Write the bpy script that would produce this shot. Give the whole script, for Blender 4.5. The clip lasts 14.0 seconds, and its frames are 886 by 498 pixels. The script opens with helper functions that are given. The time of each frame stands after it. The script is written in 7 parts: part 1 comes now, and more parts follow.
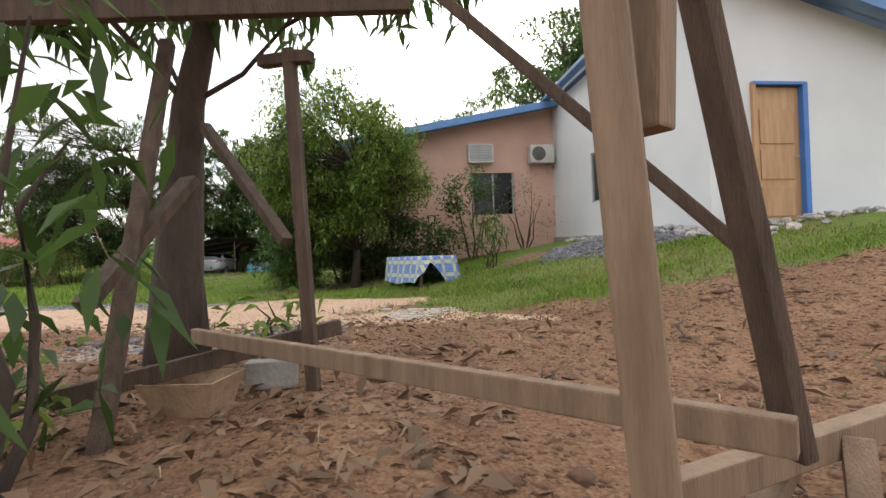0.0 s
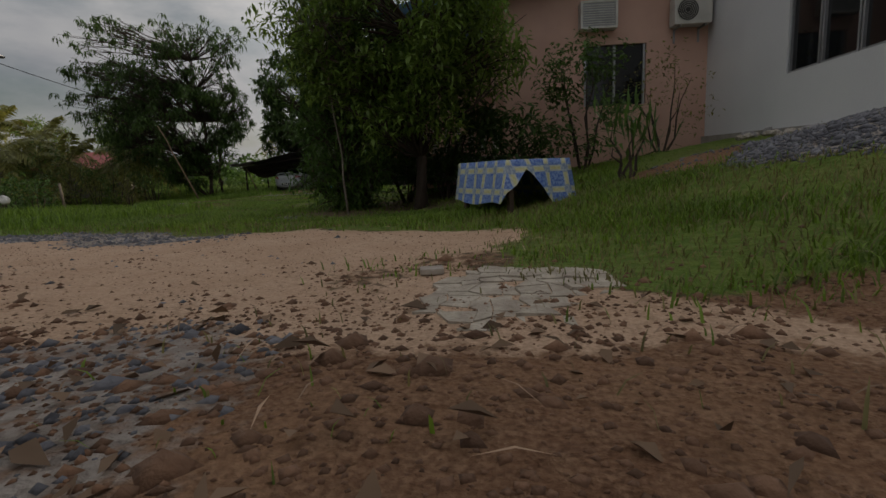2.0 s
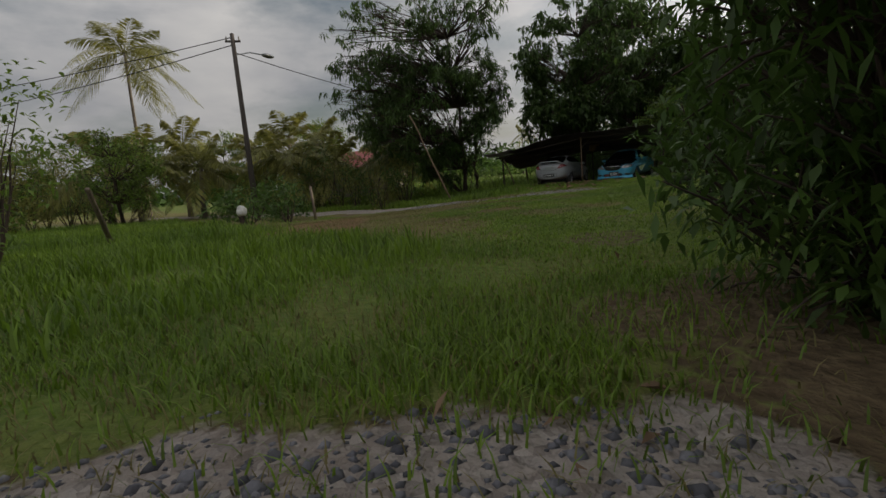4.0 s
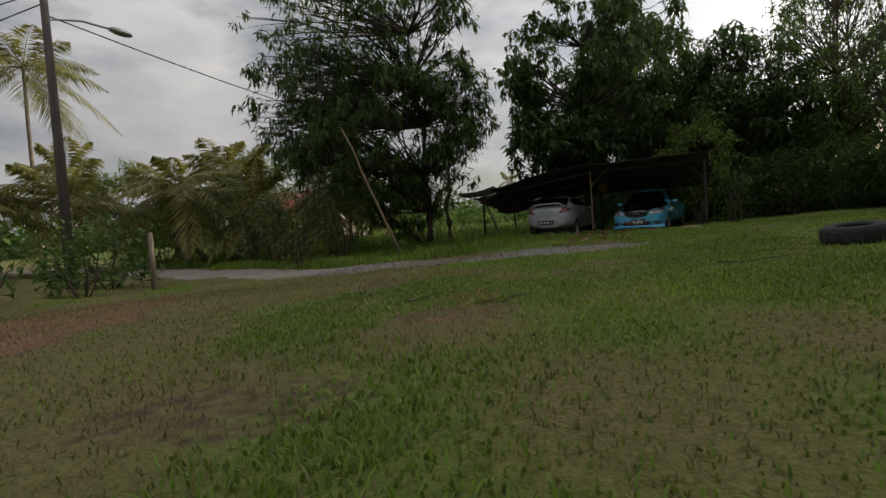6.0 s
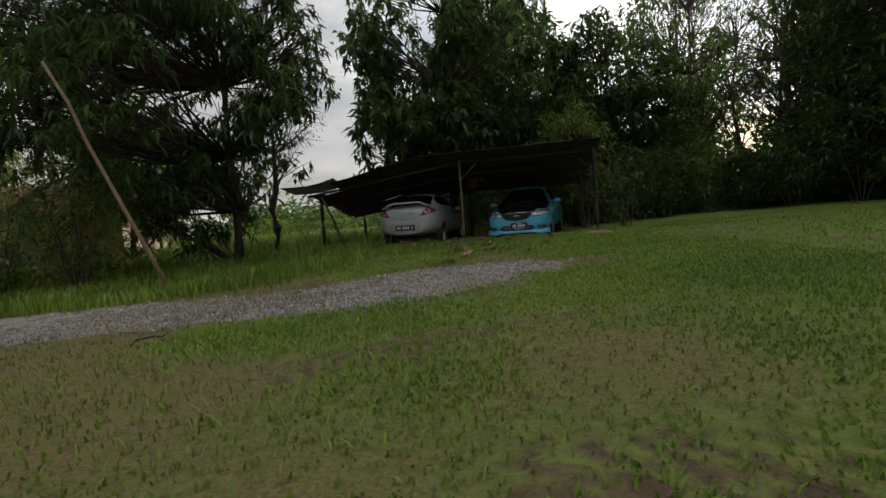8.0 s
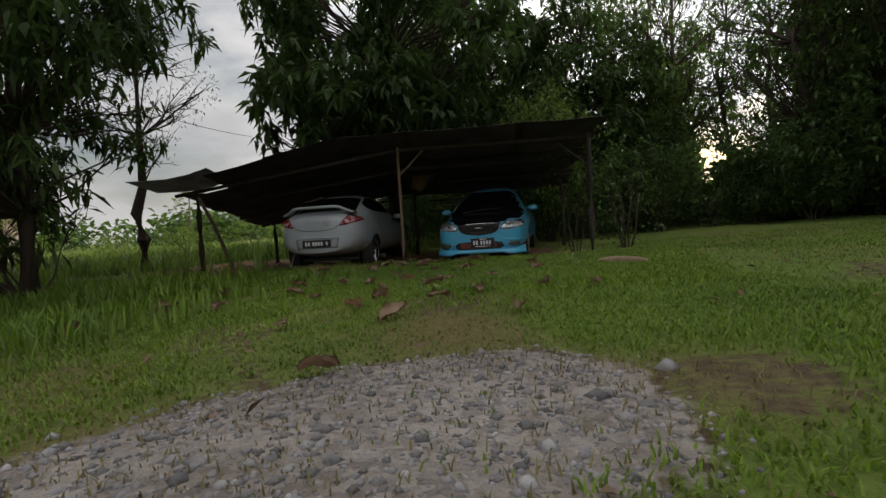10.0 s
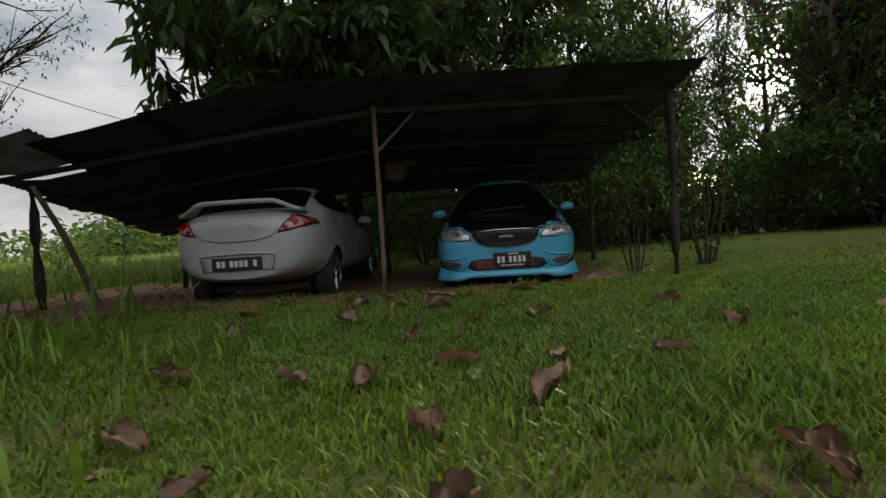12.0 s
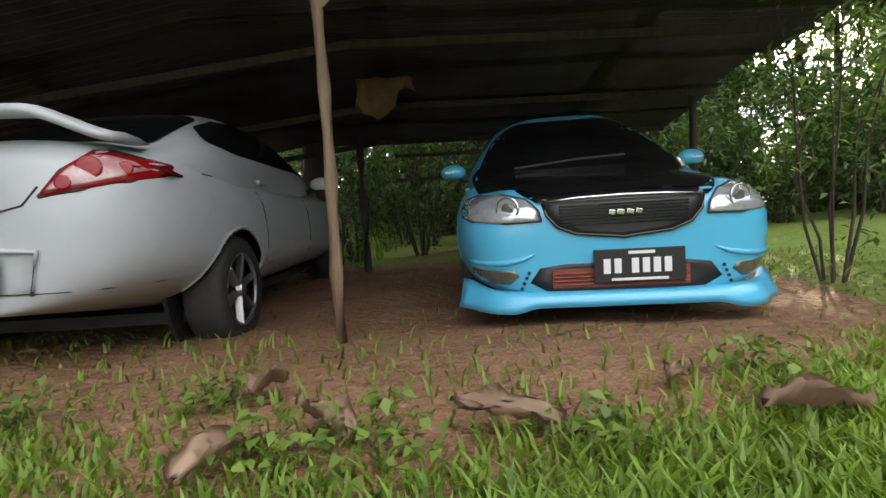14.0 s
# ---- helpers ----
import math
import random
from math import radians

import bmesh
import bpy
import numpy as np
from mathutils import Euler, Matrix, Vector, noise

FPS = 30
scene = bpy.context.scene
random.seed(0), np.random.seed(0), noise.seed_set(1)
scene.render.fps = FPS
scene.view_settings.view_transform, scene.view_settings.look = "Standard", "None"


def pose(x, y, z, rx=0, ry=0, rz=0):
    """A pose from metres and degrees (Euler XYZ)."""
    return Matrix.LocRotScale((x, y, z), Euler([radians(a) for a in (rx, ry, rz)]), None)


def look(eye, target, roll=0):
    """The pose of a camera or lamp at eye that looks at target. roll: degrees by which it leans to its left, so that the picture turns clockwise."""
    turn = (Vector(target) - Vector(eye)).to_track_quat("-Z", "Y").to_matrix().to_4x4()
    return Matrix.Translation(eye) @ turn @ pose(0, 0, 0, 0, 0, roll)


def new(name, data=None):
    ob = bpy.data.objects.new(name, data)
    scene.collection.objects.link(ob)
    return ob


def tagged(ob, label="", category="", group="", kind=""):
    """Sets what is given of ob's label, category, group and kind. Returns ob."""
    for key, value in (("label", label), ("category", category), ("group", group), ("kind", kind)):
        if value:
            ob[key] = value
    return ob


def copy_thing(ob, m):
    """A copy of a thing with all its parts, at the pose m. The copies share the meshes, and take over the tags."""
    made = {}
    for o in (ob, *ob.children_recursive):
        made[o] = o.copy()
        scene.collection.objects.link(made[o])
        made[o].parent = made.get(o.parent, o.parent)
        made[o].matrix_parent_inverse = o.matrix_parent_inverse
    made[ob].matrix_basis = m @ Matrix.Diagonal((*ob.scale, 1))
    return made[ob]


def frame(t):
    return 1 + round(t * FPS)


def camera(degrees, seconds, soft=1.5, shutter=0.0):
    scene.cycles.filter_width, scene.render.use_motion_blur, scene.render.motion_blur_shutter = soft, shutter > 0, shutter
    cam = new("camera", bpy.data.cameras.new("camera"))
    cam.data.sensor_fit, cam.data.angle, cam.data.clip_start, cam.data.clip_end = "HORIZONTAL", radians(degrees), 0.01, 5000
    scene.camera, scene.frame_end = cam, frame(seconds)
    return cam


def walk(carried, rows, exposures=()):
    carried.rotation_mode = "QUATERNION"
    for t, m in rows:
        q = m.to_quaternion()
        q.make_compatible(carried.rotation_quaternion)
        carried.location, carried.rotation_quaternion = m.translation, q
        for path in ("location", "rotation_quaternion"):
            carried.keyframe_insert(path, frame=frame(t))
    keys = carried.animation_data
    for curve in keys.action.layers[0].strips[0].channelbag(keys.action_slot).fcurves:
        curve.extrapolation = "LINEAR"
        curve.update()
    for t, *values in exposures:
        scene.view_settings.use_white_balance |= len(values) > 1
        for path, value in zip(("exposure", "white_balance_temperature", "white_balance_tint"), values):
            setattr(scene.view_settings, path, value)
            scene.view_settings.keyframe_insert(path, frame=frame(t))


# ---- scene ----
cam = camera(84.0, 14.0)
PATH = [
    (0, (1.155, -0.08, 0.642), (0.961, 1.911, 0.659), -1.9),
    (0.5, (1.013, 0.561, 0.604), (0.943, 2.56, 0.601), -2.0),
    (1, (0.906, 1.251, 0.586), (0.829, 3.248, 0.515), -2.1),
    (1.5, (0.838, 1.953, 0.567), (0.603, 3.93, 0.384), -2.0),
    (2, (0.71, 2.899, 0.508), (0.16, 4.797, 0.201), -2.5),
    (2.5, (0.311, 4.006, 0.503), (-0.607, 5.737, 0.104), -3.7),
    (3, (-0.726, 5.273, 0.529), (-1.925, 6.821, 0.124), -4.4),
    (3.5, (-1.948, 6.492, 0.696), (-3.314, 7.908, 0.34), -5.0),
    (5.8, (-6.844, 13.034, 0.553), (-8.237, 14.465, 0.45), -4.3),
    (6, (-7.206, 13.468, 0.512), (-8.561, 14.935, 0.404), -4.2),
    (6.5, (-8.151, 14.452, 0.473), (-9.376, 16.029, 0.357), -4.1),
    (7, (-8.863, 15.376, 0.532), (-9.938, 17.058, 0.412), -4.1),
    (7.5, (-9.244, 16.313, 0.474), (-10.205, 18.063, 0.36), -4.1),
    (8, (-9.581, 17.274, 0.451), (-10.457, 19.067, 0.32), -4.4),
    (8.2, (-9.652, 17.622, 0.455), (-10.5, 19.428, 0.316), -4.3),
    (10.3, (-11.28, 21.478, 0.471), (-11.94, 23.364, 0.378), -3.7),
    (10.5, (-11.532, 21.794, 0.451), (-12.163, 23.69, 0.371), -3.8),
    (11, (-12.06, 22.589, 0.409), (-12.621, 24.507, 0.348), -3.8),
    (11.5, (-12.433, 23.253, 0.453), (-12.936, 25.187, 0.386), -3.7),
    (12, (-12.758, 23.884, 0.452), (-13.226, 25.827, 0.371), -3.7),
    (12.5, (-12.969, 24.545, 0.386), (-13.436, 26.487, 0.283), -3.9),
    (13, (-13.155, 25.313, 0.358), (-13.61, 27.255, 0.22), -3.7),
    (13.5, (-13.379, 26.113, 0.325), (-13.832, 28.056, 0.18), -3.5),
    (14, (-13.684, 26.923, 0.386), (-14.126, 28.867, 0.225), -3.4),
]
walk(cam, [(t, look(eye, target, roll)) for t, eye, target, roll in PATH],
     [(t, e, 7000, 10) for t, e in ((0, 1.25), (0.5, 1.0), (1.0, 0.1), (1.5, -0.4), (2.0, -0.75), (2.5, -0.35), (3.0, 0.15), (3.5, -0.6),
                                    (5.8, -0.4), (6.5, -0.25), (8.2, -0.1), (10.3, 0.0), (12.0, 0.2), (12.8, 0.65), (13.5, 1.25), (14.0, 2.15))])

# ---- sky and sun ----
SUN_AZ, SUN_EL = radians(21.0), radians(13.0)
world = bpy.data.worlds.new("sky")
scene.world = world
world.use_nodes = True
wn, wl = world.node_tree.nodes, world.node_tree.links
wn.clear()
w_out, w_bg = wn.new("ShaderNodeOutputWorld"), wn.new("ShaderNodeBackground")
w_sky = wn.new("ShaderNodeTexSky")
w_sky.sky_type, w_sky.sun_disc = "NISHITA", False
w_sky.sun_elevation, w_sky.sun_rotation = SUN_EL, SUN_AZ
w_sky.air_density, w_sky.dust_density = 1.0, 1.5
w_co, w_map = wn.new("ShaderNodeTexCoord"), wn.new("ShaderNodeMapping")
w_map.inputs["Scale"].default_value = (1.0, 1.0, 2.6)
w_no = wn.new("ShaderNodeTexNoise")
w_no.inputs["Scale"].default_value, w_no.inputs["Detail"].default_value = 2.2, 7.0
w_no.inputs["Roughness"].default_value = 0.55
w_ramp = wn.new("ShaderNodeValToRGB")
w_ramp.color_ramp.elements[0].position, w_ramp.color_ramp.elements[1].position = 0.3, 0.5
w_no2 = wn.new("ShaderNodeTexNoise")
w_no2.inputs["Scale"].default_value, w_no2.inputs["Detail"].default_value = 3.4, 5.0
w_shade = wn.new("ShaderNodeValToRGB")
w_shade.color_ramp.elements[0].position, w_shade.color_ramp.elements[1].position = 0.3, 0.7
w_shade.color_ramp.elements[0].color, w_shade.color_ramp.elements[1].color = (4.5, 4.8, 5.5, 1), (8.2, 8.3, 8.6, 1)
w_mix = wn.new("ShaderNodeMixRGB")
wl.new(w_co.outputs["Generated"], w_map.inputs["Vector"])
wl.new(w_map.outputs["Vector"], w_no.inputs["Vector"])
wl.new(w_map.outputs["Vector"], w_no2.inputs["Vector"])
wl.new(w_no.outputs["Fac"], w_ramp.inputs["Fac"])
wl.new(w_no2.outputs["Fac"], w_shade.inputs["Fac"])
wl.new(w_ramp.outputs["Color"], w_mix.inputs["Fac"])
wl.new(w_sky.outputs["Color"], w_mix.inputs["Color1"])
wl.new(w_shade.outputs["Color"], w_mix.inputs["Color2"])
# brighter overhead and round the sun than along the horizon, as a cloudy sky is
SUN_DIR = (math.sin(SUN_AZ) * math.cos(SUN_EL), math.cos(SUN_AZ) * math.cos(SUN_EL), math.sin(SUN_EL))
w_sep, w_dot = wn.new("ShaderNodeSeparateXYZ"), wn.new("ShaderNodeVectorMath")
w_dot.operation = "DOT_PRODUCT"
w_dot.inputs[1].default_value = SUN_DIR
wl.new(w_co.outputs["Generated"], w_sep.inputs["Vector"])
wl.new(w_co.outputs["Generated"], w_dot.inputs[0])


def w_range(src, a, b, c, d):
    k = wn.new("ShaderNodeMapRange")
    k.interpolation_type = "SMOOTHSTEP"
    for i, v in zip(("From Min", "From Max", "To Min", "To Max"), (a, b, c, d)):
        k.inputs[i].default_value = v
    wl.new(src, k.inputs["Value"])
    return k.outputs["Result"]


def w_add(a, b):
    k = wn.new("ShaderNodeMath")
    wl.new(a, k.inputs[0])
    wl.new(b, k.inputs[1])
    return k.outputs[0]


w_lift = w_range(w_sep.outputs["Z"], 0.0, 0.75, 0.8, 1.35)
w_lift = w_add(w_lift, w_range(w_dot.outputs["Value"], 0.45, 1.0, 0.0, 1.1))
w_lift = w_add(w_lift, w_range(w_dot.outputs["Value"], math.cos(radians(2.6)), math.cos(radians(0.8)), 0.0, 70.0))
w_scaled = wn.new("ShaderNodeVectorMath")
w_scaled.operation = "SCALE"
wl.new(w_mix.outputs["Color"], w_scaled.inputs[0])
wl.new(w_lift, w_scaled.inputs["Scale"])
wl.new(w_scaled.outputs["Vector"], w_bg.inputs["Color"])
w_bg.inputs["Strength"].default_value = 0.1
wl.new(w_bg.outputs["Background"], w_out.inputs["Surface"])
sun = new("sun", bpy.data.lights.new("sun", "SUN"))
sun.data.energy, sun.data.angle, sun.data.color = 5.0, radians(0.6), (1.0, 0.9, 0.72)
sun.matrix_world = look(Vector(SUN_DIR) * 60, (0, 0, 0))


# ---- materials ----
def material(name, base, second=None, rough=0.8, scale=6.0, fine=60.0, bump=0.2, metal=0.0, spread=0.25, island=False,
             through_light=0.0, coat=0.0, spec=0.5, stretch=(1, 1, 1), per_object=False):
    """A surface with variation at two scales and fine relief."""
    m = bpy.data.materials.new(name)
    m.use_nodes = True
    n, l = m.node_tree.nodes, m.node_tree.links
    b = n["Principled BSDF"]
    b.inputs["Roughness"].default_value, b.inputs["Metallic"].default_value = rough, metal
    b.inputs["Specular IOR Level"].default_value, b.inputs["Coat Weight"].default_value = spec, coat
    second = second or tuple(c * 0.6 for c in base)
    co, mp = n.new("ShaderNodeTexCoord"), n.new("ShaderNodeMapping")
    mp.inputs["Scale"].default_value = stretch
    l.new(co.outputs["Object"], mp.inputs["Vector"])
    big, small = n.new("ShaderNodeTexNoise"), n.new("ShaderNodeTexNoise")
    for t, s, d in ((big, scale, 5.0), (small, fine, 3.0)):
        t.inputs["Scale"].default_value, t.inputs["Detail"].default_value = s, d
        l.new(mp.outputs["Vector"], t.inputs["Vector"])
    ramp = n.new("ShaderNodeValToRGB")
    ramp.color_ramp.elements[0].position, ramp.color_ramp.elements[1].position = 0.32, 0.68
    ramp.color_ramp.elements[0].color, ramp.color_ramp.elements[1].color = (*second, 1), (*base, 1)
    l.new(big.outputs["Fac"], ramp.inputs["Fac"])
    hsv = n.new("ShaderNodeHueSaturation")
    l.new(ramp.outputs["Color"], hsv.inputs["Color"])
    rng = n.new("ShaderNodeMapRange")
    rng.inputs["To Min"].default_value, rng.inputs["To Max"].default_value = 1 - spread, 1 + spread
    src = small.outputs["Fac"]
    if island:
        src = n.new("ShaderNodeNewGeometry").outputs["Random Per Island"]
    if per_object:
        src = n.new("ShaderNodeObjectInfo").outputs["Random"]
    l.new(src, rng.inputs["Value"])
    l.new(rng.outputs["Result"], hsv.inputs["Value"])
    l.new(hsv.outputs["Color"], b.inputs["Base Color"])
    if bump:
        bp = n.new("ShaderNodeBump")
        bp.inputs["Strength"].default_value, bp.inputs["Distance"].default_value = bump, 0.02
        l.new(small.outputs["Fac"], bp.inputs["Height"])
        l.new(bp.outputs["Normal"], b.inputs["Normal"])
    if through_light:
        tr, mx = n.new("ShaderNodeBsdfTranslucent"), n.new("ShaderNodeMixShader")
        mx.inputs["Fac"].default_value = through_light
        l.new(hsv.outputs["Color"], tr.inputs["Color"])
        l.new(b.outputs["BSDF"], mx.inputs[1])
        l.new(tr.outputs["BSDF"], mx.inputs[2])
        l.new(mx.outputs["Shader"], n["Material Output"].inputs["Surface"])
    return m


def leaf_material(name, base, second, rough=0.45, glow=0.35):
    return material(name, base, second, rough=rough, scale=0.5, fine=9, bump=0, spread=0.38, island=True, through_light=glow, spec=0.4)


WALL_WHITE = material("white_render", (0.72, 0.73, 0.74), (0.62, 0.63, 0.65), rough=0.85, scale=0.6, fine=40, bump=0.12, spread=0.04)
WALL_PINK = material("pink_paint", (0.639, 0.410, 0.324), (0.536, 0.331, 0.264), rough=0.8, scale=1.2, fine=50, bump=0.1, spread=0.05)
FASCIA = material("blue_fascia_paint", (0.12, 0.26, 0.5), (0.09, 0.2, 0.42), rough=0.6, scale=3, bump=0.05, spread=0.06)
FRAME_BLUE = material("blue_door_frame_paint", (0.06, 0.2, 0.55), (0.05, 0.16, 0.45), rough=0.5, scale=3, bump=0.05, spread=0.06)
ROOF_SHEET = material("grey_blue_roof_sheet", (0.2, 0.25, 0.32), (0.14, 0.18, 0.24), rough=0.5, metal=0.3, scale=2, bump=0.05)
DOOR_WOOD = material("varnished_door_wood", (0.5, 0.3, 0.16), (0.4, 0.22, 0.11), rough=0.5, scale=3, fine=40, stretch=(6, 6, 0.6), bump=0.1, spread=0.12)
# weathered timber; base colour lowered so the frame's posts look backlit
TIMBER = material("weathered_backlit_timber", (0.11, 0.07, 0.047), (0.055, 0.036, 0.025), rough=0.85, scale=5, fine=45, stretch=(5, 5, 0.8), bump=0.5, spread=0.25)
TIMBER_PALE = material("pale_sawn_timber", (0.264, 0.178, 0.115), (0.170, 0.111, 0.072), rough=0.8, scale=4, fine=40, stretch=(6, 6, 0.6), bump=0.35, spread=0.18)
DARK_WOOD = material("dark_rough_wood", (0.07, 0.055, 0.045), (0.035, 0.028, 0.024), rough=0.9, scale=5, fine=50, stretch=(5, 5, 0.7), bump=0.5)
POST_WOOD = material("grey_brown_post_wood", (0.23, 0.18, 0.13), (0.13, 0.1, 0.075), rough=0.9, scale=5, fine=50, stretch=(5, 5, 0.7), bump=0.5)
BARK = material("grey_brown_bark", (0.086, 0.061, 0.047), (0.043, 0.030, 0.024), rough=0.95, scale=4, fine=26, stretch=(1, 1, 0.35), bump=0.9, spread=0.3)
BARK_PALE = material("pale_mottled_bark", (0.25, 0.21, 0.17), (0.1, 0.08, 0.065), rough=0.95, scale=6, fine=30, stretch=(1, 1, 0.5), bump=0.6, spread=0.3)
LEAF_DARK = leaf_material("dark_green_leaf", (0.085, 0.145, 0.036), (0.05, 0.095, 0.025), glow=0.48)
LEAF_MID = leaf_material("mid_green_leaf", (0.1, 0.175, 0.035), (0.06, 0.12, 0.025), glow=0.42)
LEAF_LIGHT = leaf_material("light_green_leaf", (0.19, 0.27, 0.05), (0.12, 0.2, 0.035), glow=0.45)
# olive leaf with sunlight put into its raised yellow base colour
LEAF_OLIVE = leaf_material("sun_lifted_olive_leaf", (0.27, 0.26, 0.07), (0.16, 0.17, 0.045), glow=0.42)
LEAF_DRY = leaf_material("dry_brown_leaf", (0.5, 0.35, 0.24), (0.27, 0.17, 0.11), rough=0.8, glow=0.15)
LITTER = leaf_material("dark_leaf_litter", (0.26, 0.17, 0.11), (0.12, 0.075, 0.045), rough=0.85, glow=0.1)
GRASS = leaf_material("lawn_grass_blade", (0.19, 0.29, 0.032), (0.11, 0.19, 0.022), rough=0.45, glow=0.4)
GRASS_DRY = leaf_material("straw_grass_blade", (0.24, 0.2, 0.08), (0.15, 0.14, 0.05), rough=0.6)
STONE = material("grey_crushed_stone", (0.33, 0.315, 0.31), (0.15, 0.145, 0.15), rough=0.9, scale=8, fine=60, bump=0.4, island=True, spread=0.4)
STONE_DARK = material("dark_grey_crushed_stone", (0.17, 0.17, 0.185), (0.08, 0.08, 0.095), rough=0.9, scale=8, fine=60, bump=0.4, island=True, spread=0.4)
STONE_PALE = material("pale_rubble_stone", (0.42, 0.38, 0.33), (0.25, 0.21, 0.18), rough=0.9, scale=6, fine=50, bump=0.4, island=True, spread=0.4)
CLOD = material("red_earth_clod", (0.22, 0.12, 0.072), (0.13, 0.07, 0.043), rough=0.95, scale=6, fine=50, bump=0.5, island=True, spread=0.35)
CONCRETE = material("grey_cracked_concrete", (0.36, 0.34, 0.31), (0.24, 0.22, 0.2), rough=0.9, scale=3, fine=40, bump=0.35)
RUST_SHEET = material("rusty_corrugated_iron", (0.1, 0.088, 0.084), (0.05, 0.042, 0.041), rough=0.75, metal=0.25, scale=2.2, fine=30, bump=0.15, spread=0.3)
GREY_SHEET = material("grey_corrugated_iron", (0.3, 0.3, 0.31), (0.19, 0.17, 0.16), rough=0.55, metal=0.5, scale=3, fine=30, bump=0.1)
PAINT_BLUE = material("sky_blue_car_paint", (0.075, 0.44, 0.68), (0.07, 0.42, 0.65), rough=0.28, scale=1.5, fine=90, bump=0.0, spread=0.02, coat=0.6)
PAINT_WHITE = material("dusty_white_car_paint", (0.47, 0.5, 0.53), (0.38, 0.4, 0.42), rough=0.4, scale=1.6, fine=30, bump=0.0, spread=0.03, coat=0.3)
PAINT_BLACK = material("black_bonnet_paint", (0.008, 0.008, 0.009), (0.006, 0.006, 0.007), rough=0.22, scale=3, bump=0.0, coat=0.4)
GLASS_DARK = material("dark_tinted_glass", (0.006, 0.007, 0.008), (0.006, 0.007, 0.008), rough=0.06, bump=0.0, spread=0.0)
RUBBER = material("black_rubber", (0.02, 0.02, 0.02), (0.03, 0.027, 0.024), rough=0.85, scale=8, fine=70, bump=0.3)
PLASTIC_BLACK = material("black_plastic", (0.012, 0.012, 0.013), (0.018, 0.018, 0.018), rough=0.5, scale=8, bump=0.1)
PLASTIC_WHITE = material("aged_white_plastic", (0.62, 0.61, 0.57), (0.5, 0.49, 0.45), rough=0.55, scale=4, bump=0.05, spread=0.05)
CHROME = material("chrome", (0.75, 0.76, 0.78), (0.65, 0.66, 0.68), rough=0.15, metal=1.0, bump=0.0, spread=0.03)
ALLOY = material("brake_dusted_alloy", (0.45, 0.45, 0.46), (0.25, 0.24, 0.23), rough=0.35, metal=0.9, bump=0.0)
LAMP_CLEAR = material("clear_lamp_lens", (0.6, 0.62, 0.64), (0.45, 0.47, 0.5), rough=0.12, metal=0.5, scale=14, bump=0.0, coat=1.0)
LAMP_RED = material("red_lamp_lens", (0.27, 0.005, 0.008), (0.2, 0.004, 0.006), rough=0.25, scale=14, bump=0.0, coat=0.2, spec=0.3)
LAMP_ROSE = material("pale_rose_lamp_lens", (0.5, 0.36, 0.36), (0.42, 0.16, 0.17), rough=0.22, scale=14, bump=0.0, coat=0.2)
LAMP_DIM = material("smoked_fog_lamp_lens", (0.12, 0.13, 0.1), (0.07, 0.08, 0.06), rough=0.15, scale=14, bump=0.0, coat=1.0)
COOLER = material("rust_red_cooler_fins", (0.28, 0.07, 0.045), (0.16, 0.04, 0.03), rough=0.6, scale=8, fine=120, stretch=(1, 1, 8), bump=0.4)
BAR_WHITE = material("white_plate_marks", (0.75, 0.75, 0.75), (0.7, 0.7, 0.7), rough=0.5, bump=0.0, spread=0.02)
CLAY = material("sand_coloured_box", (0.4, 0.27, 0.17), (0.28, 0.18, 0.11), rough=0.85, scale=6, fine=40, bump=0.3)
PLASTIC_YELLOW = material("yellow_plastic", (0.6, 0.38, 0.06), (0.5, 0.3, 0.05), rough=0.5, scale=4, bump=0.05)
ROOF_RED = material("faded_red_roof", (0.42, 0.1, 0.085), (0.3, 0.07, 0.06), rough=0.6, scale=2, bump=0.1)
WALL_GREY = material("weathered_plank_wall", (0.28, 0.24, 0.22), (0.18, 0.15, 0.14), rough=0.9, scale=2, stretch=(1, 1, 6), bump=0.2)
PETAL_PINK = leaf_material("salmon_petal", (0.75, 0.25, 0.15), (0.6, 0.2, 0.12))
WIRE = material("black_cable", (0.02, 0.02, 0.02), (0.02, 0.02, 0.02), rough=0.6, bump=0.0)
POLE_WOOD = material("dark_creosoted_pole", (0.1, 0.085, 0.075), (0.06, 0.05, 0.045), rough=0.9, scale=4, fine=40, stretch=(4, 4, 0.5), bump=0.4)
METAL_GREY = material("galvanised_metal", (0.42, 0.43, 0.45), (0.33, 0.34, 0.35), rough=0.45, metal=0.7, bump=0.0)


# ---- building helpers ----
def mesh_of(bm, name, mat, smooth=False):
    me = bpy.data.meshes.new(name)
    bm.to_mesh(me)
    bm.free()
    for m in mat if isinstance(mat, (list, tuple)) else [mat]:
        me.materials.append(m)
    if smooth:
        me.polygons.foreach_set("use_smooth", [True] * len(me.polygons))
    return me


def part(name, bm, mat, parent, label="", smooth=False, m=None):
    ob = new(name, mesh_of(bm, name, mat, smooth))
    ob.parent = parent
    if m is not None:
        ob.matrix_basis = m
    return tagged(ob, label)


def thing(name, label, category, m, group="", kind=""):
    ob = new(name)
    ob.empty_display_size = 0.2
    ob.matrix_basis = m
    return tagged(ob, label, category, group, kind)


def solo(name, bm, mat, label, category="", kind="", group="", m=None, smooth=False):
    ob = new(name, mesh_of(bm, name, mat, smooth))
    if m is not None:
        ob.matrix_basis = m
    return tagged(ob, label, category, group, kind)


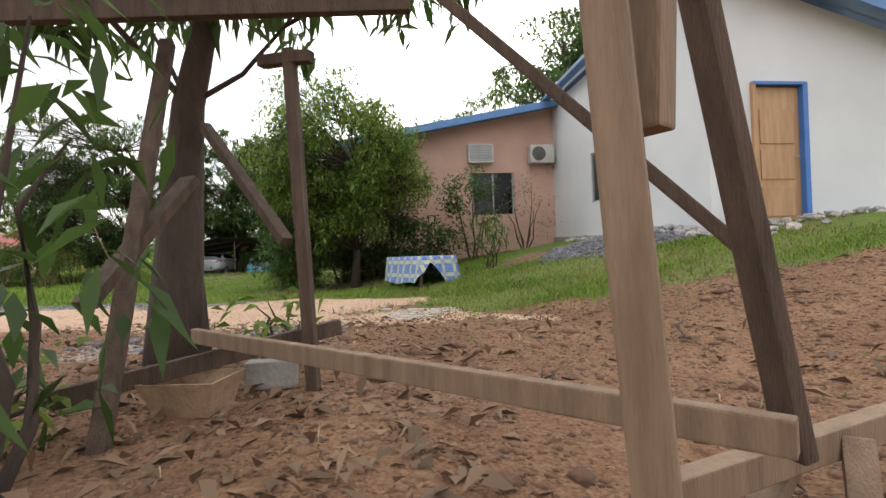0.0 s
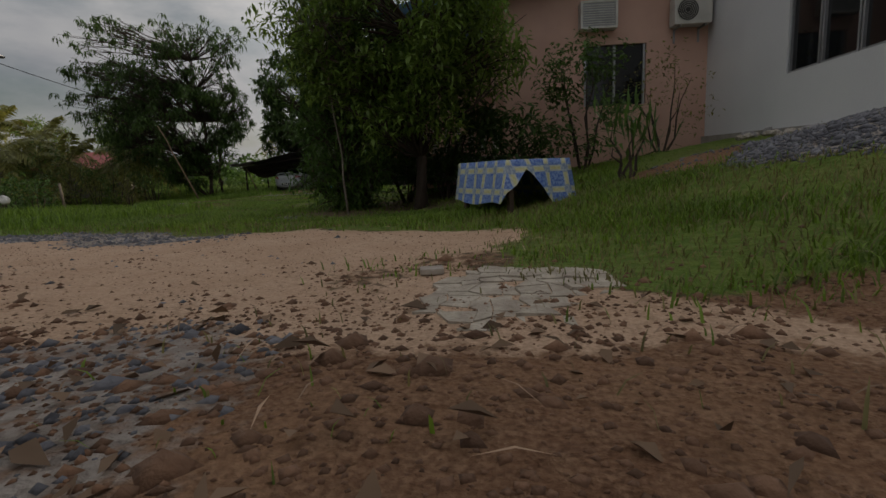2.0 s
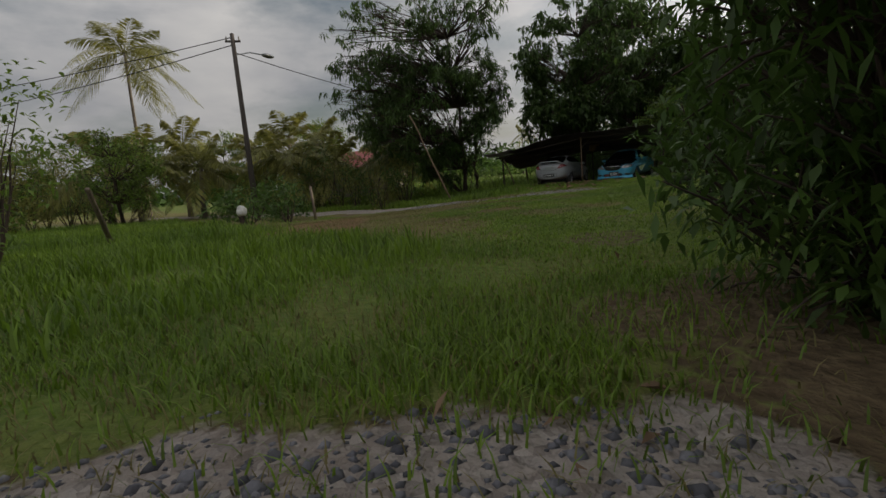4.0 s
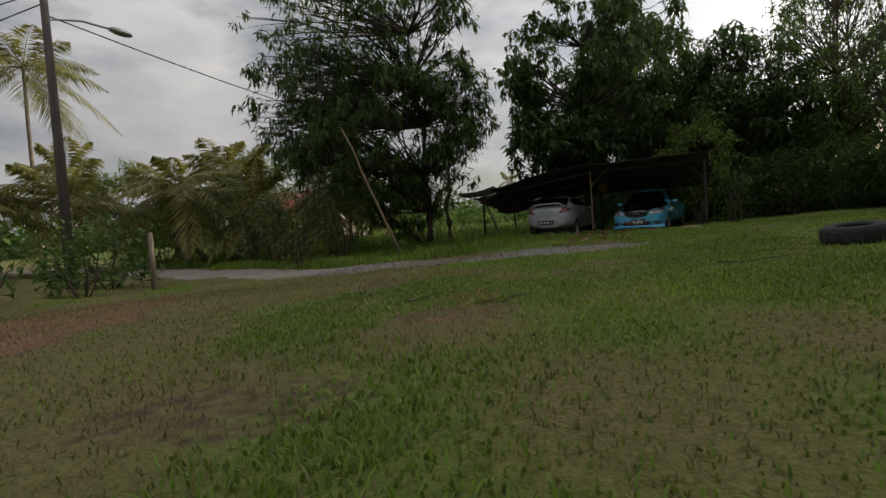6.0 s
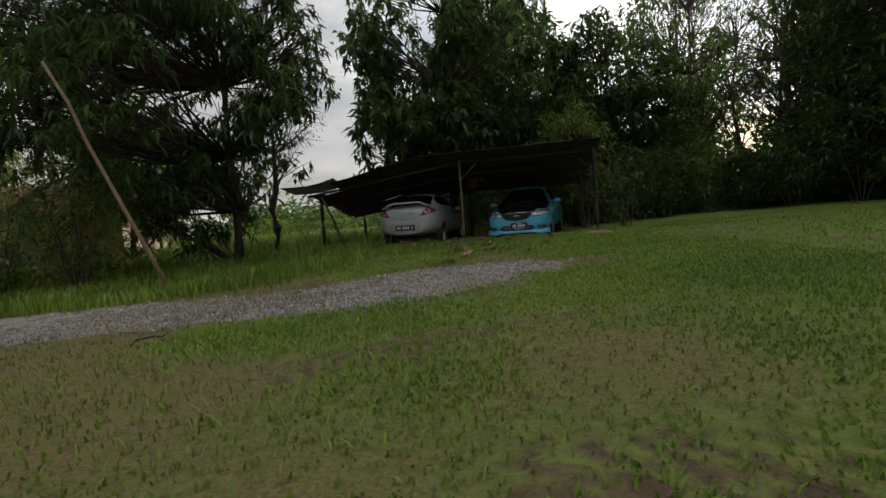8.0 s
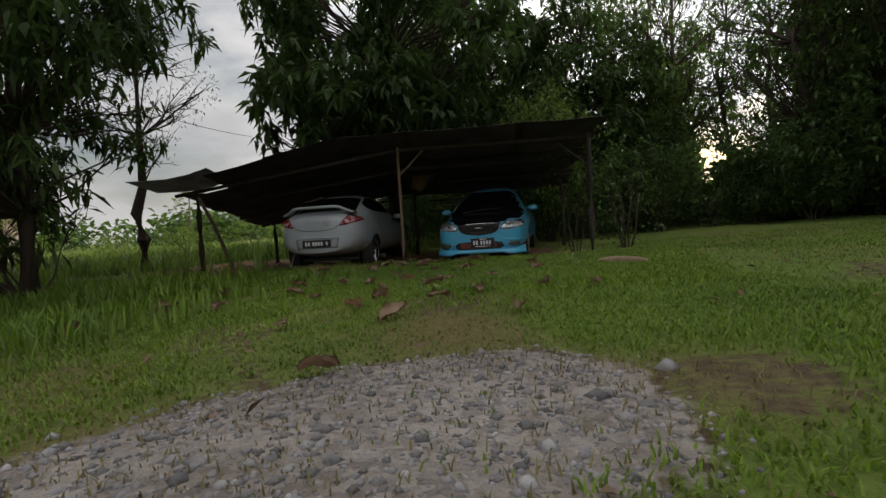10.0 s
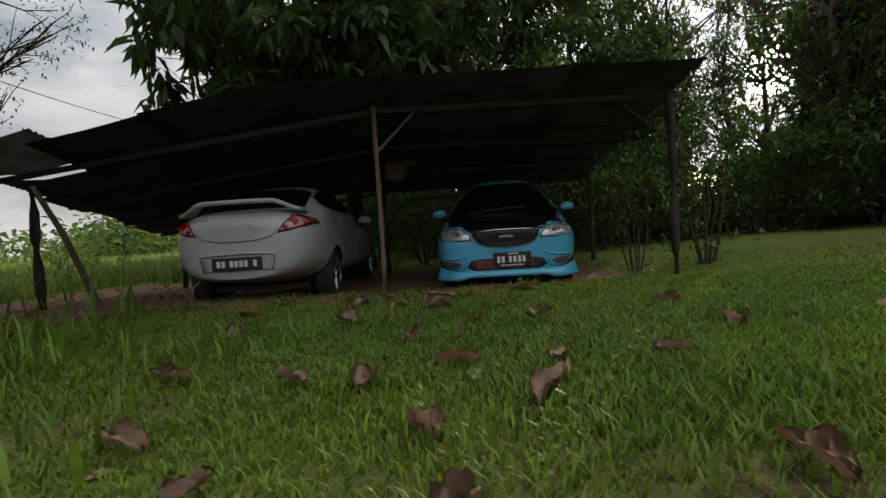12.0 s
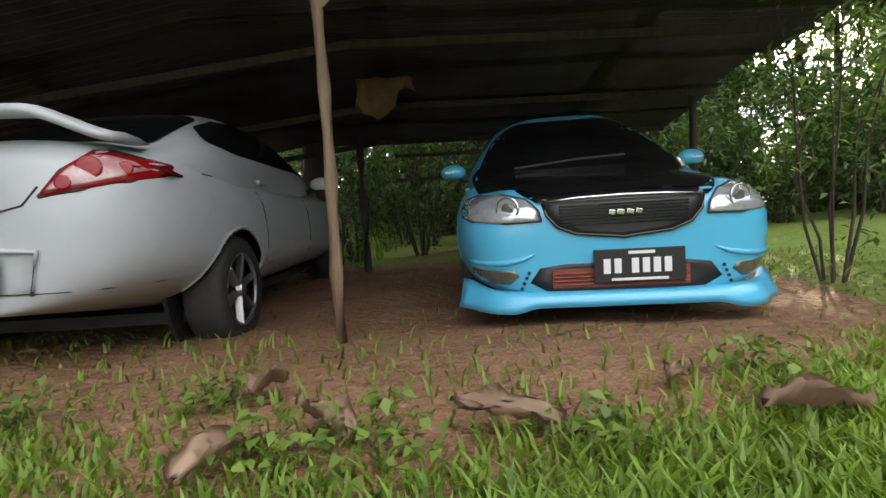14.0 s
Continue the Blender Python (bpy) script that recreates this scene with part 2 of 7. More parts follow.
def box(bm, size, m=None, bevel=0.0):
    made = bmesh.ops.create_cube(bm, size=1.0, matrix=(m or Matrix()) @ Matrix.Diagonal((*size, 1)))["verts"]
    if bevel:
        edges = list({e for v in made for e in v.link_edges})
        bmesh.ops.bevel(bm, geom=edges, offset=bevel, segments=2, affect="EDGES", profile=0.6)
    return bm


def boxed(size, m=None, bevel=0.0):
    return box(bmesh.new(), size, m, bevel)


def along(a, b):
    """The pose of a bar from a to b, its length along z, at its middle."""
    a, b = Vector(a), Vector(b)
    return Matrix.Translation((a + b) / 2) @ (b - a).to_track_quat("Z", "Y").to_matrix().to_4x4()


def bar(bm, a, b, wide, deep, bevel=0.004, turn=0.0):
    return box(bm, (wide, deep, (Vector(b) - Vector(a)).length), along(a, b) @ Matrix.Rotation(turn, 4, "Z"), bevel)


def tube(bm, pts, radii, sides=7, cap=True):
    """A tapered round limb through pts."""
    pts = [Vector(p) for p in pts]
    rings = []
    for i, p in enumerate(pts):
        d = (pts[min(i + 1, len(pts) - 1)] - pts[max(i - 1, 0)]).normalized()
        q = d.to_track_quat("Z", "Y")
        rings.append([bm.verts.new(p + q @ Vector((math.cos(a) * radii[i], math.sin(a) * radii[i], 0)))
                      for a in (2 * math.pi * k / sides for k in range(sides))])
    for r, s in zip(rings, rings[1:]):
        for k in range(sides):
            bm.faces.new((r[k], r[(k + 1) % sides], s[(k + 1) % sides], s[k]))
    if cap and sides > 2:
        bm.faces.new(rings[0][::-1])
        bm.faces.new(rings[-1])
    return bm


def wobble(a, b, n, amount, rnd):
    a, b = Vector(a), Vector(b)
    return [a.lerp(b, i / n) + Vector([rnd.uniform(-amount, amount) for _ in range(3)]) * (0 < i < n) for i in range(n + 1)]


def raw_mesh(name, verts, faces, mat, smooth=False):
    """A mesh from numpy arrays; faces has one row of corners a face."""
    me = bpy.data.meshes.new(name)
    k = faces.shape[1]
    me.vertices.add(len(verts))
    me.vertices.foreach_set("co", np.ascontiguousarray(verts, dtype=np.float32).ravel())
    me.loops.add(faces.size)
    me.loops.foreach_set("vertex_index", np.ascontiguousarray(faces, dtype=np.int32).ravel())
    me.polygons.add(len(faces))
    me.polygons.foreach_set("loop_start", np.arange(0, faces.size, k, dtype=np.int32))
    me.update(calc_edges=True)
    for m in mat if isinstance(mat, (list, tuple)) else [mat]:
        me.materials.append(m)
    if smooth:
        me.polygons.foreach_set("use_smooth", [True] * len(faces))
    return me


def leaf_arrays(points, length, width, rng, droop=0.5, jitter=0.35, up=None):
    """Bent leaves (two quads each, folded along the tip line) at points: verts and quads."""
    n = len(points)
    az = rng.uniform(0, 2 * np.pi, n)
    el = -droop + rng.normal(0, 0.45, n)
    d = np.stack([np.cos(az) * np.cos(el), np.sin(az) * np.cos(el), np.sin(el)], 1)
    side = np.stack([-np.sin(az), np.cos(az), rng.normal(0, 0.35, n)], 1)
    side /= np.linalg.norm(side, axis=1, keepdims=True)
    nor = np.cross(d, side)
    ln = (length * (1 + rng.uniform(-jitter, jitter, n)))[:, None]
    wd = (width * (1 + rng.uniform(-jitter, jitter, n)))[:, None]
    a = points
    m = a + d * ln * 0.5
    tip = a + d * ln - np.array([0, 0, 1.0]) * ln * 0.18
    l = m + side * wd * 0.5 + nor * wd * 0.18
    r = m - side * wd * 0.5 + nor * wd * 0.18
    v = np.stack([a, l, tip, r], 1).reshape(-1, 3)
    f = np.arange(4 * n).reshape(n, 4)
    return v, f


def smooth_step(a, b, v):
    t = np.clip((v - a) / (b - a), 0, 1)
    return t * t * (3 - 2 * t)


def ground_height(x, y):
    """The lie of the land."""
    x, y = np.asarray(x, float), np.asarray(y, float)
    d = x * 0.879 + (y - 5) * 0.476
    z = 0.05 - 0.12 * smooth_step(5, 11, y) - 0.12 * smooth_step(14, 24, y)
    near = 1 - smooth_step(11, 17, y)
    z = z + near * 0.19 * np.clip(d - 0.9, 0, 5.1)
    z = z + (1 - near) * 0.055 * np.clip(d + 1, 0, 14) * (1 - smooth_step(25, 30, y) * 0.7)
    z = z - 0.05 * np.clip(-d - 3, 0, 6) * smooth_step(10, 18, y) * (1 - smooth_step(22, 28, y))
    z = z - 0.11 * smooth_step(28.6, 30.2, y) * (1 - smooth_step(-11.5, -8, x))
    # the gravel heap and the red soil beside the white wall
    z = z + 0.3 * np.exp(-(((x - 3.1) / 1.0) ** 2 + ((y - 7.55) / 0.9) ** 2)) + 0.12 * np.exp(-(((x - 2.0) / 0.7) ** 2 + ((y - 8.6) / 0.6) ** 2))
    return z


def bumps(x, y):
    return (0.018 * np.sin(1.7 * x + 0.6 * y) * np.sin(1.1 * y - 0.5 * x) + 0.01 * np.sin(4.1 * x + 1.3) * np.sin(3.7 * y)
            + 0.006 * np.sin(9.3 * x + 2 * y) * np.sin(8.1 * y - 3 * x))


def gz(x, y):
    return float(ground_height(x, y) + bumps(x, y))


def seg_dist(x, y, a, b):
    ax, ay = a
    bx, by = b
    t = np.clip(((x - ax) * (bx - ax) + (y - ay) * (by - ay)) / ((bx - ax) ** 2 + (by - ay) ** 2), 0, 1)
    return np.hypot(x - ax - t * (bx - ax), y - ay - t * (by - ay))


def rough_edge(x, y, k=1.0):
    return k * (0.35 * np.sin(1.3 * x + 2.1 * np.sin(0.7 * y)) * np.sin(1.1 * y + 0.4) + 0.2 * np.sin(3.7 * x - 2.9 * y) + 0.12 * np.sin(7.1 * x + 5.3 * y))


def zones(x, y):
    """How much of each kind of ground lies at x, y: grass, sand, gravel, red earth (the rest is brown soil)."""
    e = rough_edge(x, y)
    grass = np.ones_like(x)
    earth = 1 - smooth_step(4.2, 4.9, y + e * 0.5 + 0.12 * np.clip(-x, 0, 20))
    sand = smooth_step(3.7, 4.3, y + e * 0.4) * (1 - smooth_step(6.5, 7.0, y + e * 0.35 + 0.13 * x + 0.5 * np.clip(-x - 1.8, 0, 1.4))) * (1 - smooth_step(0.0, 0.4, x + e * 0.35 - 1.6 * np.clip(5.05 - y, 0, 1)))
    sand = sand * smooth_step(-6.0, -4.2, x + 0.6 * e)
    gravel = smooth_step(5.75, 6.35, y + e * 0.5 - 0.1 * np.clip(x + 4, -3, 3)) * (1 - smooth_step(6.5, 6.9, y + e * 0.4 + 0.03 * x)) * (1 - smooth_step(-2.7, -1.7, x + 0.6 * e)) * smooth_step(-9, -6, x)
    gravel = np.maximum(gravel, 0.85 * (1 - smooth_step(0.1, 0.75, seg_dist(x, y, (-4.5, 8.1), (-3.4, 8.7)) + e * 0.7)))
    gravel = np.maximum(gravel, 0.6 * (1 - smooth_step(0.3, 0.8, seg_dist(x, y, (-1.4, 3.3), (-0.5, 3.7)) + e * 0.5)))
    road = np.minimum(seg_dist(x, y, (-40, 17.2), (-15, 19.7)), np.minimum(seg_dist(x, y, (-15, 19.7), (-12.2, 20.9)) + 0.1, seg_dist(x, y, (-12.2, 20.9), (-11.55, 22.5)) + 0.15))
    gravel = np.maximum(gravel, 1 - smooth_step(0.75, 1.25, road + e * 0.35))
    earth = np.maximum(earth, 0.9 * (1 - smooth_step(0.5, 1.2, seg_dist(x, y, (-14.6, 15.3), (-11.2, 12.6)) + e * 0.5)))
    earth = np.maximum(earth, 0.6 * (1 - smooth_step(0.02, 0.6, seg_dist(x, y, (-9.9, 16.7), (-9.0, 15.7)) + e * 0.5)))
    earth = np.maximum(earth, 0.5 * (1 - smooth_step(0.1, 0.7, seg_dist(x, y, (-9.2, 18.5), (-8.7, 17.8)) + e * 0.6)))
    earth = np.maximum(earth, 0.8 * (1 - smooth_step(0.05, 0.42, seg_dist(x, y, (-9.5, 15.2), (-9.1, 16.0)) + e * 0.35)))
    sand = np.maximum(sand, 0.75 * (1 - smooth_step(0.02, 0.2, seg_dist(x, y, (-9.25, 15.35), (-9.05, 15.75)) + e * 0.3)))
    earth = np.maximum(earth, (1 - smooth_step(0.2, 1.0, seg_dist(x, y, (-19, 30.3), (-14.6, 30.3)) - 1.95 + e * 0.35)))
    earth = np.maximum(earth, 1 - smooth_step(0.5, 1.0, np.hypot(x - 2.0, y - 8.5) + e * 0.4))
    stirred = 0.55 * (1 - smooth_step(0.05, 0.4, seg_dist(x, y, (-0.35, 4.95), (0.05, 5.35)) + e * 0.5))
    earth, sand = np.maximum(earth, stirred), sand * (1 - stirred)
    earth = np.maximum(earth, 0.75 * (1 - smooth_step(0.1, 0.5, seg_dist(x, y, (-2.3, 7.3), (-1.6, 7.6)) + e * 0.4)))
    heap = 1 - smooth_step(0.95, 1.35, np.hypot((x - 3.1), (y - 7.55) * 1.1) + e * 0.3)
    gravel = np.maximum(gravel, heap)
    soil = 1 - smooth_step(1.4, 2.3, np.hypot((x + 1.9) * 0.75, y - 10.9) + e * 0.5)
    # bare brown scars in the turf
    scar = smooth_step(0.62, 0.9, 0.5 + 0.5 * np.sin(2.3 * x + 1.9 * np.sin(1.1 * y)) * np.sin(1.7 * y + 0.9 * np.sin(1.5 * x)) + e * 0.3) * (y > 12) * (y < 26)
    grass = 1 - np.maximum.reduce([earth, sand, gravel, soil * 0.9, scar * 0.55, np.clip(stirred * 1.8, 0, 1)])
    # dry, thin turf: in patches, and more of it on the side of the track
    side = -0.89 * (x + 7.0) - 0.45 * (y - 13.0)
    thin = 0.42 + 0.3 * np.sin(0.9 * x + 1.7 * np.sin(0.5 * y)) * np.sin(0.8 * y + 1.1) + 0.22 * np.sin(2.9 * x + 1.4 * y) * np.sin(2.3 * y - 1.1 * x)
    thin = thin + 0.32 * smooth_step(-0.6, 2.2, side) * (1 - smooth_step(20, 24, y)) - 0.3 * smooth_step(0.2, 2.0, -side) - 0.25 * smooth_step(23, 26, y)
    thin = smooth_step(0.32, 0.72, thin) * smooth_step(11, 12.5, y) * (1 - smooth_step(29, 31, y))
    return np.clip(grass, 0, 1), np.clip(sand, 0, 1), np.clip(gravel, 0, 1), np.clip(earth, 0, 1), thin


# ---- ground ----
def ground_material():
    m = bpy.data.materials.new("mixed_ground")
    m.use_nodes = True
    n, l = m.node_tree.nodes, m.node_tree.links
    b = n["Principled BSDF"]
    b.inputs["Roughness"].default_value, b.inputs["Specular IOR Level"].default_value = 0.95, 0.2
    at = n.new("ShaderNodeAttribute")
    at.attribute_name = "zone"
    sep = n.new("ShaderNodeSeparateColor")
    l.new(at.outputs["Color"], sep.inputs["Color"])
    co = n.new("ShaderNodeTexCoord")

    def noise_at(scale, detail=6.0):
        t = n.new("ShaderNodeTexNoise")
        t.inputs["Scale"].default_value, t.inputs["Detail"].default_value = scale, detail
        l.new(co.outputs["Object"], t.inputs["Vector"])
        return t.outputs["Fac"]

    def two(c1, c2, fac, lo=0.35, hi=0.65):
        r = n.new("ShaderNodeValToRGB")
        r.color_ramp.elements[0].position, r.color_ramp.elements[1].position = lo, hi
        r.color_ramp.elements[0].color, r.color_ramp.elements[1].color = (*c1, 1), (*c2, 1)
        l.new(fac, r.inputs["Fac"])
        return r.outputs["Color"]

    def over(c1, c2, fac):
        x = n.new("ShaderNodeMixRGB")
        l.new(fac, x.inputs["Fac"])
        l.new(c1, x.inputs["Color1"])
        l.new(c2, x.inputs["Color2"])
        return x.outputs["Color"]

    def edge(mask, k=0.5):
        """Breaks the rim of a mask up with fine noise."""
        a = n.new("ShaderNodeMath")
        a.operation = "MULTIPLY_ADD"
        l.new(fine, a.inputs[0])
        a.inputs[1].default_value = k * 2
        s = n.new("ShaderNodeMath")
        s.operation = "ADD"
        l.new(mask, s.inputs[0])
        a.inputs[2].default_value = -k
        l.new(a.outputs[0], s.inputs[1])
        r = n.new("ShaderNodeMapRange")
        r.interpolation_type = "SMOOTHSTEP"
        r.inputs["From Min"].default_value, r.inputs["From Max"].default_value = 0.35, 0.65
        l.new(s.outputs[0], r.inputs["Value"])
        return r.outputs["Result"]

    dry = n.new("ShaderNodeAttribute")
    dry.attribute_name = "dryness"
    mid, fine, grit = noise_at(2.2), noise_at(14, 8), noise_at(70, 5)
    vor = n.new("ShaderNodeTexVoronoi")
    vor.inputs["Scale"].default_value = 26.0
    l.new(co.outputs["Object"], vor.inputs["Vector"])
    soil = two((0.095, 0.068, 0.04), (0.17, 0.125, 0.072), fine)
    wide = noise_at(0.42, 5)
    turf = over(two((0.085, 0.14, 0.022), (0.15, 0.2, 0.042), fine), two((0.11, 0.094, 0.038), (0.2, 0.17, 0.066), grit), over(two((0, 0, 0), (0.6, 0.6, 0.6), wide, 0.45, 0.65), two((0.75, 0.75, 0.75), (1, 1, 1), mid), dry.outputs["Fac"]))
    sand = over(two((0.47, 0.305, 0.2), (0.64, 0.455, 0.325), mid, 0.25, 0.75), two((0.33, 0.21, 0.135), (0.58, 0.405, 0.285), grit), fine)
    earth = over(two((0.17, 0.083, 0.045), (0.29, 0.16, 0.09), mid), two((0.085, 0.042, 0.025), (0.31, 0.19, 0.117), grit), fine)
    stone = over(two((0.12, 0.112, 0.112), (0.4, 0.37, 0.345), vor.outputs["Color"], 0.1, 0.9), two((0.24, 0.19, 0.15), (0.42, 0.36, 0.31), mid), fine)
    c = over(soil, turf, edge(sep.outputs["Red"]))
    c = over(c, earth, edge(at.outputs["Alpha"]))
    c = over(c, sand, edge(sep.outputs["Green"]))
    c = over(c, stone, edge(sep.outputs["Blue"]))
    l.new(c, b.inputs["Base Color"])
    bp, bp2 = n.new("ShaderNodeBump"), n.new("ShaderNodeBump")
    bp.inputs["Strength"].default_value, bp.inputs["Distance"].default_value = 0.9, 0.08
    bp2.inputs["Strength"].default_value, bp2.inputs["Distance"].default_value = 0.6, 0.012
    l.new(fine, bp.inputs["Height"])
    l.new(grit, bp2.inputs["Height"])
    l.new(bp.outputs["Normal"], bp2.inputs["Normal"])
    l.new(bp2.outputs["Normal"], b.inputs["Normal"])
    return m


def spaced(lo, hi, step, far):
    """Even steps from lo to hi, growing outwards to far on both sides."""
    mid = list(np.arange(lo, hi + 1e-6, step))
    out, k = [], step
    while k < far:
        k *= 1.35
        out.append(k)
    reach = np.cumsum(out)
    reach = reach[reach < far]
    return np.array([lo - r for r in reach[::-1]] + mid + [hi + r for r in reach])


gx, gy = spaced(-22.0, 6.5, 0.11, 1500), spaced(-2.0, 33.0, 0.11, 1500)
GX, GY = np.meshgrid(gx, gy)
flat = smooth_step(40, 120, np.hypot(GX + 8, GY - 15))
GZ = (ground_height(GX, GY) + bumps(GX, GY)) * (1 - flat) - 0.5 * flat
nx, ny = len(gx), len(gy)
idx = np.arange(nx * ny).reshape(ny, nx)
quads = np.stack([idx[:-1, :-1], idx[:-1, 1:], idx[1:, 1:], idx[1:, :-1]], -1).reshape(-1, 4)
ground_mesh = raw_mesh("ground", np.stack([GX, GY, GZ], -1).reshape(-1, 3), quads, ground_material(), smooth=True)
zone = zones(GX, GY)
zone_att = ground_mesh.color_attributes.new("zone", "FLOAT_COLOR", "POINT")
zone_att.data.foreach_set("color", np.stack([zone[0], zone[1], zone[2], zone[3]], -1).astype(np.float32).ravel())
dry_att = ground_mesh.attributes.new("dryness", "FLOAT", "POINT")
dry_att.data.foreach_set("value", zone[4].astype(np.float32).ravel())
ground = tagged(new("ground", ground_mesh), "uneven ground of red earth, sand, gravel and grass", "ground", kind="structure")

# ---- houses ----
U, V = Vector((0.975, 0.222, 0)), Vector((-0.2, 0.98, 0))
CORNER, PINK = Vector((4.24, 7.13, 0)), Vector((1.8, 13.3, 0))
HOUSE = Matrix(((U.x, -U.y, 0, 0), (U.y, U.x, 0, 0), (0, 0, 1, 0), (0, 0, 0, 1)))


def slab_with_holes(s0, s1, z0, top, holes, thick=0.15):
    """A wall along x from s0 to s1 with through openings (a, b, c, d); top: height as a function of x. Its outer face lies on y = 0."""
    bm = bmesh.new()
    xs = sorted({s0, s1, *[h[0] for h in holes], *[h[1] for h in holes]})
    for a, b in zip(xs, xs[1:]):
        cuts = sorted((h[2], h[3]) for h in holes if h[0] <= a and h[1] >= b)
        zlo = z0
        for c0, c1 in cuts + [(None, None)]:
            la, lb = (c0, c0) if c0 is not None else (top(a), top(b))
            f = [(a, 0, zlo), (b, 0, zlo), (b, 0, lb), (a, 0, la)]
            v = [bm.verts.new(p) for p in f] + [bm.verts.new((p[0], thick, p[2])) for p in f]
            for q in ((0, 1, 2, 3), (7, 6, 5, 4), (0, 4, 5, 1), (1, 5, 6, 2), (2, 6, 7, 3), (3, 7, 4, 0)):
                bm.faces.new([v[i] for i in q])
            zlo = c1
    bmesh.ops.recalc_face_normals(bm, faces=bm.faces)
    return bm


def frame_at(origin, along_dir):
    """A pose with x along the wall, y into the wall, z up."""
    a = Vector(along_dir).normalized()
    into = Vector((0, 0, 1)).cross(a)
    return Matrix(((a.x, into.x, 0, origin[0]), (a.y, into.y, 0, origin[1]), (0, 0, 1, origin[2] if len(origin) > 2 else 0), (0, 0, 0, 1)))


# white house: the wall with the window runs along V, seen from outside with x towards the camera end
white_house = thing("white_house", "white rendered house with a blue-edged roof on a rubble base", "house", Matrix())
W_LEN = 6.9
win_m = frame_at(CORNER + V * W_LEN, -V)
part("wall", slab_with_holes(0, W_LEN, 0.2, lambda s: 4.55, [(W_LEN - 4.07, W_LEN - 2.12, 1.66, 2.74)]), WALL_WHITE, white_house, "white rendered side wall", m=win_m)
door_m = frame_at(CORNER, U)
part("wall", slab_with_holes(0.15, 9.0, 0.2, lambda s: 4.55 - 0.29 * s, [(0.66, 1.52, 0.93, 2.9)]), WALL_WHITE, white_house, "white rendered gable wall", m=door_m)
back_m = frame_at(CORNER + U * 9.0, V)
part("wall", slab_with_holes(0.15, W_LEN + 6, 0.2, lambda s: 2.0, []), WALL_WHITE, white_house, m=back_m)
for q, (a, b) in enumerate(((0.0, 0.62), (0.665, 1.285), (1.33, 1.95))):
    pane = part("window", boxed((0.6, 0.012, 1.06), pose(W_LEN - 4.07 + a + 0.31, 0.07, 2.2)), GLASS_DARK, white_house, "dark window pane", m=win_m)
    bm = bmesh.new()
    for dx in (-0.305, 0.305):
        box(bm, (0.03, 0.05, 1.08), pose(W_LEN - 4.07 + a + 0.31 + dx, 0.05, 2.2), 0.004)
    for dz in (-0.525, 0.525):
        box(bm, (0.58, 0.05, 0.03), pose(W_LEN - 4.07 + a + 0.31, 0.05, 2.2 + dz), 0.004)
    part("frame", bm, METAL_GREY, pane, "grey aluminium window frame")
# black sheet stands in for the shade of the room behind the panes
part("room_backing", boxed((1.95, 0.02, 1.08), pose(W_LEN - 3.1, 0.4, 2.2)), PLASTIC_BLACK, white_house, "black sheet standing in for the unlit room behind the window", m=win_m)
part("plinth", slab_with_holes(0, W_LEN, 0.1, lambda s: 0.98 - 0.02 * s, [], 0.1), CONCRETE, white_house, "bare concrete footing", m=win_m @ pose(0, -0.06, 0))
door = part("door", boxed((0.74, 0.04, 1.93), pose(1.07, 0.05, 1.9), 0.004), DOOR_WOOD, white_house, "varnished panelled wooden door", m=door_m)
for pz, ph in ((1.22, 0.42), (1.75, 0.42), (2.3, 0.5)):
    bm = bmesh.new()
    box(bm, (0.52, 0.02, ph), pose(1.07, 0.026, pz), 0.008)
    part("panel", bm, DOOR_WOOD, door)
part("handle", tube(bmesh.new(), [(1.36, 0.0, 1.85), (1.36, -0.05, 1.85), (1.28, -0.05, 1.85)], [0.01] * 3), METAL_GREY, door, "metal door handle")
for q, (c, sz) in enumerate((((1.48, 0.02, 1.92), (0.08, 0.16, 1.98)), ((1.09, 0.02, 2.9), (0.85, 0.16, 0.045)))):
    part("door_frame", boxed(sz, pose(*c), 0.004), FRAME_BLUE, white_house, "blue painted door frame", m=door_m)
part("door_frame", boxed((0.05, 0.16, 1.98), pose(0.683, 0.024, 1.92), 0.004), DOOR_WOOD, white_house, "bare wooden door jamb", m=door_m)

# pink house
pink_house = thing("pink_house", "pink painted house with a veranda and a blue-edged roof", "house", Matrix())
pink_m = frame_at(PINK, U)
PT = lambda s: 4.5 + 0.19 * (s - 1.2)
part("wall", slab_with_holes(-2.65, 1.3, 0.0, PT, [(-1.12, 0.04, 1.64, 2.75)]), WALL_PINK, pink_house, "pink painted wall", m=pink_m)
part("wall", slab_with_holes(0.15, 4.0, 0.0, lambda s: PT(-2.65), []), WALL_PINK, pink_house, m=frame_at(PINK - U * 2.65, V) @ pose(0, 0, 0))
part("wall", slab_with_holes(-4.9, -2.65, 0.0, lambda s: PT(-4), []), WALL_PINK, pink_house, "shaded veranda back wall", m=frame_at(PINK + V * 2.6, U))
part("veranda_floor", boxed((2.2, 2.5, 0.5), pose(-3.8, 1.25, 0.55)), CONCRETE, pink_house, "concrete veranda floor", m=pink_m)
for a in (-1.09, -0.54, 0.01):
    part("frame", boxed((0.04, 0.06, 1.1), pose(a, 0.06, 2.195), 0.004), METAL_GREY, pink_house, "grey window frame", m=pink_m)
for a in (-0.815, -0.265):
    part("window", boxed((0.5, 0.012, 1.1), pose(a, 0.08, 2.195)), GLASS_DARK, pink_house, "dark window pane", m=pink_m)
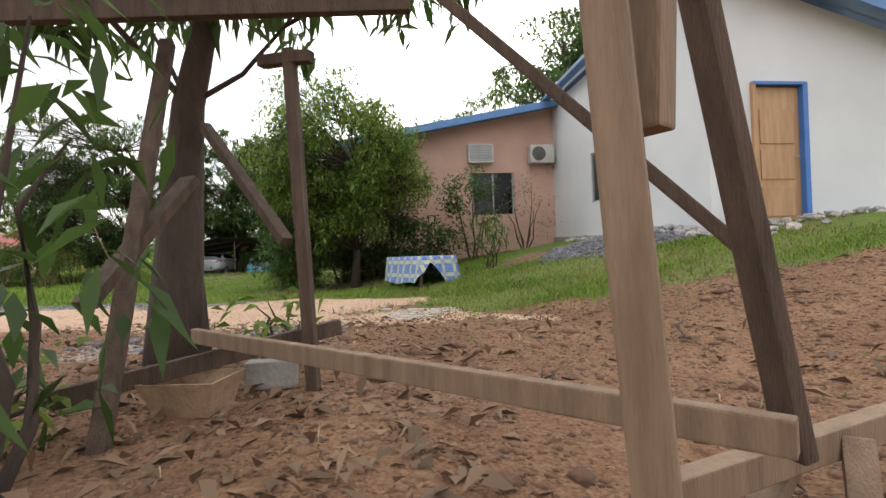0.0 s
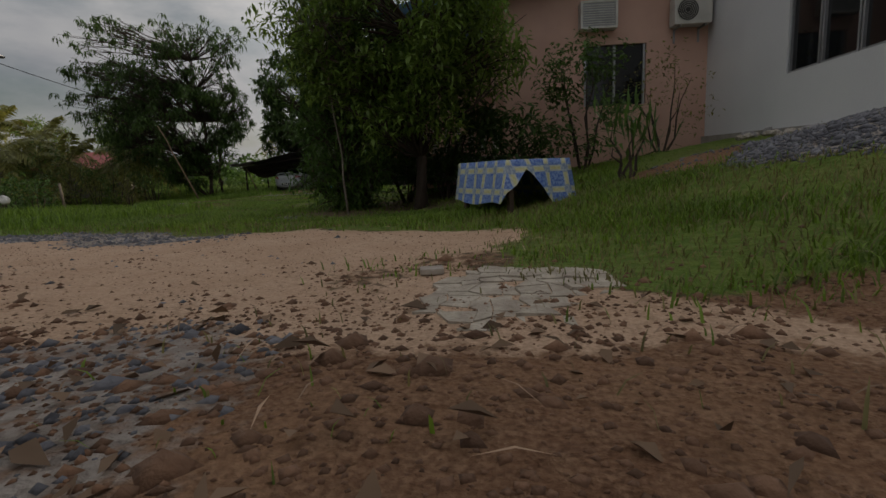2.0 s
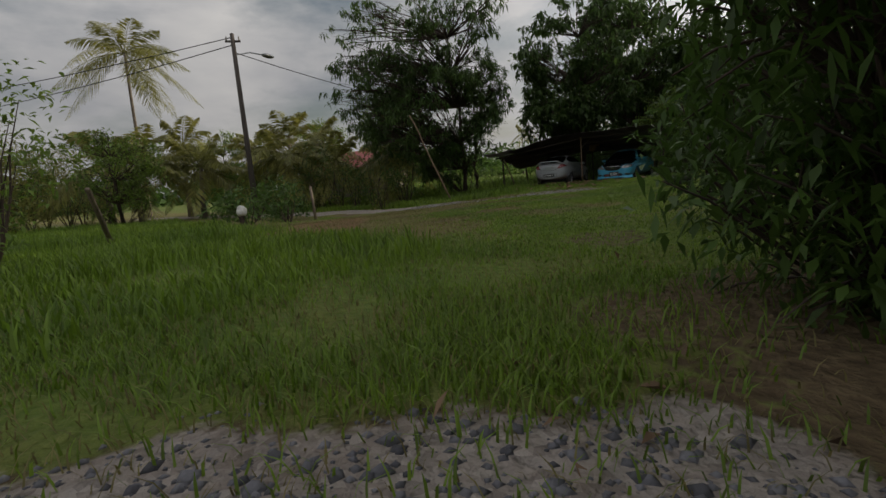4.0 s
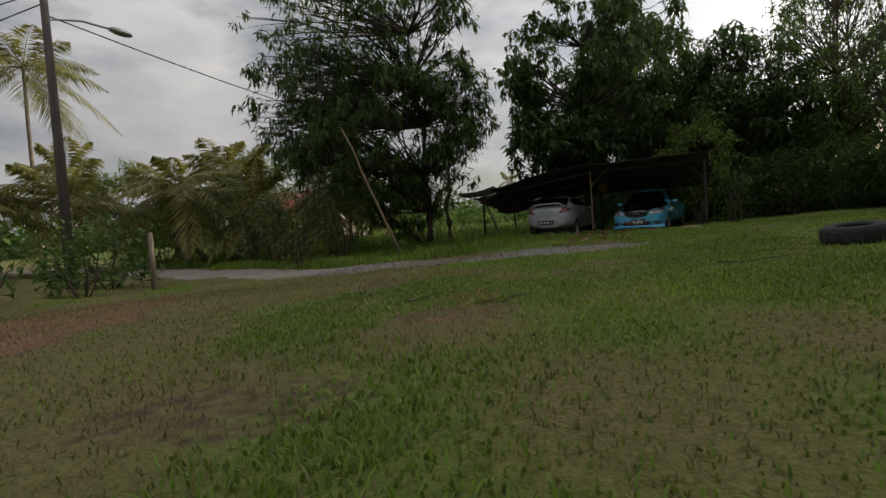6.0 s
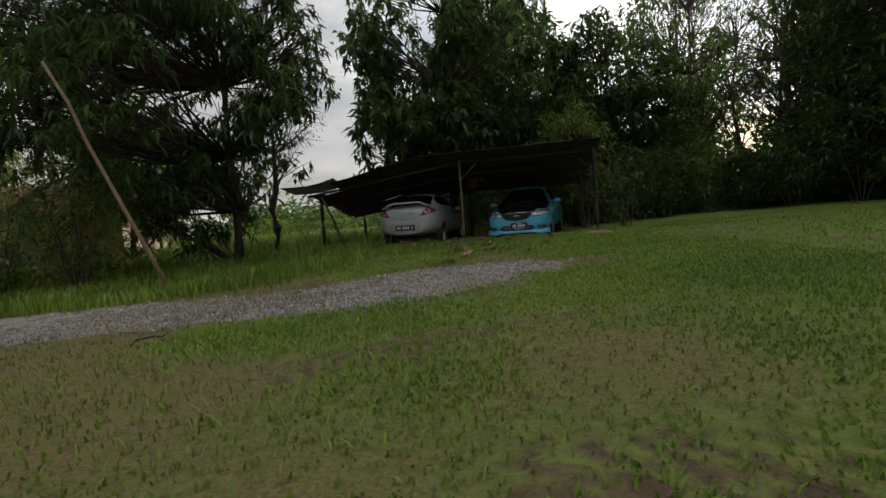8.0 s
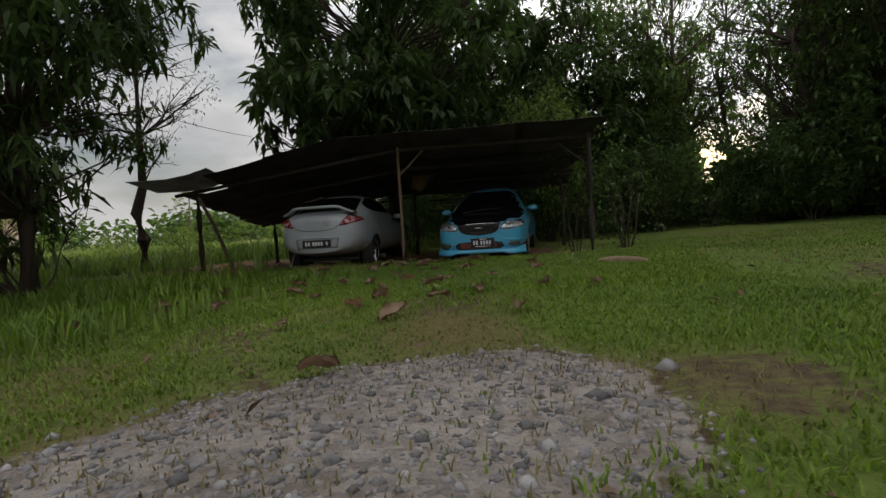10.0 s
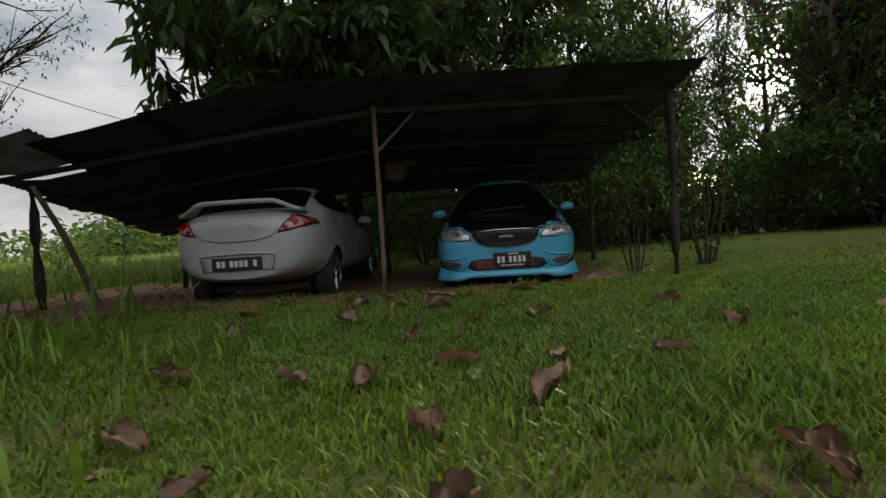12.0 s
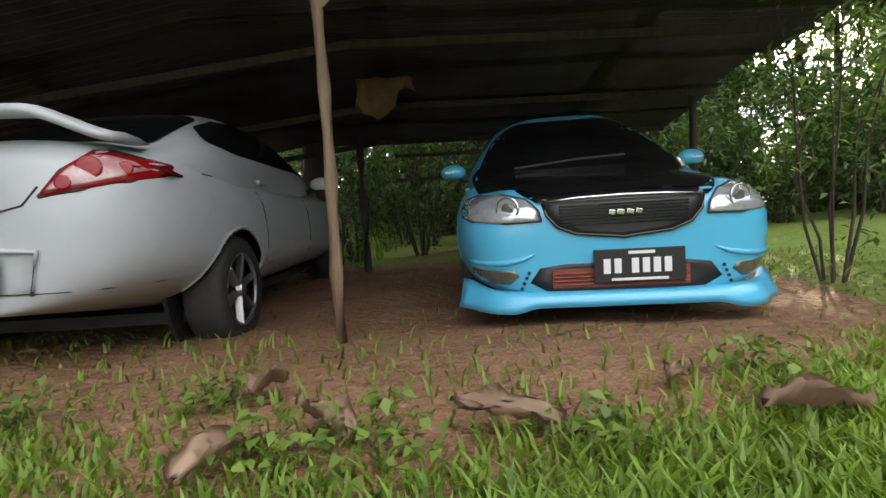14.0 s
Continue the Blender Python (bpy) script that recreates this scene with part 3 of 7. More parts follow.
# the same black backing for the pink house, in place of interior shade
part("room_backing", boxed((1.2, 0.02, 1.15), pose(-0.54, 0.4, 2.195)), PLASTIC_BLACK, pink_house, "black sheet standing in for the unlit room behind the window", m=pink_m)
part("rail", boxed((2.1, 0.14, 0.09), pose(-3.75, 0.07, 1.47), 0.01), WALL_PINK, pink_house, "pink veranda top rail", m=pink_m)
part("rail", boxed((2.1, 0.16, 0.08), pose(-3.75, 0.07, 0.84), 0.01), WALL_PINK, pink_house, m=pink_m)
bal = bmesh.new()
tube(bal, [(0, 0, z) for z in (0, 0.05, 0.1, 0.2, 0.32, 0.42, 0.49, 0.55)], [0.055, 0.055, 0.035, 0.06, 0.05, 0.03, 0.045, 0.05], 8)
bal_mesh = mesh_of(bal, "baluster", PLASTIC_WHITE, True)
for k in range(9):
    ob = new("baluster", bal_mesh)
    ob.parent, ob.matrix_basis = pink_house, pink_m @ pose(-2.82 - 0.24 * k, 0.07, 0.88)
for s in (-4.85,):
    part("column", boxed((0.18, 0.18, 2.9), pose(s, 0.09, 2.3), 0.01), WALL_PINK, pink_house, "square veranda column", m=pink_m)


def roof_plane(parent, p0, d_run, d_fall, run, fall_len, drop, mat, label):
    """A corrugated roof slope: p0 ridge start; run along the ridge, falling along d_fall."""
    bm = bmesh.new()
    n = int(run / 0.1)
    rows = []
    for i in range(n + 1):
        h = 0.018 * math.sin(i * math.pi)+ (0.018 if i % 2 else -0.018)
        a = p0 + d_run * (run * i / n) + Vector((0, 0, h))
        b = a + d_fall * fall_len - Vector((0, 0, drop))
        rows.append([bm.verts.new(a), bm.verts.new(b)])
    for r, s in zip(rows, rows[1:]):
        bm.faces.new((r[0], s[0], s[1], r[1]))
    bmesh.ops.solidify(bm, geom=bm.faces[:], thickness=0.012)
    return part("roof", bm, mat, parent, label)


RIDGE = CORNER + V * -0.45 + Vector((0, 0, 4.68)) - U * 0.02
roof_plane(white_house, RIDGE, V, U, W_LEN + 5, 9.6, 9.6 * 0.29, ROOF_SHEET, "grey corrugated roof")
part("fascia", bar(bmesh.new(), RIDGE - Vector((0, 0, 0.1)) - U * 0.02, RIDGE - Vector((0, 0, 0.1 + 9.6 * 0.29)) + U * 9.6, 0.03, 0.2), FASCIA, white_house, "blue fascia board")
part("fascia", bar(bmesh.new(), RIDGE + Vector((0, 0, -0.11)) - U * 0.3 + V * 0.02, RIDGE + Vector((0, 0, -0.11)) - U * 0.3 + V * (W_LEN + 0.1), 0.2, 0.03, turn=0), FASCIA, white_house, "blue fascia board")
part("eave", bar(bmesh.new(), RIDGE + Vector((0, 0, 0.02)) - U * 0.14 + V * 0.02, RIDGE + Vector((0, 0, 0.02)) - U * 0.14 + V * (W_LEN + 0.1), 0.03, 0.36, turn=0), ROOF_SHEET, white_house, "roof edge flashing")
PR = PINK + U * 1.15 - V * 0.55 + Vector((0, 0, 4.6))
roof_plane(pink_house, PR, V, -U, 5.5, 6.3, 6.3 * 0.19, ROOF_SHEET, "grey corrugated roof")
part("fascia", bar(bmesh.new(), PR - Vector((0, 0, 0.1)), PR - U * 6.3 - Vector((0, 0, 0.1 + 6.3 * 0.19)), 0.03, 0.18), FASCIA, pink_house, "blue fascia board")


def air_conditioner(m, label):
    t = thing("air_conditioner", label, "air conditioner", m, "air conditioners on the pink wall")
    part("casing", boxed((0.66, 0.26, 0.48), pose(0, -0.19, 0), 0.015), PLASTIC_WHITE, t)
    # flat black disc on the casing, for the shade inside the fan opening
    bm = bmesh.new()
    bmesh.ops.create_circle(bm, cap_ends=True, radius=0.19, segments=28, matrix=pose(-0.1, -0.324, 0, 90, 0, 0))
    part("fan_dark_disc", bm, PLASTIC_BLACK, t, "flat black disc standing in for the shaded fan opening")
    for k in range(5):
        r = 0.05 + 0.034 * k
        bm = bmesh.new()
        tube(bm, [(-0.1 + r * math.cos(a), -0.328, r * math.sin(a)) for a in (2 * math.pi * q / 24 for q in range(25))], [0.004] * 25, 4)
        part("grille_ring", bm, PLASTIC_WHITE, t)
    for dx in (-0.22, 0.22):
        bm = bmesh.new()
        bar(bm, (dx, -0.32, -0.26), (dx, 0.0, -0.26), 0.03, 0.03)
        bar(bm, (dx, -0.02, -0.26), (dx, -0.02, -0.5), 0.03, 0.03)
        part("bracket", bm, METAL_GREY, t)
    return t


air_conditioner(pink_m @ pose(0.75, 0, 3.2), "white outdoor air-conditioner unit on the pink wall")
ac2 = thing("window_air_conditioner", "white framed window air conditioner in the pink wall", "air conditioner", pink_m @ pose(-0.89, 0, 3.24))
part("casing", boxed((0.6, 0.2, 0.42), pose(0, -0.1, 0), 0.01), METAL_GREY, ac2)
for dx, dz, sx, sz in ((0, 0.225, 0.66, 0.04), (0, -0.225, 0.66, 0.04), (-0.315, 0, 0.04, 0.42), (0.315, 0, 0.04, 0.42)):
    part("frame", boxed((sx, 0.24, sz), pose(dx, -0.11, dz), 0.005), PLASTIC_WHITE, ac2)
for k in range(9):
    part("louvre", boxed((0.56, 0.02, 0.012), pose(0, -0.21, -0.17 + k * 0.042, 30)), PLASTIC_WHITE, ac2)

# ---- carport ----
C_R, C_B = Vector((0.962, 0.27, 0)), Vector((-0.27, 0.962, 0))
C0 = Vector((-14.72, 29.13, 0))


def roof_z(s, b):
    """Height of the carport roof s metres along its front and b metres behind it."""
    left = min(0.55, 0.2 * max(0.0, -s - 1.0))
    return 1.9 - left - 0.17 * b


carport = thing("carport", "low carport of rusty corrugated sheets on rough wooden posts", "carport", Matrix())


def corrugated(s0, s1, b0, b1, lift, mat, label, tilt=0.0):
    bm = bmesh.new()
    n = int((b1 - b0) / 0.038)
    rows = []
    for i in range(n + 1):
        b = b0 + (b1 - b0) * i / n
        row = []
        for j in range(5):
            s = s0 + (s1 - s0) * j / 4
            p = C0 + C_R * s + C_B * b
            row.append(bm.verts.new((p.x, p.y, roof_z(s, b) + lift + tilt * (s - s0) + (0.009 if i % 2 else -0.009) - 0.02 * math.sin(math.pi * j / 4))))
        rows.append(row)
    for r, q in zip(rows, rows[1:]):
        for j in range(4):
            bm.faces.new((r[j], r[j + 1], q[j + 1], q[j]))
    bmesh.ops.solidify(bm, geom=bm.faces[:], thickness=0.004)
    return part("roof_sheet", bm, mat, carport, label)


sheet_rng = random.Random(4)
for row, (b0, b1) in enumerate(((-0.6, 0.4), (0.28, 1.15), (1.03, 1.9), (1.78, 2.6), (2.48, 3.2), (3.08, 3.8))):
    edges = [-4.3 + sheet_rng.uniform(-0.35, 0.25), -2.2, 0.2, 2.2, 3.5 + sheet_rng.uniform(-0.1, 0.15)]
    if row == 0:
        edges[0] = -3.3
    for k, (a, b) in enumerate(zip(edges, edges[1:])):
        corrugated(a - 0.08, b + 0.08, b0, b1, 0.014 * ((row + k) % 2) + 0.02 * (5 - row) / 5 + sheet_rng.uniform(0, 0.012), RUST_SHEET, "rusty corrugated roof sheet", sheet_rng.uniform(-0.006, 0.006))
corrugated(-4.7, -3.2, -0.75, 0.1, 0.04, GREY_SHEET, "loose grey corrugated sheet at the roof end", 0.02)
for s, b, r in ((0, 0, 0.035), (3.38, 0.0, 0.05), (-4.05, 0.35, 0.055), (2.4, 3.4, 0.04), (-0.2, 3.4, 0.05), (-3.9, 3.5, 0.05), (3.3, 2.6, 0.04)):
    p = C0 + C_R * s + C_B * b
    rnd = random.Random(int(s * 10 + b * 7))
    pts = wobble((p.x, p.y, gz(p.x, p.y) - 0.1), (p.x, p.y, roof_z(s, b) - 0.03), 5, 0.012, rnd)
    part("post", tube(bmesh.new(), pts, [r * (1.08 - 0.04 * i) for i in range(6)], 8), TIMBER_PALE if s == 0 else DARK_WOOD, carport, "slim pale wooden post" if s == 0 else "rough round wooden post", True)
for b in (0.05, 1.3, 2.5, 3.6):
    for s0, s1 in ((-4.3, 0.0), (0.0, 3.5)):
        a, e = C0 + C_R * s0 + C_B * b, C0 + C_R * s1 + C_B * b
        part("beam", bar(bmesh.new(), (a.x, a.y, roof_z(s0, b) - 0.07), (e.x, e.y, roof_z(s1, b) - 0.07), 0.045, 0.06), DARK_WOOD, carport)
for s, b, z in ((0.0, 0.0, 1.35), (3.38, 0.0, 1.3)):
    a, e = C0 + C_R * s, C0 + C_R * (s + (0.45 if s == 0 else -0.5)) + C_B * 0.1
    part("brace", bar(bmesh.new(), (a.x, a.y, z), (e.x, e.y, z + 0.45), 0.025, 0.03), POST_WOOD if s == 0 else DARK_WOOD, carport)
OCHRE = material("faded_ochre_sheet", (0.3, 0.21, 0.09), (0.2, 0.13, 0.06), rough=0.8, scale=5, bump=0.2)
bm = bmesh.new()
hang = []
for i in range(9):
    q = C0 + C_R * (-0.05 + 0.5 * i / 8) + C_B * (1.9 + 0.03 * math.sin(1.7 * i))
    low = 0.1 + 0.24 * math.sin(math.pi * min(1.0, 0.25 + i / 9)) + 0.03 * math.sin(5 * i)
    z = roof_z(0, 1.9) - 0.05
    hang.append([bm.verts.new((q.x + 0.02 * math.sin(2 * i + j), q.y + 0.02 * math.cos(3 * i + j), z - low * j / 4)) for j in range(5)])
for r, s in zip(hang, hang[1:]):
    for j in range(4):
        bm.faces.new((r[j], r[j + 1], s[j + 1], s[j]))
bmesh.ops.solidify(bm, geom=bm.faces[:], thickness=0.004)
solo("hanging_sheet", bm, OCHRE, "torn ochre plastic sheet hanging below the carport roof", "plastic sheet", smooth=True)
for s0, z in ((0.2, 0.75), (0.2, 1.02)):
    a, e = C0 + C_R * s0 + C_B * 3.3, C0 + C_R * 2.4 + C_B * 3.4
    part("rail", tube(bmesh.new(), wobble((a.x, a.y, z), (e.x, e.y, z + 0.04), 4, 0.015, random.Random(3)), [0.022] * 5, 7), DARK_WOOD, carport, "thin dark rail at the back", True)
a, e = C0 - C_R * 4.0 + C_B * 0.3, C0 - C_R * 3.55 + C_B * 0.6
part("brace", tube(bmesh.new(), [(a.x, a.y, 1.25), ((a.x + e.x) / 2 - 0.05, (a.y + e.y) / 2, 0.7), (e.x, e.y, gz(e.x, e.y) - 0.05)], [0.03, 0.035, 0.04]), POST_WOOD, carport, "leaning crooked prop", True)

# ---- trees ----
TREE_N = [0]


def crown_arrays(clumps, per, leaf_len, leaf_w, rng, droop, whorl=0.0):
    """Leaves scattered in clumps (x, y, z, r)."""
    pts = []
    for x, y, z, r in clumps:
        n = max(6, int(per * (r / 0.5) ** 2))
        d = rng.normal(0, 1, (n, 3))
        d /= np.linalg.norm(d, axis=1, keepdims=True)
        rad = r * rng.uniform(0.25, 1.0, n) ** 0.6
        q = d * rad[:, None] * np.array([1, 1, 0.8]) + np.array([x, y, z])
        if whorl:
            k = max(2, n // 9)
            q = q[rng.integers(0, k, n)] + rng.normal(0, whorl, (n, 3))
        pts.append(q)
    return leaf_arrays(np.concatenate(pts), leaf_len, leaf_w, rng, droop)


def tree(name, label, base, trunk_pts, trunk_r, clumps, leaf=(0.16, 0.05), per=40, mat=None, bark=None, seed=1, droop=0.5, whorl=0.0, category="tree", twig=0.012, group=""):
    """A tapered trunk with limbs to every clump and a crown of single leaves."""
    mat, bark = mat or LEAF_DARK, bark or BARK
    rnd, rng = random.Random(seed), np.random.default_rng(seed)
    bx, by = base
    t = thing(name, label, category, pose(bx, by, gz(bx, by)), group)
    bm = bmesh.new()
    pts = [Vector(p) for p in trunk_pts]
    n = len(pts)
    tube(bm, pts, [trunk_r * (1.25 if i == 0 else 1 - 0.75 * i / (n - 1)) for i in range(n)], 10)
    part("trunk", bm, bark, t, "", True)
    bm = bmesh.new()
    for x, y, z, r in clumps:
        c = Vector((x, y, z))
        low = [p for p in pts if p.z < z - 0.15] or pts[:1]
        s = min(low, key=lambda p: (p - c).length * 0.6 + abs(p.z - (z - 0.9)) * 0.4)
        if r < 0.12 or (trunk_r == 0.16 and r < 0.36):
            continue
        w = wobble(s, c, 3, 0.12 * (c - s).length * 0.5, rnd)
        r0 = min(trunk_r * 0.3, 0.008 + 0.009 * (c - s).length)
        tube(bm, w, [r0, r0 * 0.75, r0 * 0.5, twig * 0.6], 5, False)
        for _ in range(3):
            e = c + Vector([rnd.uniform(-r, r) * 0.8 for _ in range(3)])
            tube(bm, [w[2], w[2].lerp(e, 0.6) + Vector((0, 0, 0.04)), e], [r0 * 0.4, twig * 0.6, twig * 0.3], 4, False)
    part("branchwork", bm, bark, t, "", True)
    v, f = crown_arrays(clumps, per, leaf[0], leaf[1], rng, droop, whorl)
    cr = new("crown", raw_mesh("crown", v, f, mat))
    cr.parent = t
    return t


def clumps_in(center, radii, n, r, seed, gap=0.0, low=-1.0):
    """Uneven clumps inside an ellipsoid, more of them near its skin."""
    rnd = random.Random(seed)
    out = []
    while len(out) < n:
        d = Vector([rnd.gauss(0, 1) for _ in range(3)]).normalized() * rnd.uniform(0.35, 1.0) ** 0.55
        if d.z < low or noise.noise(d * 1.9 + Vector((seed * 3.1, 0, 0))) < gap - 0.35:
            continue
        k = 1 + 0.28 * noise.noise(d * 1.6 + Vector((seed, seed, 0)))
        out.append((center[0] + d.x * radii[0] * k, center[1] + d.y * radii[1] * k, center[2] + d.z * radii[2] * k, r * rnd.uniform(0.6, 1.35)))
    return out


# the big shade tree before the pink house, its lower skirt of bushes included
# LEAF_LIGHT stands in for backlight coming through this crown
tree("shade_tree", "dense green shade tree with low hanging leafage", (-1.83, 10.5), [(0, 0, -0.1), (0.05, 0, 0.8), (-0.02, 0.05, 1.7), (0.1, 0, 2.6), (0, 0, 3.6)], 0.11,
     clumps_in((-0.35, 0.1, 3.0), (1.75, 1.6, 1.75), 150, 0.42, 5) + clumps_in((0.5, 0.0, 2.2), (1.4, 1.0, 0.6), 34, 0.35, 6) + clumps_in((-0.3, -0.7, 1.75), (1.3, 0.5, 0.65), 40, 0.32, 7), (0.12, 0.042), 130, LEAF_LIGHT, BARK, 5)
tree("hedge_tree", "dark bushy tree reaching down to the grass", (-3.2, 10.9), [(0, 0, -0.1), (-0.1, 0, 0.9), (0, 0.1, 2.0), (0.1, 0, 3.0)], 0.07,
     clumps_in((-0.02, 0.1, 1.95), (1.2, 1.0, 1.85), 150, 0.36, 8) + clumps_in((0.0, -0.3, 0.5), (0.45, 0.4, 0.5), 30, 0.28, 9), (0.13, 0.035), 110, LEAF_MID, BARK, 8)
tree("thin_tree", "thin pale-stemmed tree among the bushes", (-2.75, 9.75), [(0, 0, -0.1), (-0.06, 0.02, 0.5), (-0.04, 0.0, 0.9), (-0.16, 0.05, 1.5), (-0.2, 0.05, 2.0), (-0.3, 0.1, 3.0)], 0.018,
     clumps_in((-0.3, 0.2, 3.0), (0.5, 0.5, 0.7), 22, 0.3, 11), (0.12, 0.035), 60, LEAF_MID, BARK_PALE, 11)
# front tree of the wooden frame
tree("mango_tree", "thick-trunked mango tree beside the wooden frame", (-0.68, 2.62), [(0, 0, -0.1), (0.02, 0, 0.5), (0.05, 0.02, 1.0), (0.1, 0.02, 1.5), (0.28, -0.05, 2.0), (0.6, -0.1, 2.6)], 0.16,
     clumps_in((0.6, 0.0, 2.7), (1.9, 1.6, 0.6), 80, 0.35, 13) + clumps_in((0.3, -0.5, 2.15), (0.9, 0.5, 0.25), 26, 0.22, 15) + clumps_in((-0.9, -0.2, 2.4), (0.8, 0.9, 0.6), 24, 0.3, 14), (0.2, 0.05), 52, LEAF_DARK, BARK, 13, droop=0.8, whorl=0.05)
# mango with the propping stick, and the trees round the carport
tree("mango_tree", "open mango tree with long drooping leaves by the track", (-18.8, 25.4), [(0, 0, -0.1), (0.1, 0, 1.2), (-0.1, 0.1, 2.4), (0.1, 0, 4.0), (-0.3, 0, 5.6), (-0.4, 0.1, 7.2)], 0.13,
     clumps_in((-1.0, -0.9, 3.7), (3.7, 3.3, 2.2), 250, 0.5, 17, 0.05) + clumps_in((-1.4, -1.2, 7.0), (4.4, 3.4, 2.2), 150, 0.45, 18, 0.2) + clumps_in((-3.4, -2.2, 5.2), (2.6, 2.0, 2.2), 60, 0.45, 20, 0.15) + clumps_in((-0.5, -0.5, 1.5), (1.6, 1.6, 0.9), 54, 0.42, 19) + clumps_in((1.5, 0.2, 5.0), (1.1, 1.0, 1.2), 28, 0.4, 21), (0.26, 0.065), 50, LEAF_DARK, BARK, 17, droop=0.7, whorl=0.06)
tree("mango_tree", "tall mango tree leaning over the carport roof", (-16.6, 32.6), [(0, 0, -0.1), (0.1, 0, 1.6), (0, 0.1, 3.2), (0.2, 0, 5.0), (0.1, 0, 7.5)], 0.2,
     clumps_in((0.2, -0.6, 6.2), (3.3, 2.6, 3.8), 150, 0.5, 23, 0.22) + clumps_in((0.1, -2.0, 3.6), (2.3, 1.4, 1.1), 66, 0.48, 24), (0.32, 0.12), 48, LEAF_DARK, BARK, 23, droop=0.7, whorl=0.07)
tree("bare_tree", "sparse small-leaved tree with a twisted dark trunk", (-21.2, 29.1), [(0, 0, -0.1), (0.05, 0, 0.7), (-0.12, 0, 1.3), (0.1, 0.05, 1.9), (0.2, 0, 3.0), (0.15, 0.1, 4.4)], 0.17,
     clumps_in((0.2, 0, 4.2), (1.7, 1.5, 1.9), 46, 0.4, 29, 0.25), (0.09, 0.03), 30, LEAF_DARK, BARK, 29)

# ---- cars ----
from mathutils.bvhtree import BVHTree


def table(pairs, y):
    return float(np.interp(y, [p[0] for p in pairs], [p[1] for p in pairs]))


def loft_body(length, width, top, bottom, plan=4.5, q=3.6, ny=64, nk=40):
    """Rings of a closed car body, y from 0 to length."""
    rings = []
    for i in range(ny + 1):
        a = -math.pi / 2 + math.pi * i / ny
        y = length / 2 * (1 + math.copysign(abs(math.sin(a)) ** (2 / plan), math.sin(a)))
        w = max(0.0, width / 2 * abs(math.cos(a)) ** (2 / plan)) if 0 < i < ny else 0.0
        h, b = table(top, y), table(bottom, y)
        ring = []
        for k in range(nk):
            f = 2 * math.pi * k / nk
            c, s = math.cos(f), math.sin(f)
            z = (h + b) / 2 + (h - b) / 2 * math.copysign(abs(s) ** (2 / q), s)
            tuck = 1 - 0.05 * max(0, (b + 0.25 - z)) / 0.25 - 0.06 * max(0, z - b - 0.45)
            ring.append(Vector((w * tuck * math.copysign(abs(c) ** (2 / q), c), y, z)))
        rings.append(ring)
    return rings


def loft_cabin(y0, y1, belt, roof, wide, ny=30, nk=18):
    rings = []
    for i in range(ny + 1):
        y = y0 + (y1 - y0) * i / ny
        h = max(table(roof, y), table(belt, y) + 0.004)
        b = table(belt, y) - 0.14
        ring = []
        for k in range(nk + 1):
            f = math.pi * k / nk
            c, s = math.cos(f), math.sin(f)
            z = b + (h - b) * abs(s) ** (2 / 3.4)
            u = max(0.0, z - b - 0.11) / 0.52
            ring.append(Vector((table(wide, y) * (1 - 0.24 * u) * math.copysign(abs(c) ** (2 / 3.4), c), y, z)))
        rings.append(ring)
    return rings


def faces_of(rings, closed=True):
    out = []
    for r, s in zip(rings, rings[1:]):
        n = len(r)
        for k in range(n if closed else n - 1):
            out.append((r[k], r[(k + 1) % n], s[(k + 1) % n], s[k]))
    return out


def bm_of(quads):
    bm = bmesh.new()
    for q in quads:
        bm.faces.new([bm.verts.new(p) for p in q])
    bmesh.ops.remove_doubles(bm, verts=bm.verts[:], dist=0.0008)
    bmesh.ops.recalc_face_normals(bm, faces=bm.faces[:])
    return bm


def mid(q):
    return sum(q, Vector()) / len(q)


def patch(tree_, outline, lift=0.006, rings=6, dome=0.0):
    """A skin on the end of the car that faces -y, inside an outline of (x, z)."""
    bm = bmesh.new()
    # more points along the outline, so that the skin follows the body
    pts = []
    for (ax, az), (bx, bz) in zip(outline, outline[1:] + outline[:1]):
        n = max(1, int(math.hypot(bx - ax, bz - az) / 0.03))
        pts += [(ax + (bx - ax) * i / n, az + (bz - az) * i / n) for i in range(n)]
    cx, cz = sum(p[0] for p in pts) / len(pts), sum(p[1] for p in pts) / len(pts)

    def drop(x, z, extra):
        hit = tree_.ray_cast(Vector((x, -1.0, z)), Vector((0, 1, 0)))[0]
        return Vector((x, (hit.y if hit else 0.3) - lift - extra, z))

    grid = [[bm.verts.new(drop(cx + (x - cx) * t, cz + (z - cz) * t, dome * (1 - t * t))) for x, z in pts] for t in [(i + 1) / rings for i in range(rings)]]
    centre = bm.verts.new(drop(cx, cz, dome))
    n = len(pts)
    for k in range(n):
        bm.faces.new((centre, grid[0][k], grid[0][(k + 1) % n]))
        for r, s in zip(grid, grid[1:]):
            bm.faces.new((r[k], s[k], s[(k + 1) % n], r[(k + 1) % n]))
    rim = [bm.verts.new(v.co + Vector((0, lift + 0.03, 0))) for v in grid[-1]]
    for k in range(n):
        bm.faces.new((grid[-1][k], rim[k], rim[(k + 1) % n], grid[-1][(k + 1) % n]))
    bmesh.ops.recalc_face_normals(bm, faces=bm.faces[:])
    return bm


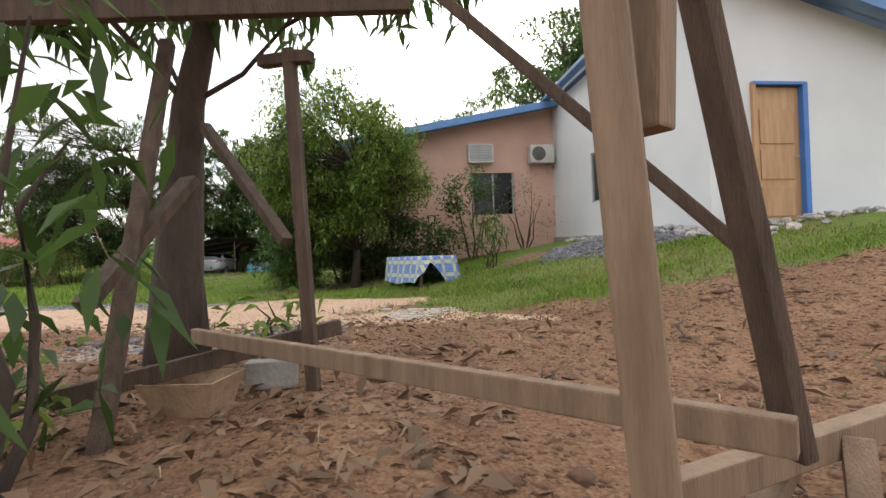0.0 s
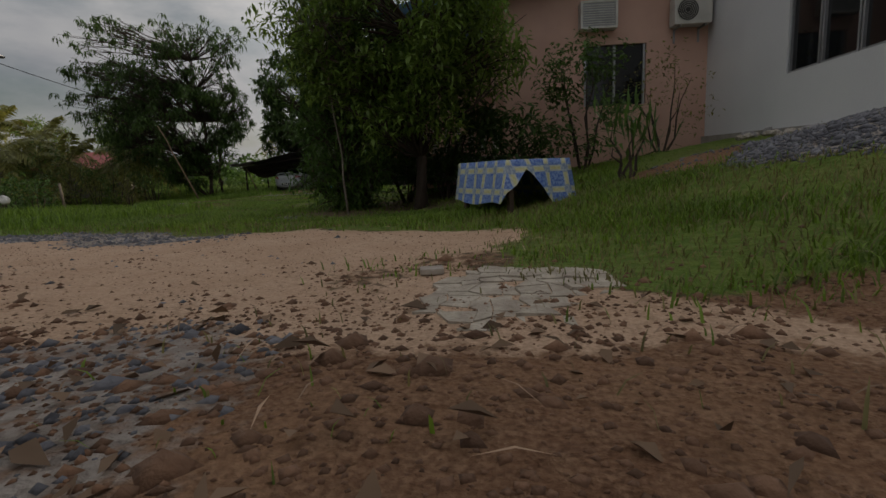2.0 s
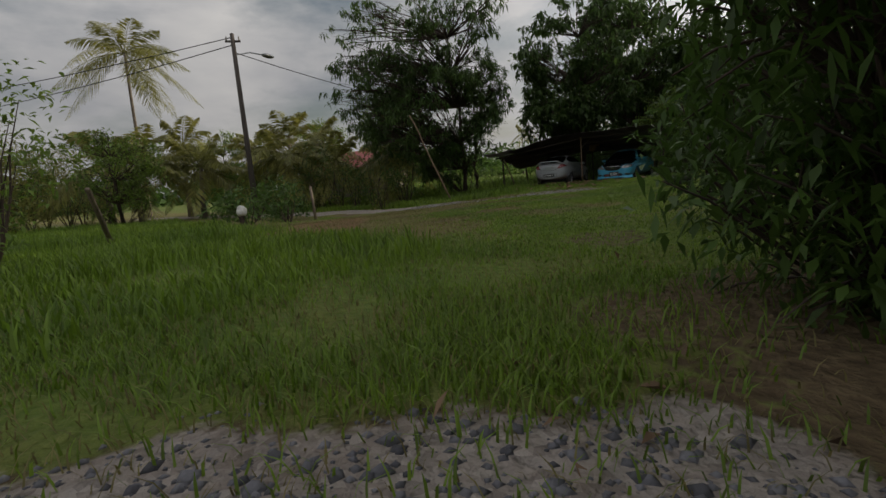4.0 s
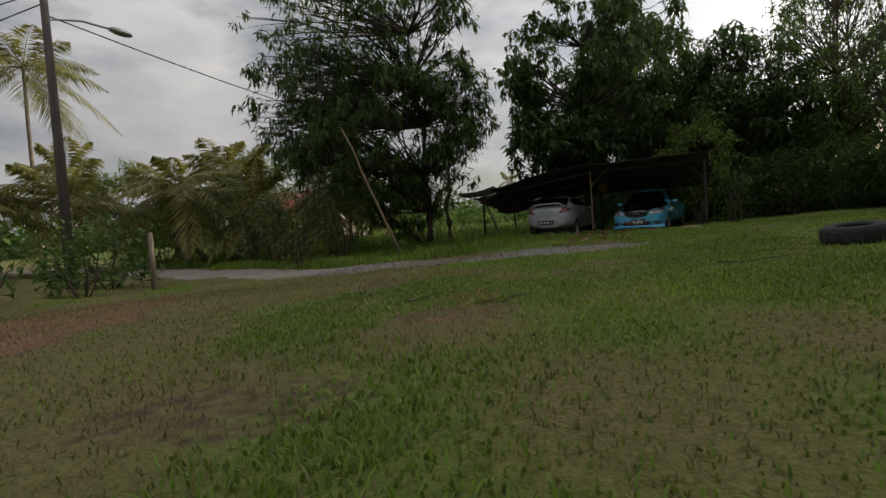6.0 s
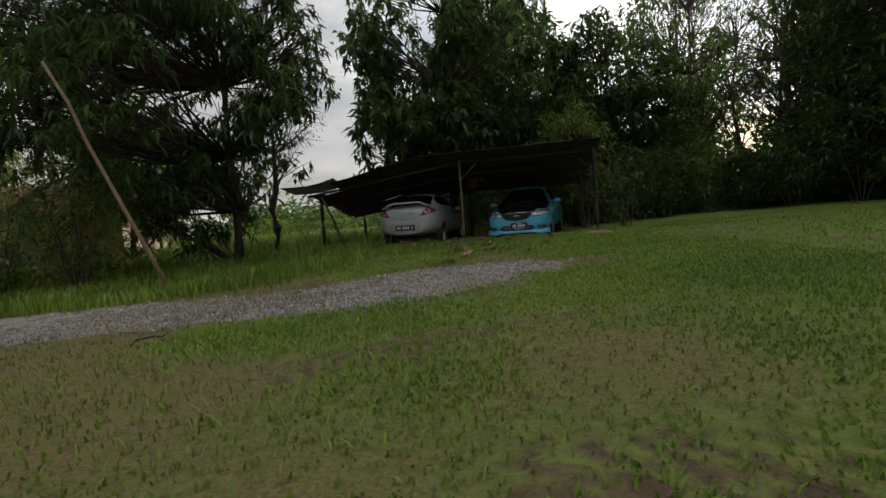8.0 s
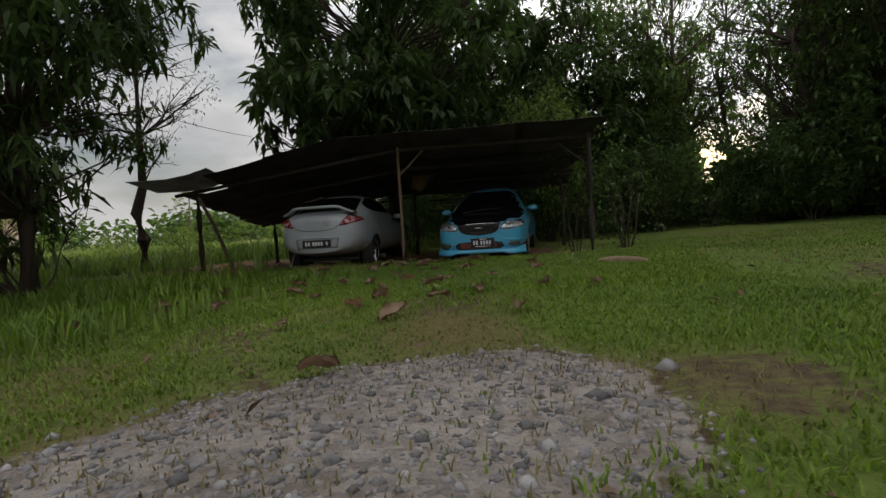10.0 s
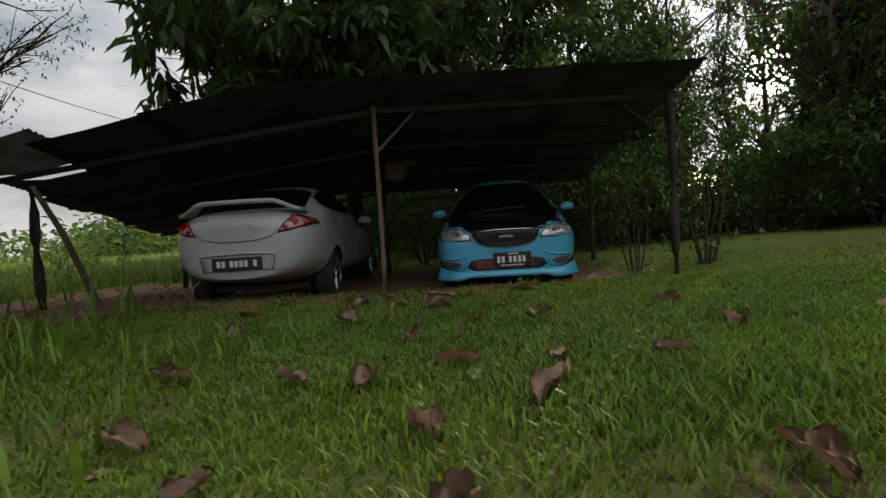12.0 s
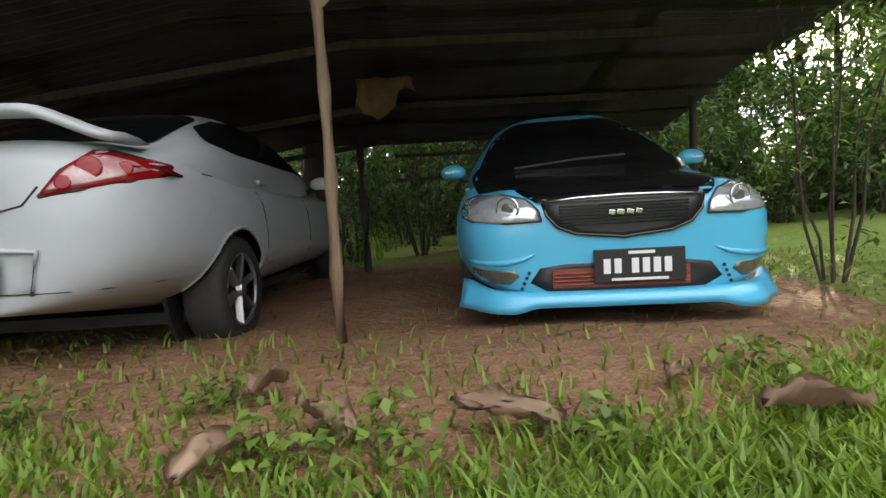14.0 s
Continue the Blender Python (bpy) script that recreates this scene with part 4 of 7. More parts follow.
def skin(tree_, outline, sx=0, lift=0.004, rings=9):
    """A skin inside an outline laid on the car from the side (outline of y, z; sx = -1 or 1) or from above (outline of x, y; sx = 0)."""
    pts = []
    for (a0, a1), (b0, b1) in zip(outline, outline[1:] + outline[:1]):
        n = max(1, int(math.hypot(b0 - a0, b1 - a1) / 0.04))
        pts += [(a0 + (b0 - a0) * i / n, a1 + (b1 - a1) * i / n) for i in range(n)]
    c0, c1 = sum(p[0] for p in pts) / len(pts), sum(p[1] for p in pts) / len(pts)
    bm = bmesh.new()

    def drop(a, b):
        start, way = (Vector((2.0 * sx, a, b)), Vector((-sx, 0, 0))) if sx else (Vector((a, b, 3.0)), Vector((0, 0, -1)))
        hit, nor = tree_.ray_cast(start, way)[:2]
        if hit is None:
            return Vector((0.6 * sx, a, b)) if sx else Vector((a, b, 0.8))
        nor = -nor if nor.dot(way) > 0 else nor
        return hit + nor * lift

    grid = [[bm.verts.new(drop(c0 + (a - c0) * t, c1 + (b - c1) * t)) for a, b in pts] for t in [(i + 1) / rings for i in range(rings)]]
    centre = bm.verts.new(drop(c0, c1))
    n = len(pts)
    for k in range(n):
        bm.faces.new((centre, grid[0][k], grid[0][(k + 1) % n]))
        for r, s in zip(grid, grid[1:]):
            bm.faces.new((r[k], s[k], s[(k + 1) % n], r[(k + 1) % n]))
    bmesh.ops.recalc_face_normals(bm, faces=bm.faces[:])
    return bm


def rounded(corners, cut=0.06, steps=4):
    """A closed outline with its corners rounded."""
    out = []
    for i, p in enumerate(corners):
        p, a, b = Vector((*p, 0)), Vector((*corners[i - 1], 0)), Vector((*corners[(i + 1) % len(corners)], 0))
        s, e = p + (a - p).normalized() * min(cut, (a - p).length * 0.45), p + (b - p).normalized() * min(cut, (b - p).length * 0.45)
        for k in range(steps + 1):
            t = k / steps
            q = s * (1 - t) ** 2 + p * 2 * t * (1 - t) + e * t * t
            out.append((q.x, q.y))
    return out


def on_side(tree_, sx, y, z, lift=0.0):
    hit = tree_.ray_cast(Vector((2.0 * sx, y, z)), Vector((-sx, 0, 0)))[0]
    return Vector(((hit.x if hit else sx * 0.8) + sx * lift, y, z))


def on_body(tree_, x, z, lift=0.01):
    hit = tree_.ray_cast(Vector((x, -1.0, z)), Vector((0, 1, 0)))[0]
    return Vector((x, (hit.y if hit else 0.2) - lift, z))


def round_face(radius):
    bm = bmesh.new()
    bmesh.ops.create_uvsphere(bm, u_segments=20, v_segments=10, radius=radius, matrix=Matrix.Diagonal((1, 0.16, 1, 1)))
    return bm


def wheel(parent, x, y, r, out, spokes):
    """A wheel whose outer side faces out (-1 or 1) along x."""
    bm = bmesh.new()
    prof = [(-0.1, r - 0.1), (-0.105, r - 0.03), (-0.085, r - 0.004), (-0.04, r), (0.04, r), (0.085, r - 0.004), (0.105, r - 0.03), (0.1, r - 0.1)]
    rings = [[bm.verts.new((px, pr * math.cos(a), pr * math.sin(a))) for px, pr in prof] for a in (2 * math.pi * k / 32 for k in range(32))]
    for a, b in zip(rings, rings[1:] + rings[:1]):
        for k in range(len(prof) - 1):
            bm.faces.new((a[k], a[k + 1], b[k + 1], b[k]))
    bmesh.ops.recalc_face_normals(bm, faces=bm.faces[:])
    w = part("wheel", bm, RUBBER, parent, "black tyre on an alloy rim", True, pose(x, y, r))
    bm = bmesh.new()
    bmesh.ops.create_cone(bm, cap_ends=True, segments=32, radius1=r - 0.095, radius2=r - 0.095, depth=0.1, matrix=pose(-0.02 * out, 0, 0, 0, 90, 0))
    part("rim_well", bm, PLASTIC_BLACK, w, "dark inner rim")
    bm = bmesh.new()
    tube(bm, [(0.09 * out, (r - 0.1) * math.cos(a), (r - 0.1) * math.sin(a)) for a in (2 * math.pi * q / 32 for q in range(33))], [0.013] * 33, 6, False)
    part("rim", bm, ALLOY, w, "alloy rim edge", True)
    for k in range(spokes):
        a = 2 * math.pi * k / spokes + 0.3
        bm = bmesh.new()
        bar(bm, (0.07 * out, 0.03 * math.cos(a), 0.03 * math.sin(a)), (0.085 * out, (r - 0.1) * math.cos(a), (r - 0.1) * math.sin(a)), 0.045, 0.02, 0.006)
        part("spoke", bm, ALLOY, w)
    bm = bmesh.new()
    bmesh.ops.create_cone(bm, cap_ends=True, segments=16, radius1=0.045, radius2=0.035, depth=0.03, matrix=pose(0.09 * out, 0, 0, 0, 90, 0))
    part("hub_cap", bm, ALLOY, w)
    return w


def split_quad(q, n):
    """A quad cut into n times n smaller ones."""
    a, b, c, d = [Vector(v) for v in q]
    at = lambda u, v: (a * (1 - u) + b * u) * (1 - v) + (d * (1 - u) + c * u) * v
    return [[at(i / n, j / n), at((i + 1) / n, j / n), at((i + 1) / n, (j + 1) / n), at(i / n, (j + 1) / n)] for i in range(n) for j in range(n)]


def build_car(name, label, m, length, width, top, bottom, belt, roof, cab, wide, wheels_y, r, paint, hood, spokes, glass_label, side_glass, front_glass, doors, plan=4.5):
    car = thing(name, label, "car", m, "cars under the carport")
    quads = faces_of(loft_body(length, width, top, bottom, plan))
    tree_ = BVHTree.FromPolygons([v for q in quads for v in q], [tuple(range(4 * i, 4 * i + 4)) for i in range(len(quads))])
    arch = r + 0.04
    in_arch = lambda c: any(math.hypot(c.y - wy, c.z - r) < arch - 0.004 for wy in wheels_y) and abs(c.x) > width * 0.33
    near_arch = lambda c: any(math.hypot(c.y - wy, c.z - r) < arch + 0.2 for wy in wheels_y) and abs(c.x) > width * 0.25
    body = [p for q in quads for p in (split_quad(q, 6) if near_arch(mid(q)) else [q]) if not in_arch(mid(p))]
    part("body", bm_of(body), paint, car, "", True)
    for wy in wheels_y:
        for sx in (-1, 1):
            lip = [on_side(tree_, sx, wy + (arch + 0.006) * math.cos(a), r + (arch + 0.006) * math.sin(a), -0.006) for a in (math.radians(10 + 160 * q / 30) for q in range(31))]
            part("arch_lip", tube(bmesh.new(), lip, [0.011] * 31, 8, False), paint, car, "", True)
            bm = bmesh.new()
            bmesh.ops.create_cone(bm, cap_ends=True, segments=28, radius1=arch + 0.02, radius2=arch + 0.02, depth=0.02, matrix=pose(sx * (width / 2 - 0.28), wy, r + 0.02, 0, 90, 0))
            part("wheel_well", bm, PLASTIC_BLACK, car, "dark wheel well")
            wheel(car, sx * (width / 2 - 0.135), wy, r, sx, spokes)
    cabin = faces_of(loft_cabin(*cab, belt, roof, wide, 44, 26), False)
    part("roof", bm_of(cabin), paint, car, "", True)
    whole = quads + cabin
    whole_tree = BVHTree.FromPolygons([v for q in whole for v in q], [tuple(range(4 * i, 4 * i + 4)) for i in range(len(whole))])
    if hood:
        part("bonnet", skin(whole_tree, hood, 0, 0.007, 14), PAINT_BLACK, car, "glossy black bonnet", True)
        part("windscreen", patch(whole_tree, front_glass, 0.005, 14), GLASS_DARK, car, glass_label, True)
    else:
        part("rear_window", skin(whole_tree, front_glass, 0, 0.005, 12), GLASS_DARK, car, glass_label, True)
    for sx in (-1, 1):
        part("side_window", skin(whole_tree, side_glass, sx, 0.004, 10), GLASS_DARK, car, "dark side window", True)
        for y, z0, z1 in doors:
            line_ = [on_side(tree_, sx, y + 0.05 * math.sin(3 * z), z, 0.0015) for z in np.linspace(z0, z1, 9)]
            part("door_gap", tube(bmesh.new(), line_, [0.003] * 9, 5), PLASTIC_BLACK, car, "door shut line")
        sill = [on_side(tree_, sx, y, 0.3, 0.0015) for y in np.linspace(wheels_y[0] + arch + 0.03, wheels_y[1] - arch - 0.03, 12)]
        part("sill_seam", tube(bmesh.new(), sill, [0.0035] * 12, 5), PLASTIC_BLACK, car, "sill shut line")
        for y, z0, z1 in doors:
            p = on_side(whole_tree, sx, y + (0.14 if hood is None else -0.14), z1 - 0.1, 0.012)
            part("door_handle", boxed((0.03, 0.15, 0.032), pose(*p), 0.012), paint, car, "", True)
        mx, my = sx * (width / 2 + 0.05), (cab[0] + 0.6 if hood else cab[1] - 0.75)
        shell = bmesh.new()
        bmesh.ops.create_uvsphere(shell, u_segments=16, v_segments=10, radius=0.5, matrix=Matrix.Diagonal((0.2, 0.12, 0.125, 1)))
        for vv in shell.verts:
            vv.co.y = min(vv.co.y, 0.03)
            vv.co.z = max(vv.co.z, -0.045)
        mirror = part("mirror", shell, paint, car, "door mirror in body colour", True, pose(mx, my, 0.965, 0, 0, 8 * sx))
        part("mirror_foot", bar(bmesh.new(), (-sx * 0.06, 0.0, -0.03), (-sx * 0.15, 0.05, -0.07), 0.04, 0.05, 0.008), PLASTIC_BLACK, mirror, "black mirror foot")
        if hood:
            for k in range(3):
                part("mirror_light", boxed((0.022, 0.006, 0.014), pose(sx * (0.045 - 0.026 * k), -0.058, 0.0), 0.003), BAR_WHITE, mirror, "small white indicator on the mirror")
    part("underside", boxed((width * 0.7, length * 0.7, 0.06), pose(0, length / 2, 0.2)), PLASTIC_BLACK, car)
    return car, tree_


def plate(car, tree_, x, z, w, h, bars, label):
    p = on_body(tree_, x, z, 0.03)
    pl = part("number_plate", boxed((w, 0.014, h), pose(p.x, p.y, p.z), 0.004), PLASTIC_BLACK, car, label)
    for bx, bw, bz, bh in bars:
        part("plate_mark", boxed((bw, 0.004, bh), pose(p.x + bx, p.y - 0.009, p.z + bz)), BAR_WHITE, pl)


def mirrored(o, sx):
    return [(x * sx, z) for x, z in (o if sx > 0 else o[::-1])]


B_M = Matrix(((0.99, -0.125, 0, -13.36), (0.125, 0.99, 0, 29.40), (0, 0, 1, -0.30), (0, 0, 0, 1)))
BLUE_TOP = [(0, 0.67), (0.06, 0.73), (0.2, 0.785), (0.7, 0.86), (1.1, 0.93), (2.5, 0.98), (3.6, 1.03), (4.1, 1.0), (4.25, 0.9)]
blue_hood = rounded([(-0.37, 0.06), (0.37, 0.06), (0.5, 0.2), (0.69, 0.42), (0.74, 1.2), (-0.74, 1.2), (-0.69, 0.42), (-0.5, 0.2)], 0.05)
blue, blue_tree = build_car("blue_car", "sky-blue saloon car with a black bonnet parked nose out", B_M, 4.25, 1.70,
    BLUE_TOP,
    [(0, 0.19), (0.3, 0.18), (0.8, 0.2), (3.4, 0.2), (4.25, 0.3)],
    [(0.9, 0.88), (1.15, 0.93), (2.5, 0.97), (3.7, 1.02)], [(0.9, 0.88), (1.2, 1.05), (1.6, 1.27), (1.95, 1.42), (2.4, 1.46), (3.0, 1.42), (3.4, 1.24), (3.7, 1.03)],
    (0.9, 3.7), [(0.9, 0.72), (1.5, 0.79), (2.6, 0.8), (3.7, 0.66)], (0.86, 3.42), 0.3, PAINT_BLUE, blue_hood, 7, "dark tinted windscreen",
    rounded([(1.45, 0.99), (2.0, 1.33), (2.4, 1.37), (2.95, 1.32), (3.35, 1.08), (2.4, 1.0)], 0.08),
    rounded([(-0.7, 0.935), (0.7, 0.935), (0.6, 1.18), (0.5, 1.29), (0.38, 1.36), (-0.38, 1.36), (-0.5, 1.29), (-0.6, 1.18)], 0.05), ((1.5, 0.32, 0.92), (2.45, 0.32, 0.95)), 6.5)
for sx in (-1, 1):
    lamp = [(0.385, 0.6), (0.395, 0.65), (0.45, 0.71), (0.56, 0.742), (0.7, 0.75), (0.765, 0.735), (0.79, 0.68), (0.785, 0.635), (0.73, 0.61), (0.55, 0.595)]
    hl = part("headlight", patch(blue_tree, mirrored(lamp, sx), 0.008, 6, 0.012), LAMP_CLEAR, blue, "clear glossy headlight", True)
    for lx, lz, lr in ((0.545, 0.667, 0.056),):
        p = on_body(blue_tree, sx * lx, lz, 0.024)
        ring = tube(bmesh.new(), [(lr * math.cos(a), 0, lr * math.sin(a)) for a in (2 * math.pi * q / 24 for q in range(25))], [0.006] * 25, 6, False)
        part("reflector", ring, CHROME, hl, "chrome reflector ring", True, pose(*p, 0, 0, 22 * sx))
        part("projector", round_face(lr * 0.55), LAMP_DIM, hl, "smoky projector lens", True, pose(*p, 0, 0, 22 * sx))
    frame_ = [on_body(blue_tree, sx * x, z, 0.012) for x, z in lamp + lamp[:1]]
    part("lamp_rim", tube(bmesh.new(), frame_, [0.005] * len(frame_), 5, False), PLASTIC_BLACK, hl, "dark lamp edge", True)
    for k in range(5):
        rib = [on_body(blue_tree, sx * (0.735 + 0.002 * k), 0.63 + 0.02 * k, 0.02), on_body(blue_tree, sx * (0.775 - 0.002 * k), 0.64 + 0.02 * k, 0.02)]
        part("lens_rib", tube(bmesh.new(), rib, [0.004] * 2, 5), CHROME, hl, "", True)
    fog = [(0.5, 0.33), (0.52, 0.36), (0.74, 0.37), (0.77, 0.34), (0.72, 0.29), (0.55, 0.29)]
    part("fog_lamp", patch(blue_tree, mirrored(fog, sx), 0.004, 4), LAMP_DIM, blue, "smoked fog lamp in the bumper", True)
    ridge = [on_body(blue_tree, sx * x, z, 0.002) for x, z in ((0.42, 0.44), (0.48, 0.415), (0.56, 0.4), (0.64, 0.395), (0.72, 0.4), (0.78, 0.41))]
    part("bumper_ridge", tube(bmesh.new(), ridge, [0.004, 0.012, 0.015, 0.015, 0.013, 0.006], 8), PAINT_BLUE, blue, "", True)
    for k in range(4):
        p = on_body(blue_tree, sx * (0.455 + 0.012 * k), 0.35 - 0.026 * k, 0.012)
        part("lamp_diode", round_face(0.009), PLASTIC_BLACK, blue, "small dark running-light diode", True, pose(*p))
grille = [(-0.375, 0.685), (-0.36, 0.625), (-0.31, 0.565), (-0.22, 0.53), (-0.04, 0.512), (0, 0.505), (0.04, 0.512), (0.22, 0.53), (0.31, 0.565), (0.36, 0.625), (0.375, 0.685)]
part("grille", patch(blue_tree, grille, 0.006, 5), PLASTIC_BLACK, blue, "black mesh grille", True)
for z in (0.575, 0.59, 0.605, 0.62, 0.635, 0.65, 0.665):
    part("grille_bar", tube(bmesh.new(), [on_body(blue_tree, x, z, 0.012) for x in np.linspace(-0.3, 0.3, 9)], [0.0035] * 9, 5), PAINT_BLACK, blue)
part("bonnet_edge", patch(blue_tree, [(-0.4, 0.685), (0.4, 0.685), (0.46, 0.725), (0.5, 0.76), (-0.5, 0.76), (-0.46, 0.725)], 0.005, 5), PAINT_BLACK, blue, "black leading edge of the bonnet", True)
part("grille_trim", tube(bmesh.new(), [on_body(blue_tree, x, z, 0.012) for x, z in ((-0.4, 0.69), (-0.2, 0.702), (0, 0.706), (0.2, 0.702), (0.4, 0.69))], [0.006, 0.009, 0.01, 0.009, 0.006], 6), CHROME, blue, "bright trim over the grille", True)
part("grille_trim", tube(bmesh.new(), [on_body(blue_tree, x, z, 0.01) for x, z in grille], [0.008] * 11, 6), PAINT_BLACK, blue, "", True)
for bx, bw in ((-0.055, 0.03), (-0.015, 0.035), (0.03, 0.035), (0.07, 0.03)):
    p = on_body(blue_tree, bx, 0.625, 0.02)
    part("badge", boxed((bw, 0.008, 0.024), pose(*p, 0, 12, 0), 0.003), CHROME, blue, "small chrome badge shape")
intake = [(-0.45, 0.3), (-0.4, 0.37), (-0.28, 0.385), (0.28, 0.385), (0.4, 0.37), (0.45, 0.3), (0.36, 0.25), (-0.36, 0.25)]
part("air_intake", patch(blue_tree, intake, 0.004, 5), PLASTIC_BLACK, blue, "black lower air intake", True)
cool = part("intercooler", patch(blue_tree, [(-0.34, 0.27), (-0.34, 0.36), (0.3, 0.36), (0.3, 0.27)], 0.01, 5), COOLER, blue, "rust-red intercooler behind the intake")
for z in (0.285, 0.303, 0.321, 0.339):
    part("fin", tube(bmesh.new(), [on_body(blue_tree, x, z, 0.016) for x in np.linspace(-0.33, 0.29, 8)], [0.004] * 8, 4), COOLER, cool)
plate(blue, blue_tree, 0.06, 0.37, 0.42, 0.16, [(-0.15 + 0.05 * k + (0.03 if k > 1 else 0), 0.032, 0.0, 0.07) for k in range(6)] + [(0, 0.26, -0.064, 0.012), (0.01, 0.12, 0.062, 0.014)], "black plate with white marks")
bm = bmesh.new()
last = None
for i in range(41):
    x = -0.79 + 1.58 * i / 40
    u = abs(x)
    drop_ = 0.03 * float(smooth_step(0.4, 0.52, u))
    y = on_body(blue_tree, min(0.7, u), 0.3, 0.0).y + 1.1 * max(0.0, u - 0.7)
    flare = 0.045 + 0.035 * float(smooth_step(0.45, 0.8, u))
    prof = ((0.01, 0.255 + 0.04 * float(smooth_step(0.6, 0.8, u))), (-flare * 0.5, 0.238), (-flare, 0.215 - drop_), (-flare, 0.188 - drop_), (0.06, 0.185 - drop_))
    row = [bm.verts.new((x * (1 + 0.012 * k), y + dy, z)) for k, (dy, z) in enumerate(prof)]
    if last:
        for k in range(len(row) - 1):
            bm.faces.new((last[k], last[k + 1], row[k + 1], row[k]))
    last = row
bmesh.ops.recalc_face_normals(bm, faces=bm.faces[:])
bmesh.ops.solidify(bm, geom=bm.faces[:], thickness=0.006)
part("front_lip", bm, PAINT_BLUE, blue, "body-coloured bumper skirt", True)
part("wiper", tube(bmesh.new(), [(-0.45, 0.98, 0.93), (0.0, 1.05, 0.975), (0.3, 1.06, 0.985)], [0.008] * 3, 5), PLASTIC_BLACK, blue)

W_M = Matrix(((0.975, -0.22, 0, -16.02), (0.22, 0.975, 0, 28.34), (0, 0, 1, -0.295), (0, 0, 0, 1)))
white, white_tree = build_car("white_car", "dusty white hatchback car with a rear spoiler parked nose in", W_M, 4.3, 1.71,
    [(0, 0.93), (0.05, 1.0), (0.16, 1.07), (0.5, 1.1), (1.0, 1.03), (2.6, 0.98), (3.3, 0.93), (4.0, 0.8), (4.3, 0.62)],
    [(0, 0.36), (0.4, 0.3), (0.9, 0.22), (3.6, 0.2), (4.3, 0.25)],
    [(0.35, 1.06), (1.0, 1.02), (2.6, 0.98), (3.3, 0.93)], [(0.35, 1.06), (0.6, 1.14), (0.9, 1.27), (1.2, 1.38), (1.6, 1.44), (2.1, 1.43), (2.6, 1.28), (3.3, 0.94)],
    (0.35, 3.3), [(0.35, 0.7), (0.7, 0.77), (1.2, 0.8), (2.2, 0.8), (3.3, 0.7)], (0.87, 3.45), 0.3, PAINT_WHITE, None, 6, "dark rear window",
    rounded([(0.86, 1.13), (1.0, 1.24), (1.35, 1.335), (1.75, 1.36), (2.15, 1.32), (2.55, 1.14), (2.75, 1.03), (1.1, 1.075)], 0.06),
    rounded([(-0.58, 0.48), (0.58, 0.48), (0.5, 1.2), (-0.5, 1.2)], 0.08), ((1.2, 0.34, 1.02), (2.2, 0.34, 0.98)), 5.2)
for sx in (-1, 1):
    lamp = [(0.42, 0.82), (0.49, 0.92), (0.555, 1.005), (0.59, 1.012), (0.66, 0.985), (0.73, 0.955), (0.775, 0.925), (0.765, 0.905), (0.68, 0.872), (0.55, 0.84)]
    tl = part("tail_light", patch(white_tree, mirrored(lamp, sx), 0.006, 6, 0.008), LAMP_RED, white, "red tail light with round lenses", True)
    part("reflector", patch(white_tree, mirrored([(0.45, 0.84), (0.51, 0.92), (0.565, 0.985), (0.61, 0.985), (0.67, 0.96), (0.71, 0.925), (0.66, 0.89), (0.57, 0.862)], sx), 0.014, 6, 0.004), LAMP_ROSE, tl, "pale inner lens", True)
    for lx, lz, lr in ((0.575, 0.93, 0.05), (0.665, 0.928, 0.032), (0.51, 0.872, 0.03)):
        p = on_body(white_tree, sx * lx, lz, 0.016)
        part("lens", round_face(lr), LAMP_RED, tl, "round red lens", True, pose(*p, -14, 0, 22 * sx))
    rim_ = [on_body(white_tree, sx * x, z, 0.004) for x, z in lamp + lamp[:1]]
    part("lamp_rim", tube(bmesh.new(), rim_, [0.006] * len(rim_), 5, False), PLASTIC_BLACK, tl, "dark lamp edge", True)
    part("shut_line_mark", tube(bmesh.new(), [on_side(white_tree, sx, 0.62, 0.93, 0.001), on_side(white_tree, sx, 0.72, 0.925, 0.001)], [0.004] * 2, 5), PLASTIC_BLACK, white, "small dark scratch")
bm = bmesh.new()
for i in range(33):
    x = -0.65 + 1.3 * i / 32
    u = abs(x)
    fall = float(smooth_step(0.36, 0.65, u))
    y, z = 0.07 + 0.1 * u * u + 0.13 * fall, 1.165 - 0.02 * u * u - 0.1 * fall
    deep = 0.075 + 0.05 * fall
    ring = [bm.verts.new((x, y + dy * deep, z + dz)) for dy, dz in ((-0.9, -0.004), (-0.75, 0.02), (-0.2, 0.027), (0.6, 0.018), (1.3, -0.004), (0.5, -0.02), (-0.7, -0.022))]
    if i:
        for k in range(7):
            bm.faces.new((prev[k], prev[(k + 1) % 7], ring[(k + 1) % 7], ring[k]))
    else:
        bm.faces.new(ring)
    prev = ring
bm.faces.new(prev)
bmesh.ops.recalc_face_normals(bm, faces=bm.faces[:])
part("spoiler", bm, PAINT_WHITE, white, "raised white boot spoiler", True)
part("plate_recess", patch(white_tree, [(-0.36, 0.44), (-0.4, 0.61), (0.4, 0.61), (0.36, 0.44)], 0.002, 4), PAINT_WHITE, white, "", True)
trim_ = [on_body(white_tree, x, z, 0.014) for x, z in ((-0.36, 0.44), (-0.4, 0.61), (-0.2, 0.625), (0, 0.63), (0.2, 0.625), (0.4, 0.61), (0.36, 0.44))]
part("plate_trim", tube(bmesh.new(), trim_, [0.006, 0.01, 0.013, 0.014, 0.013, 0.01, 0.006], 8), PAINT_WHITE, white, "white moulding over the plate", True)
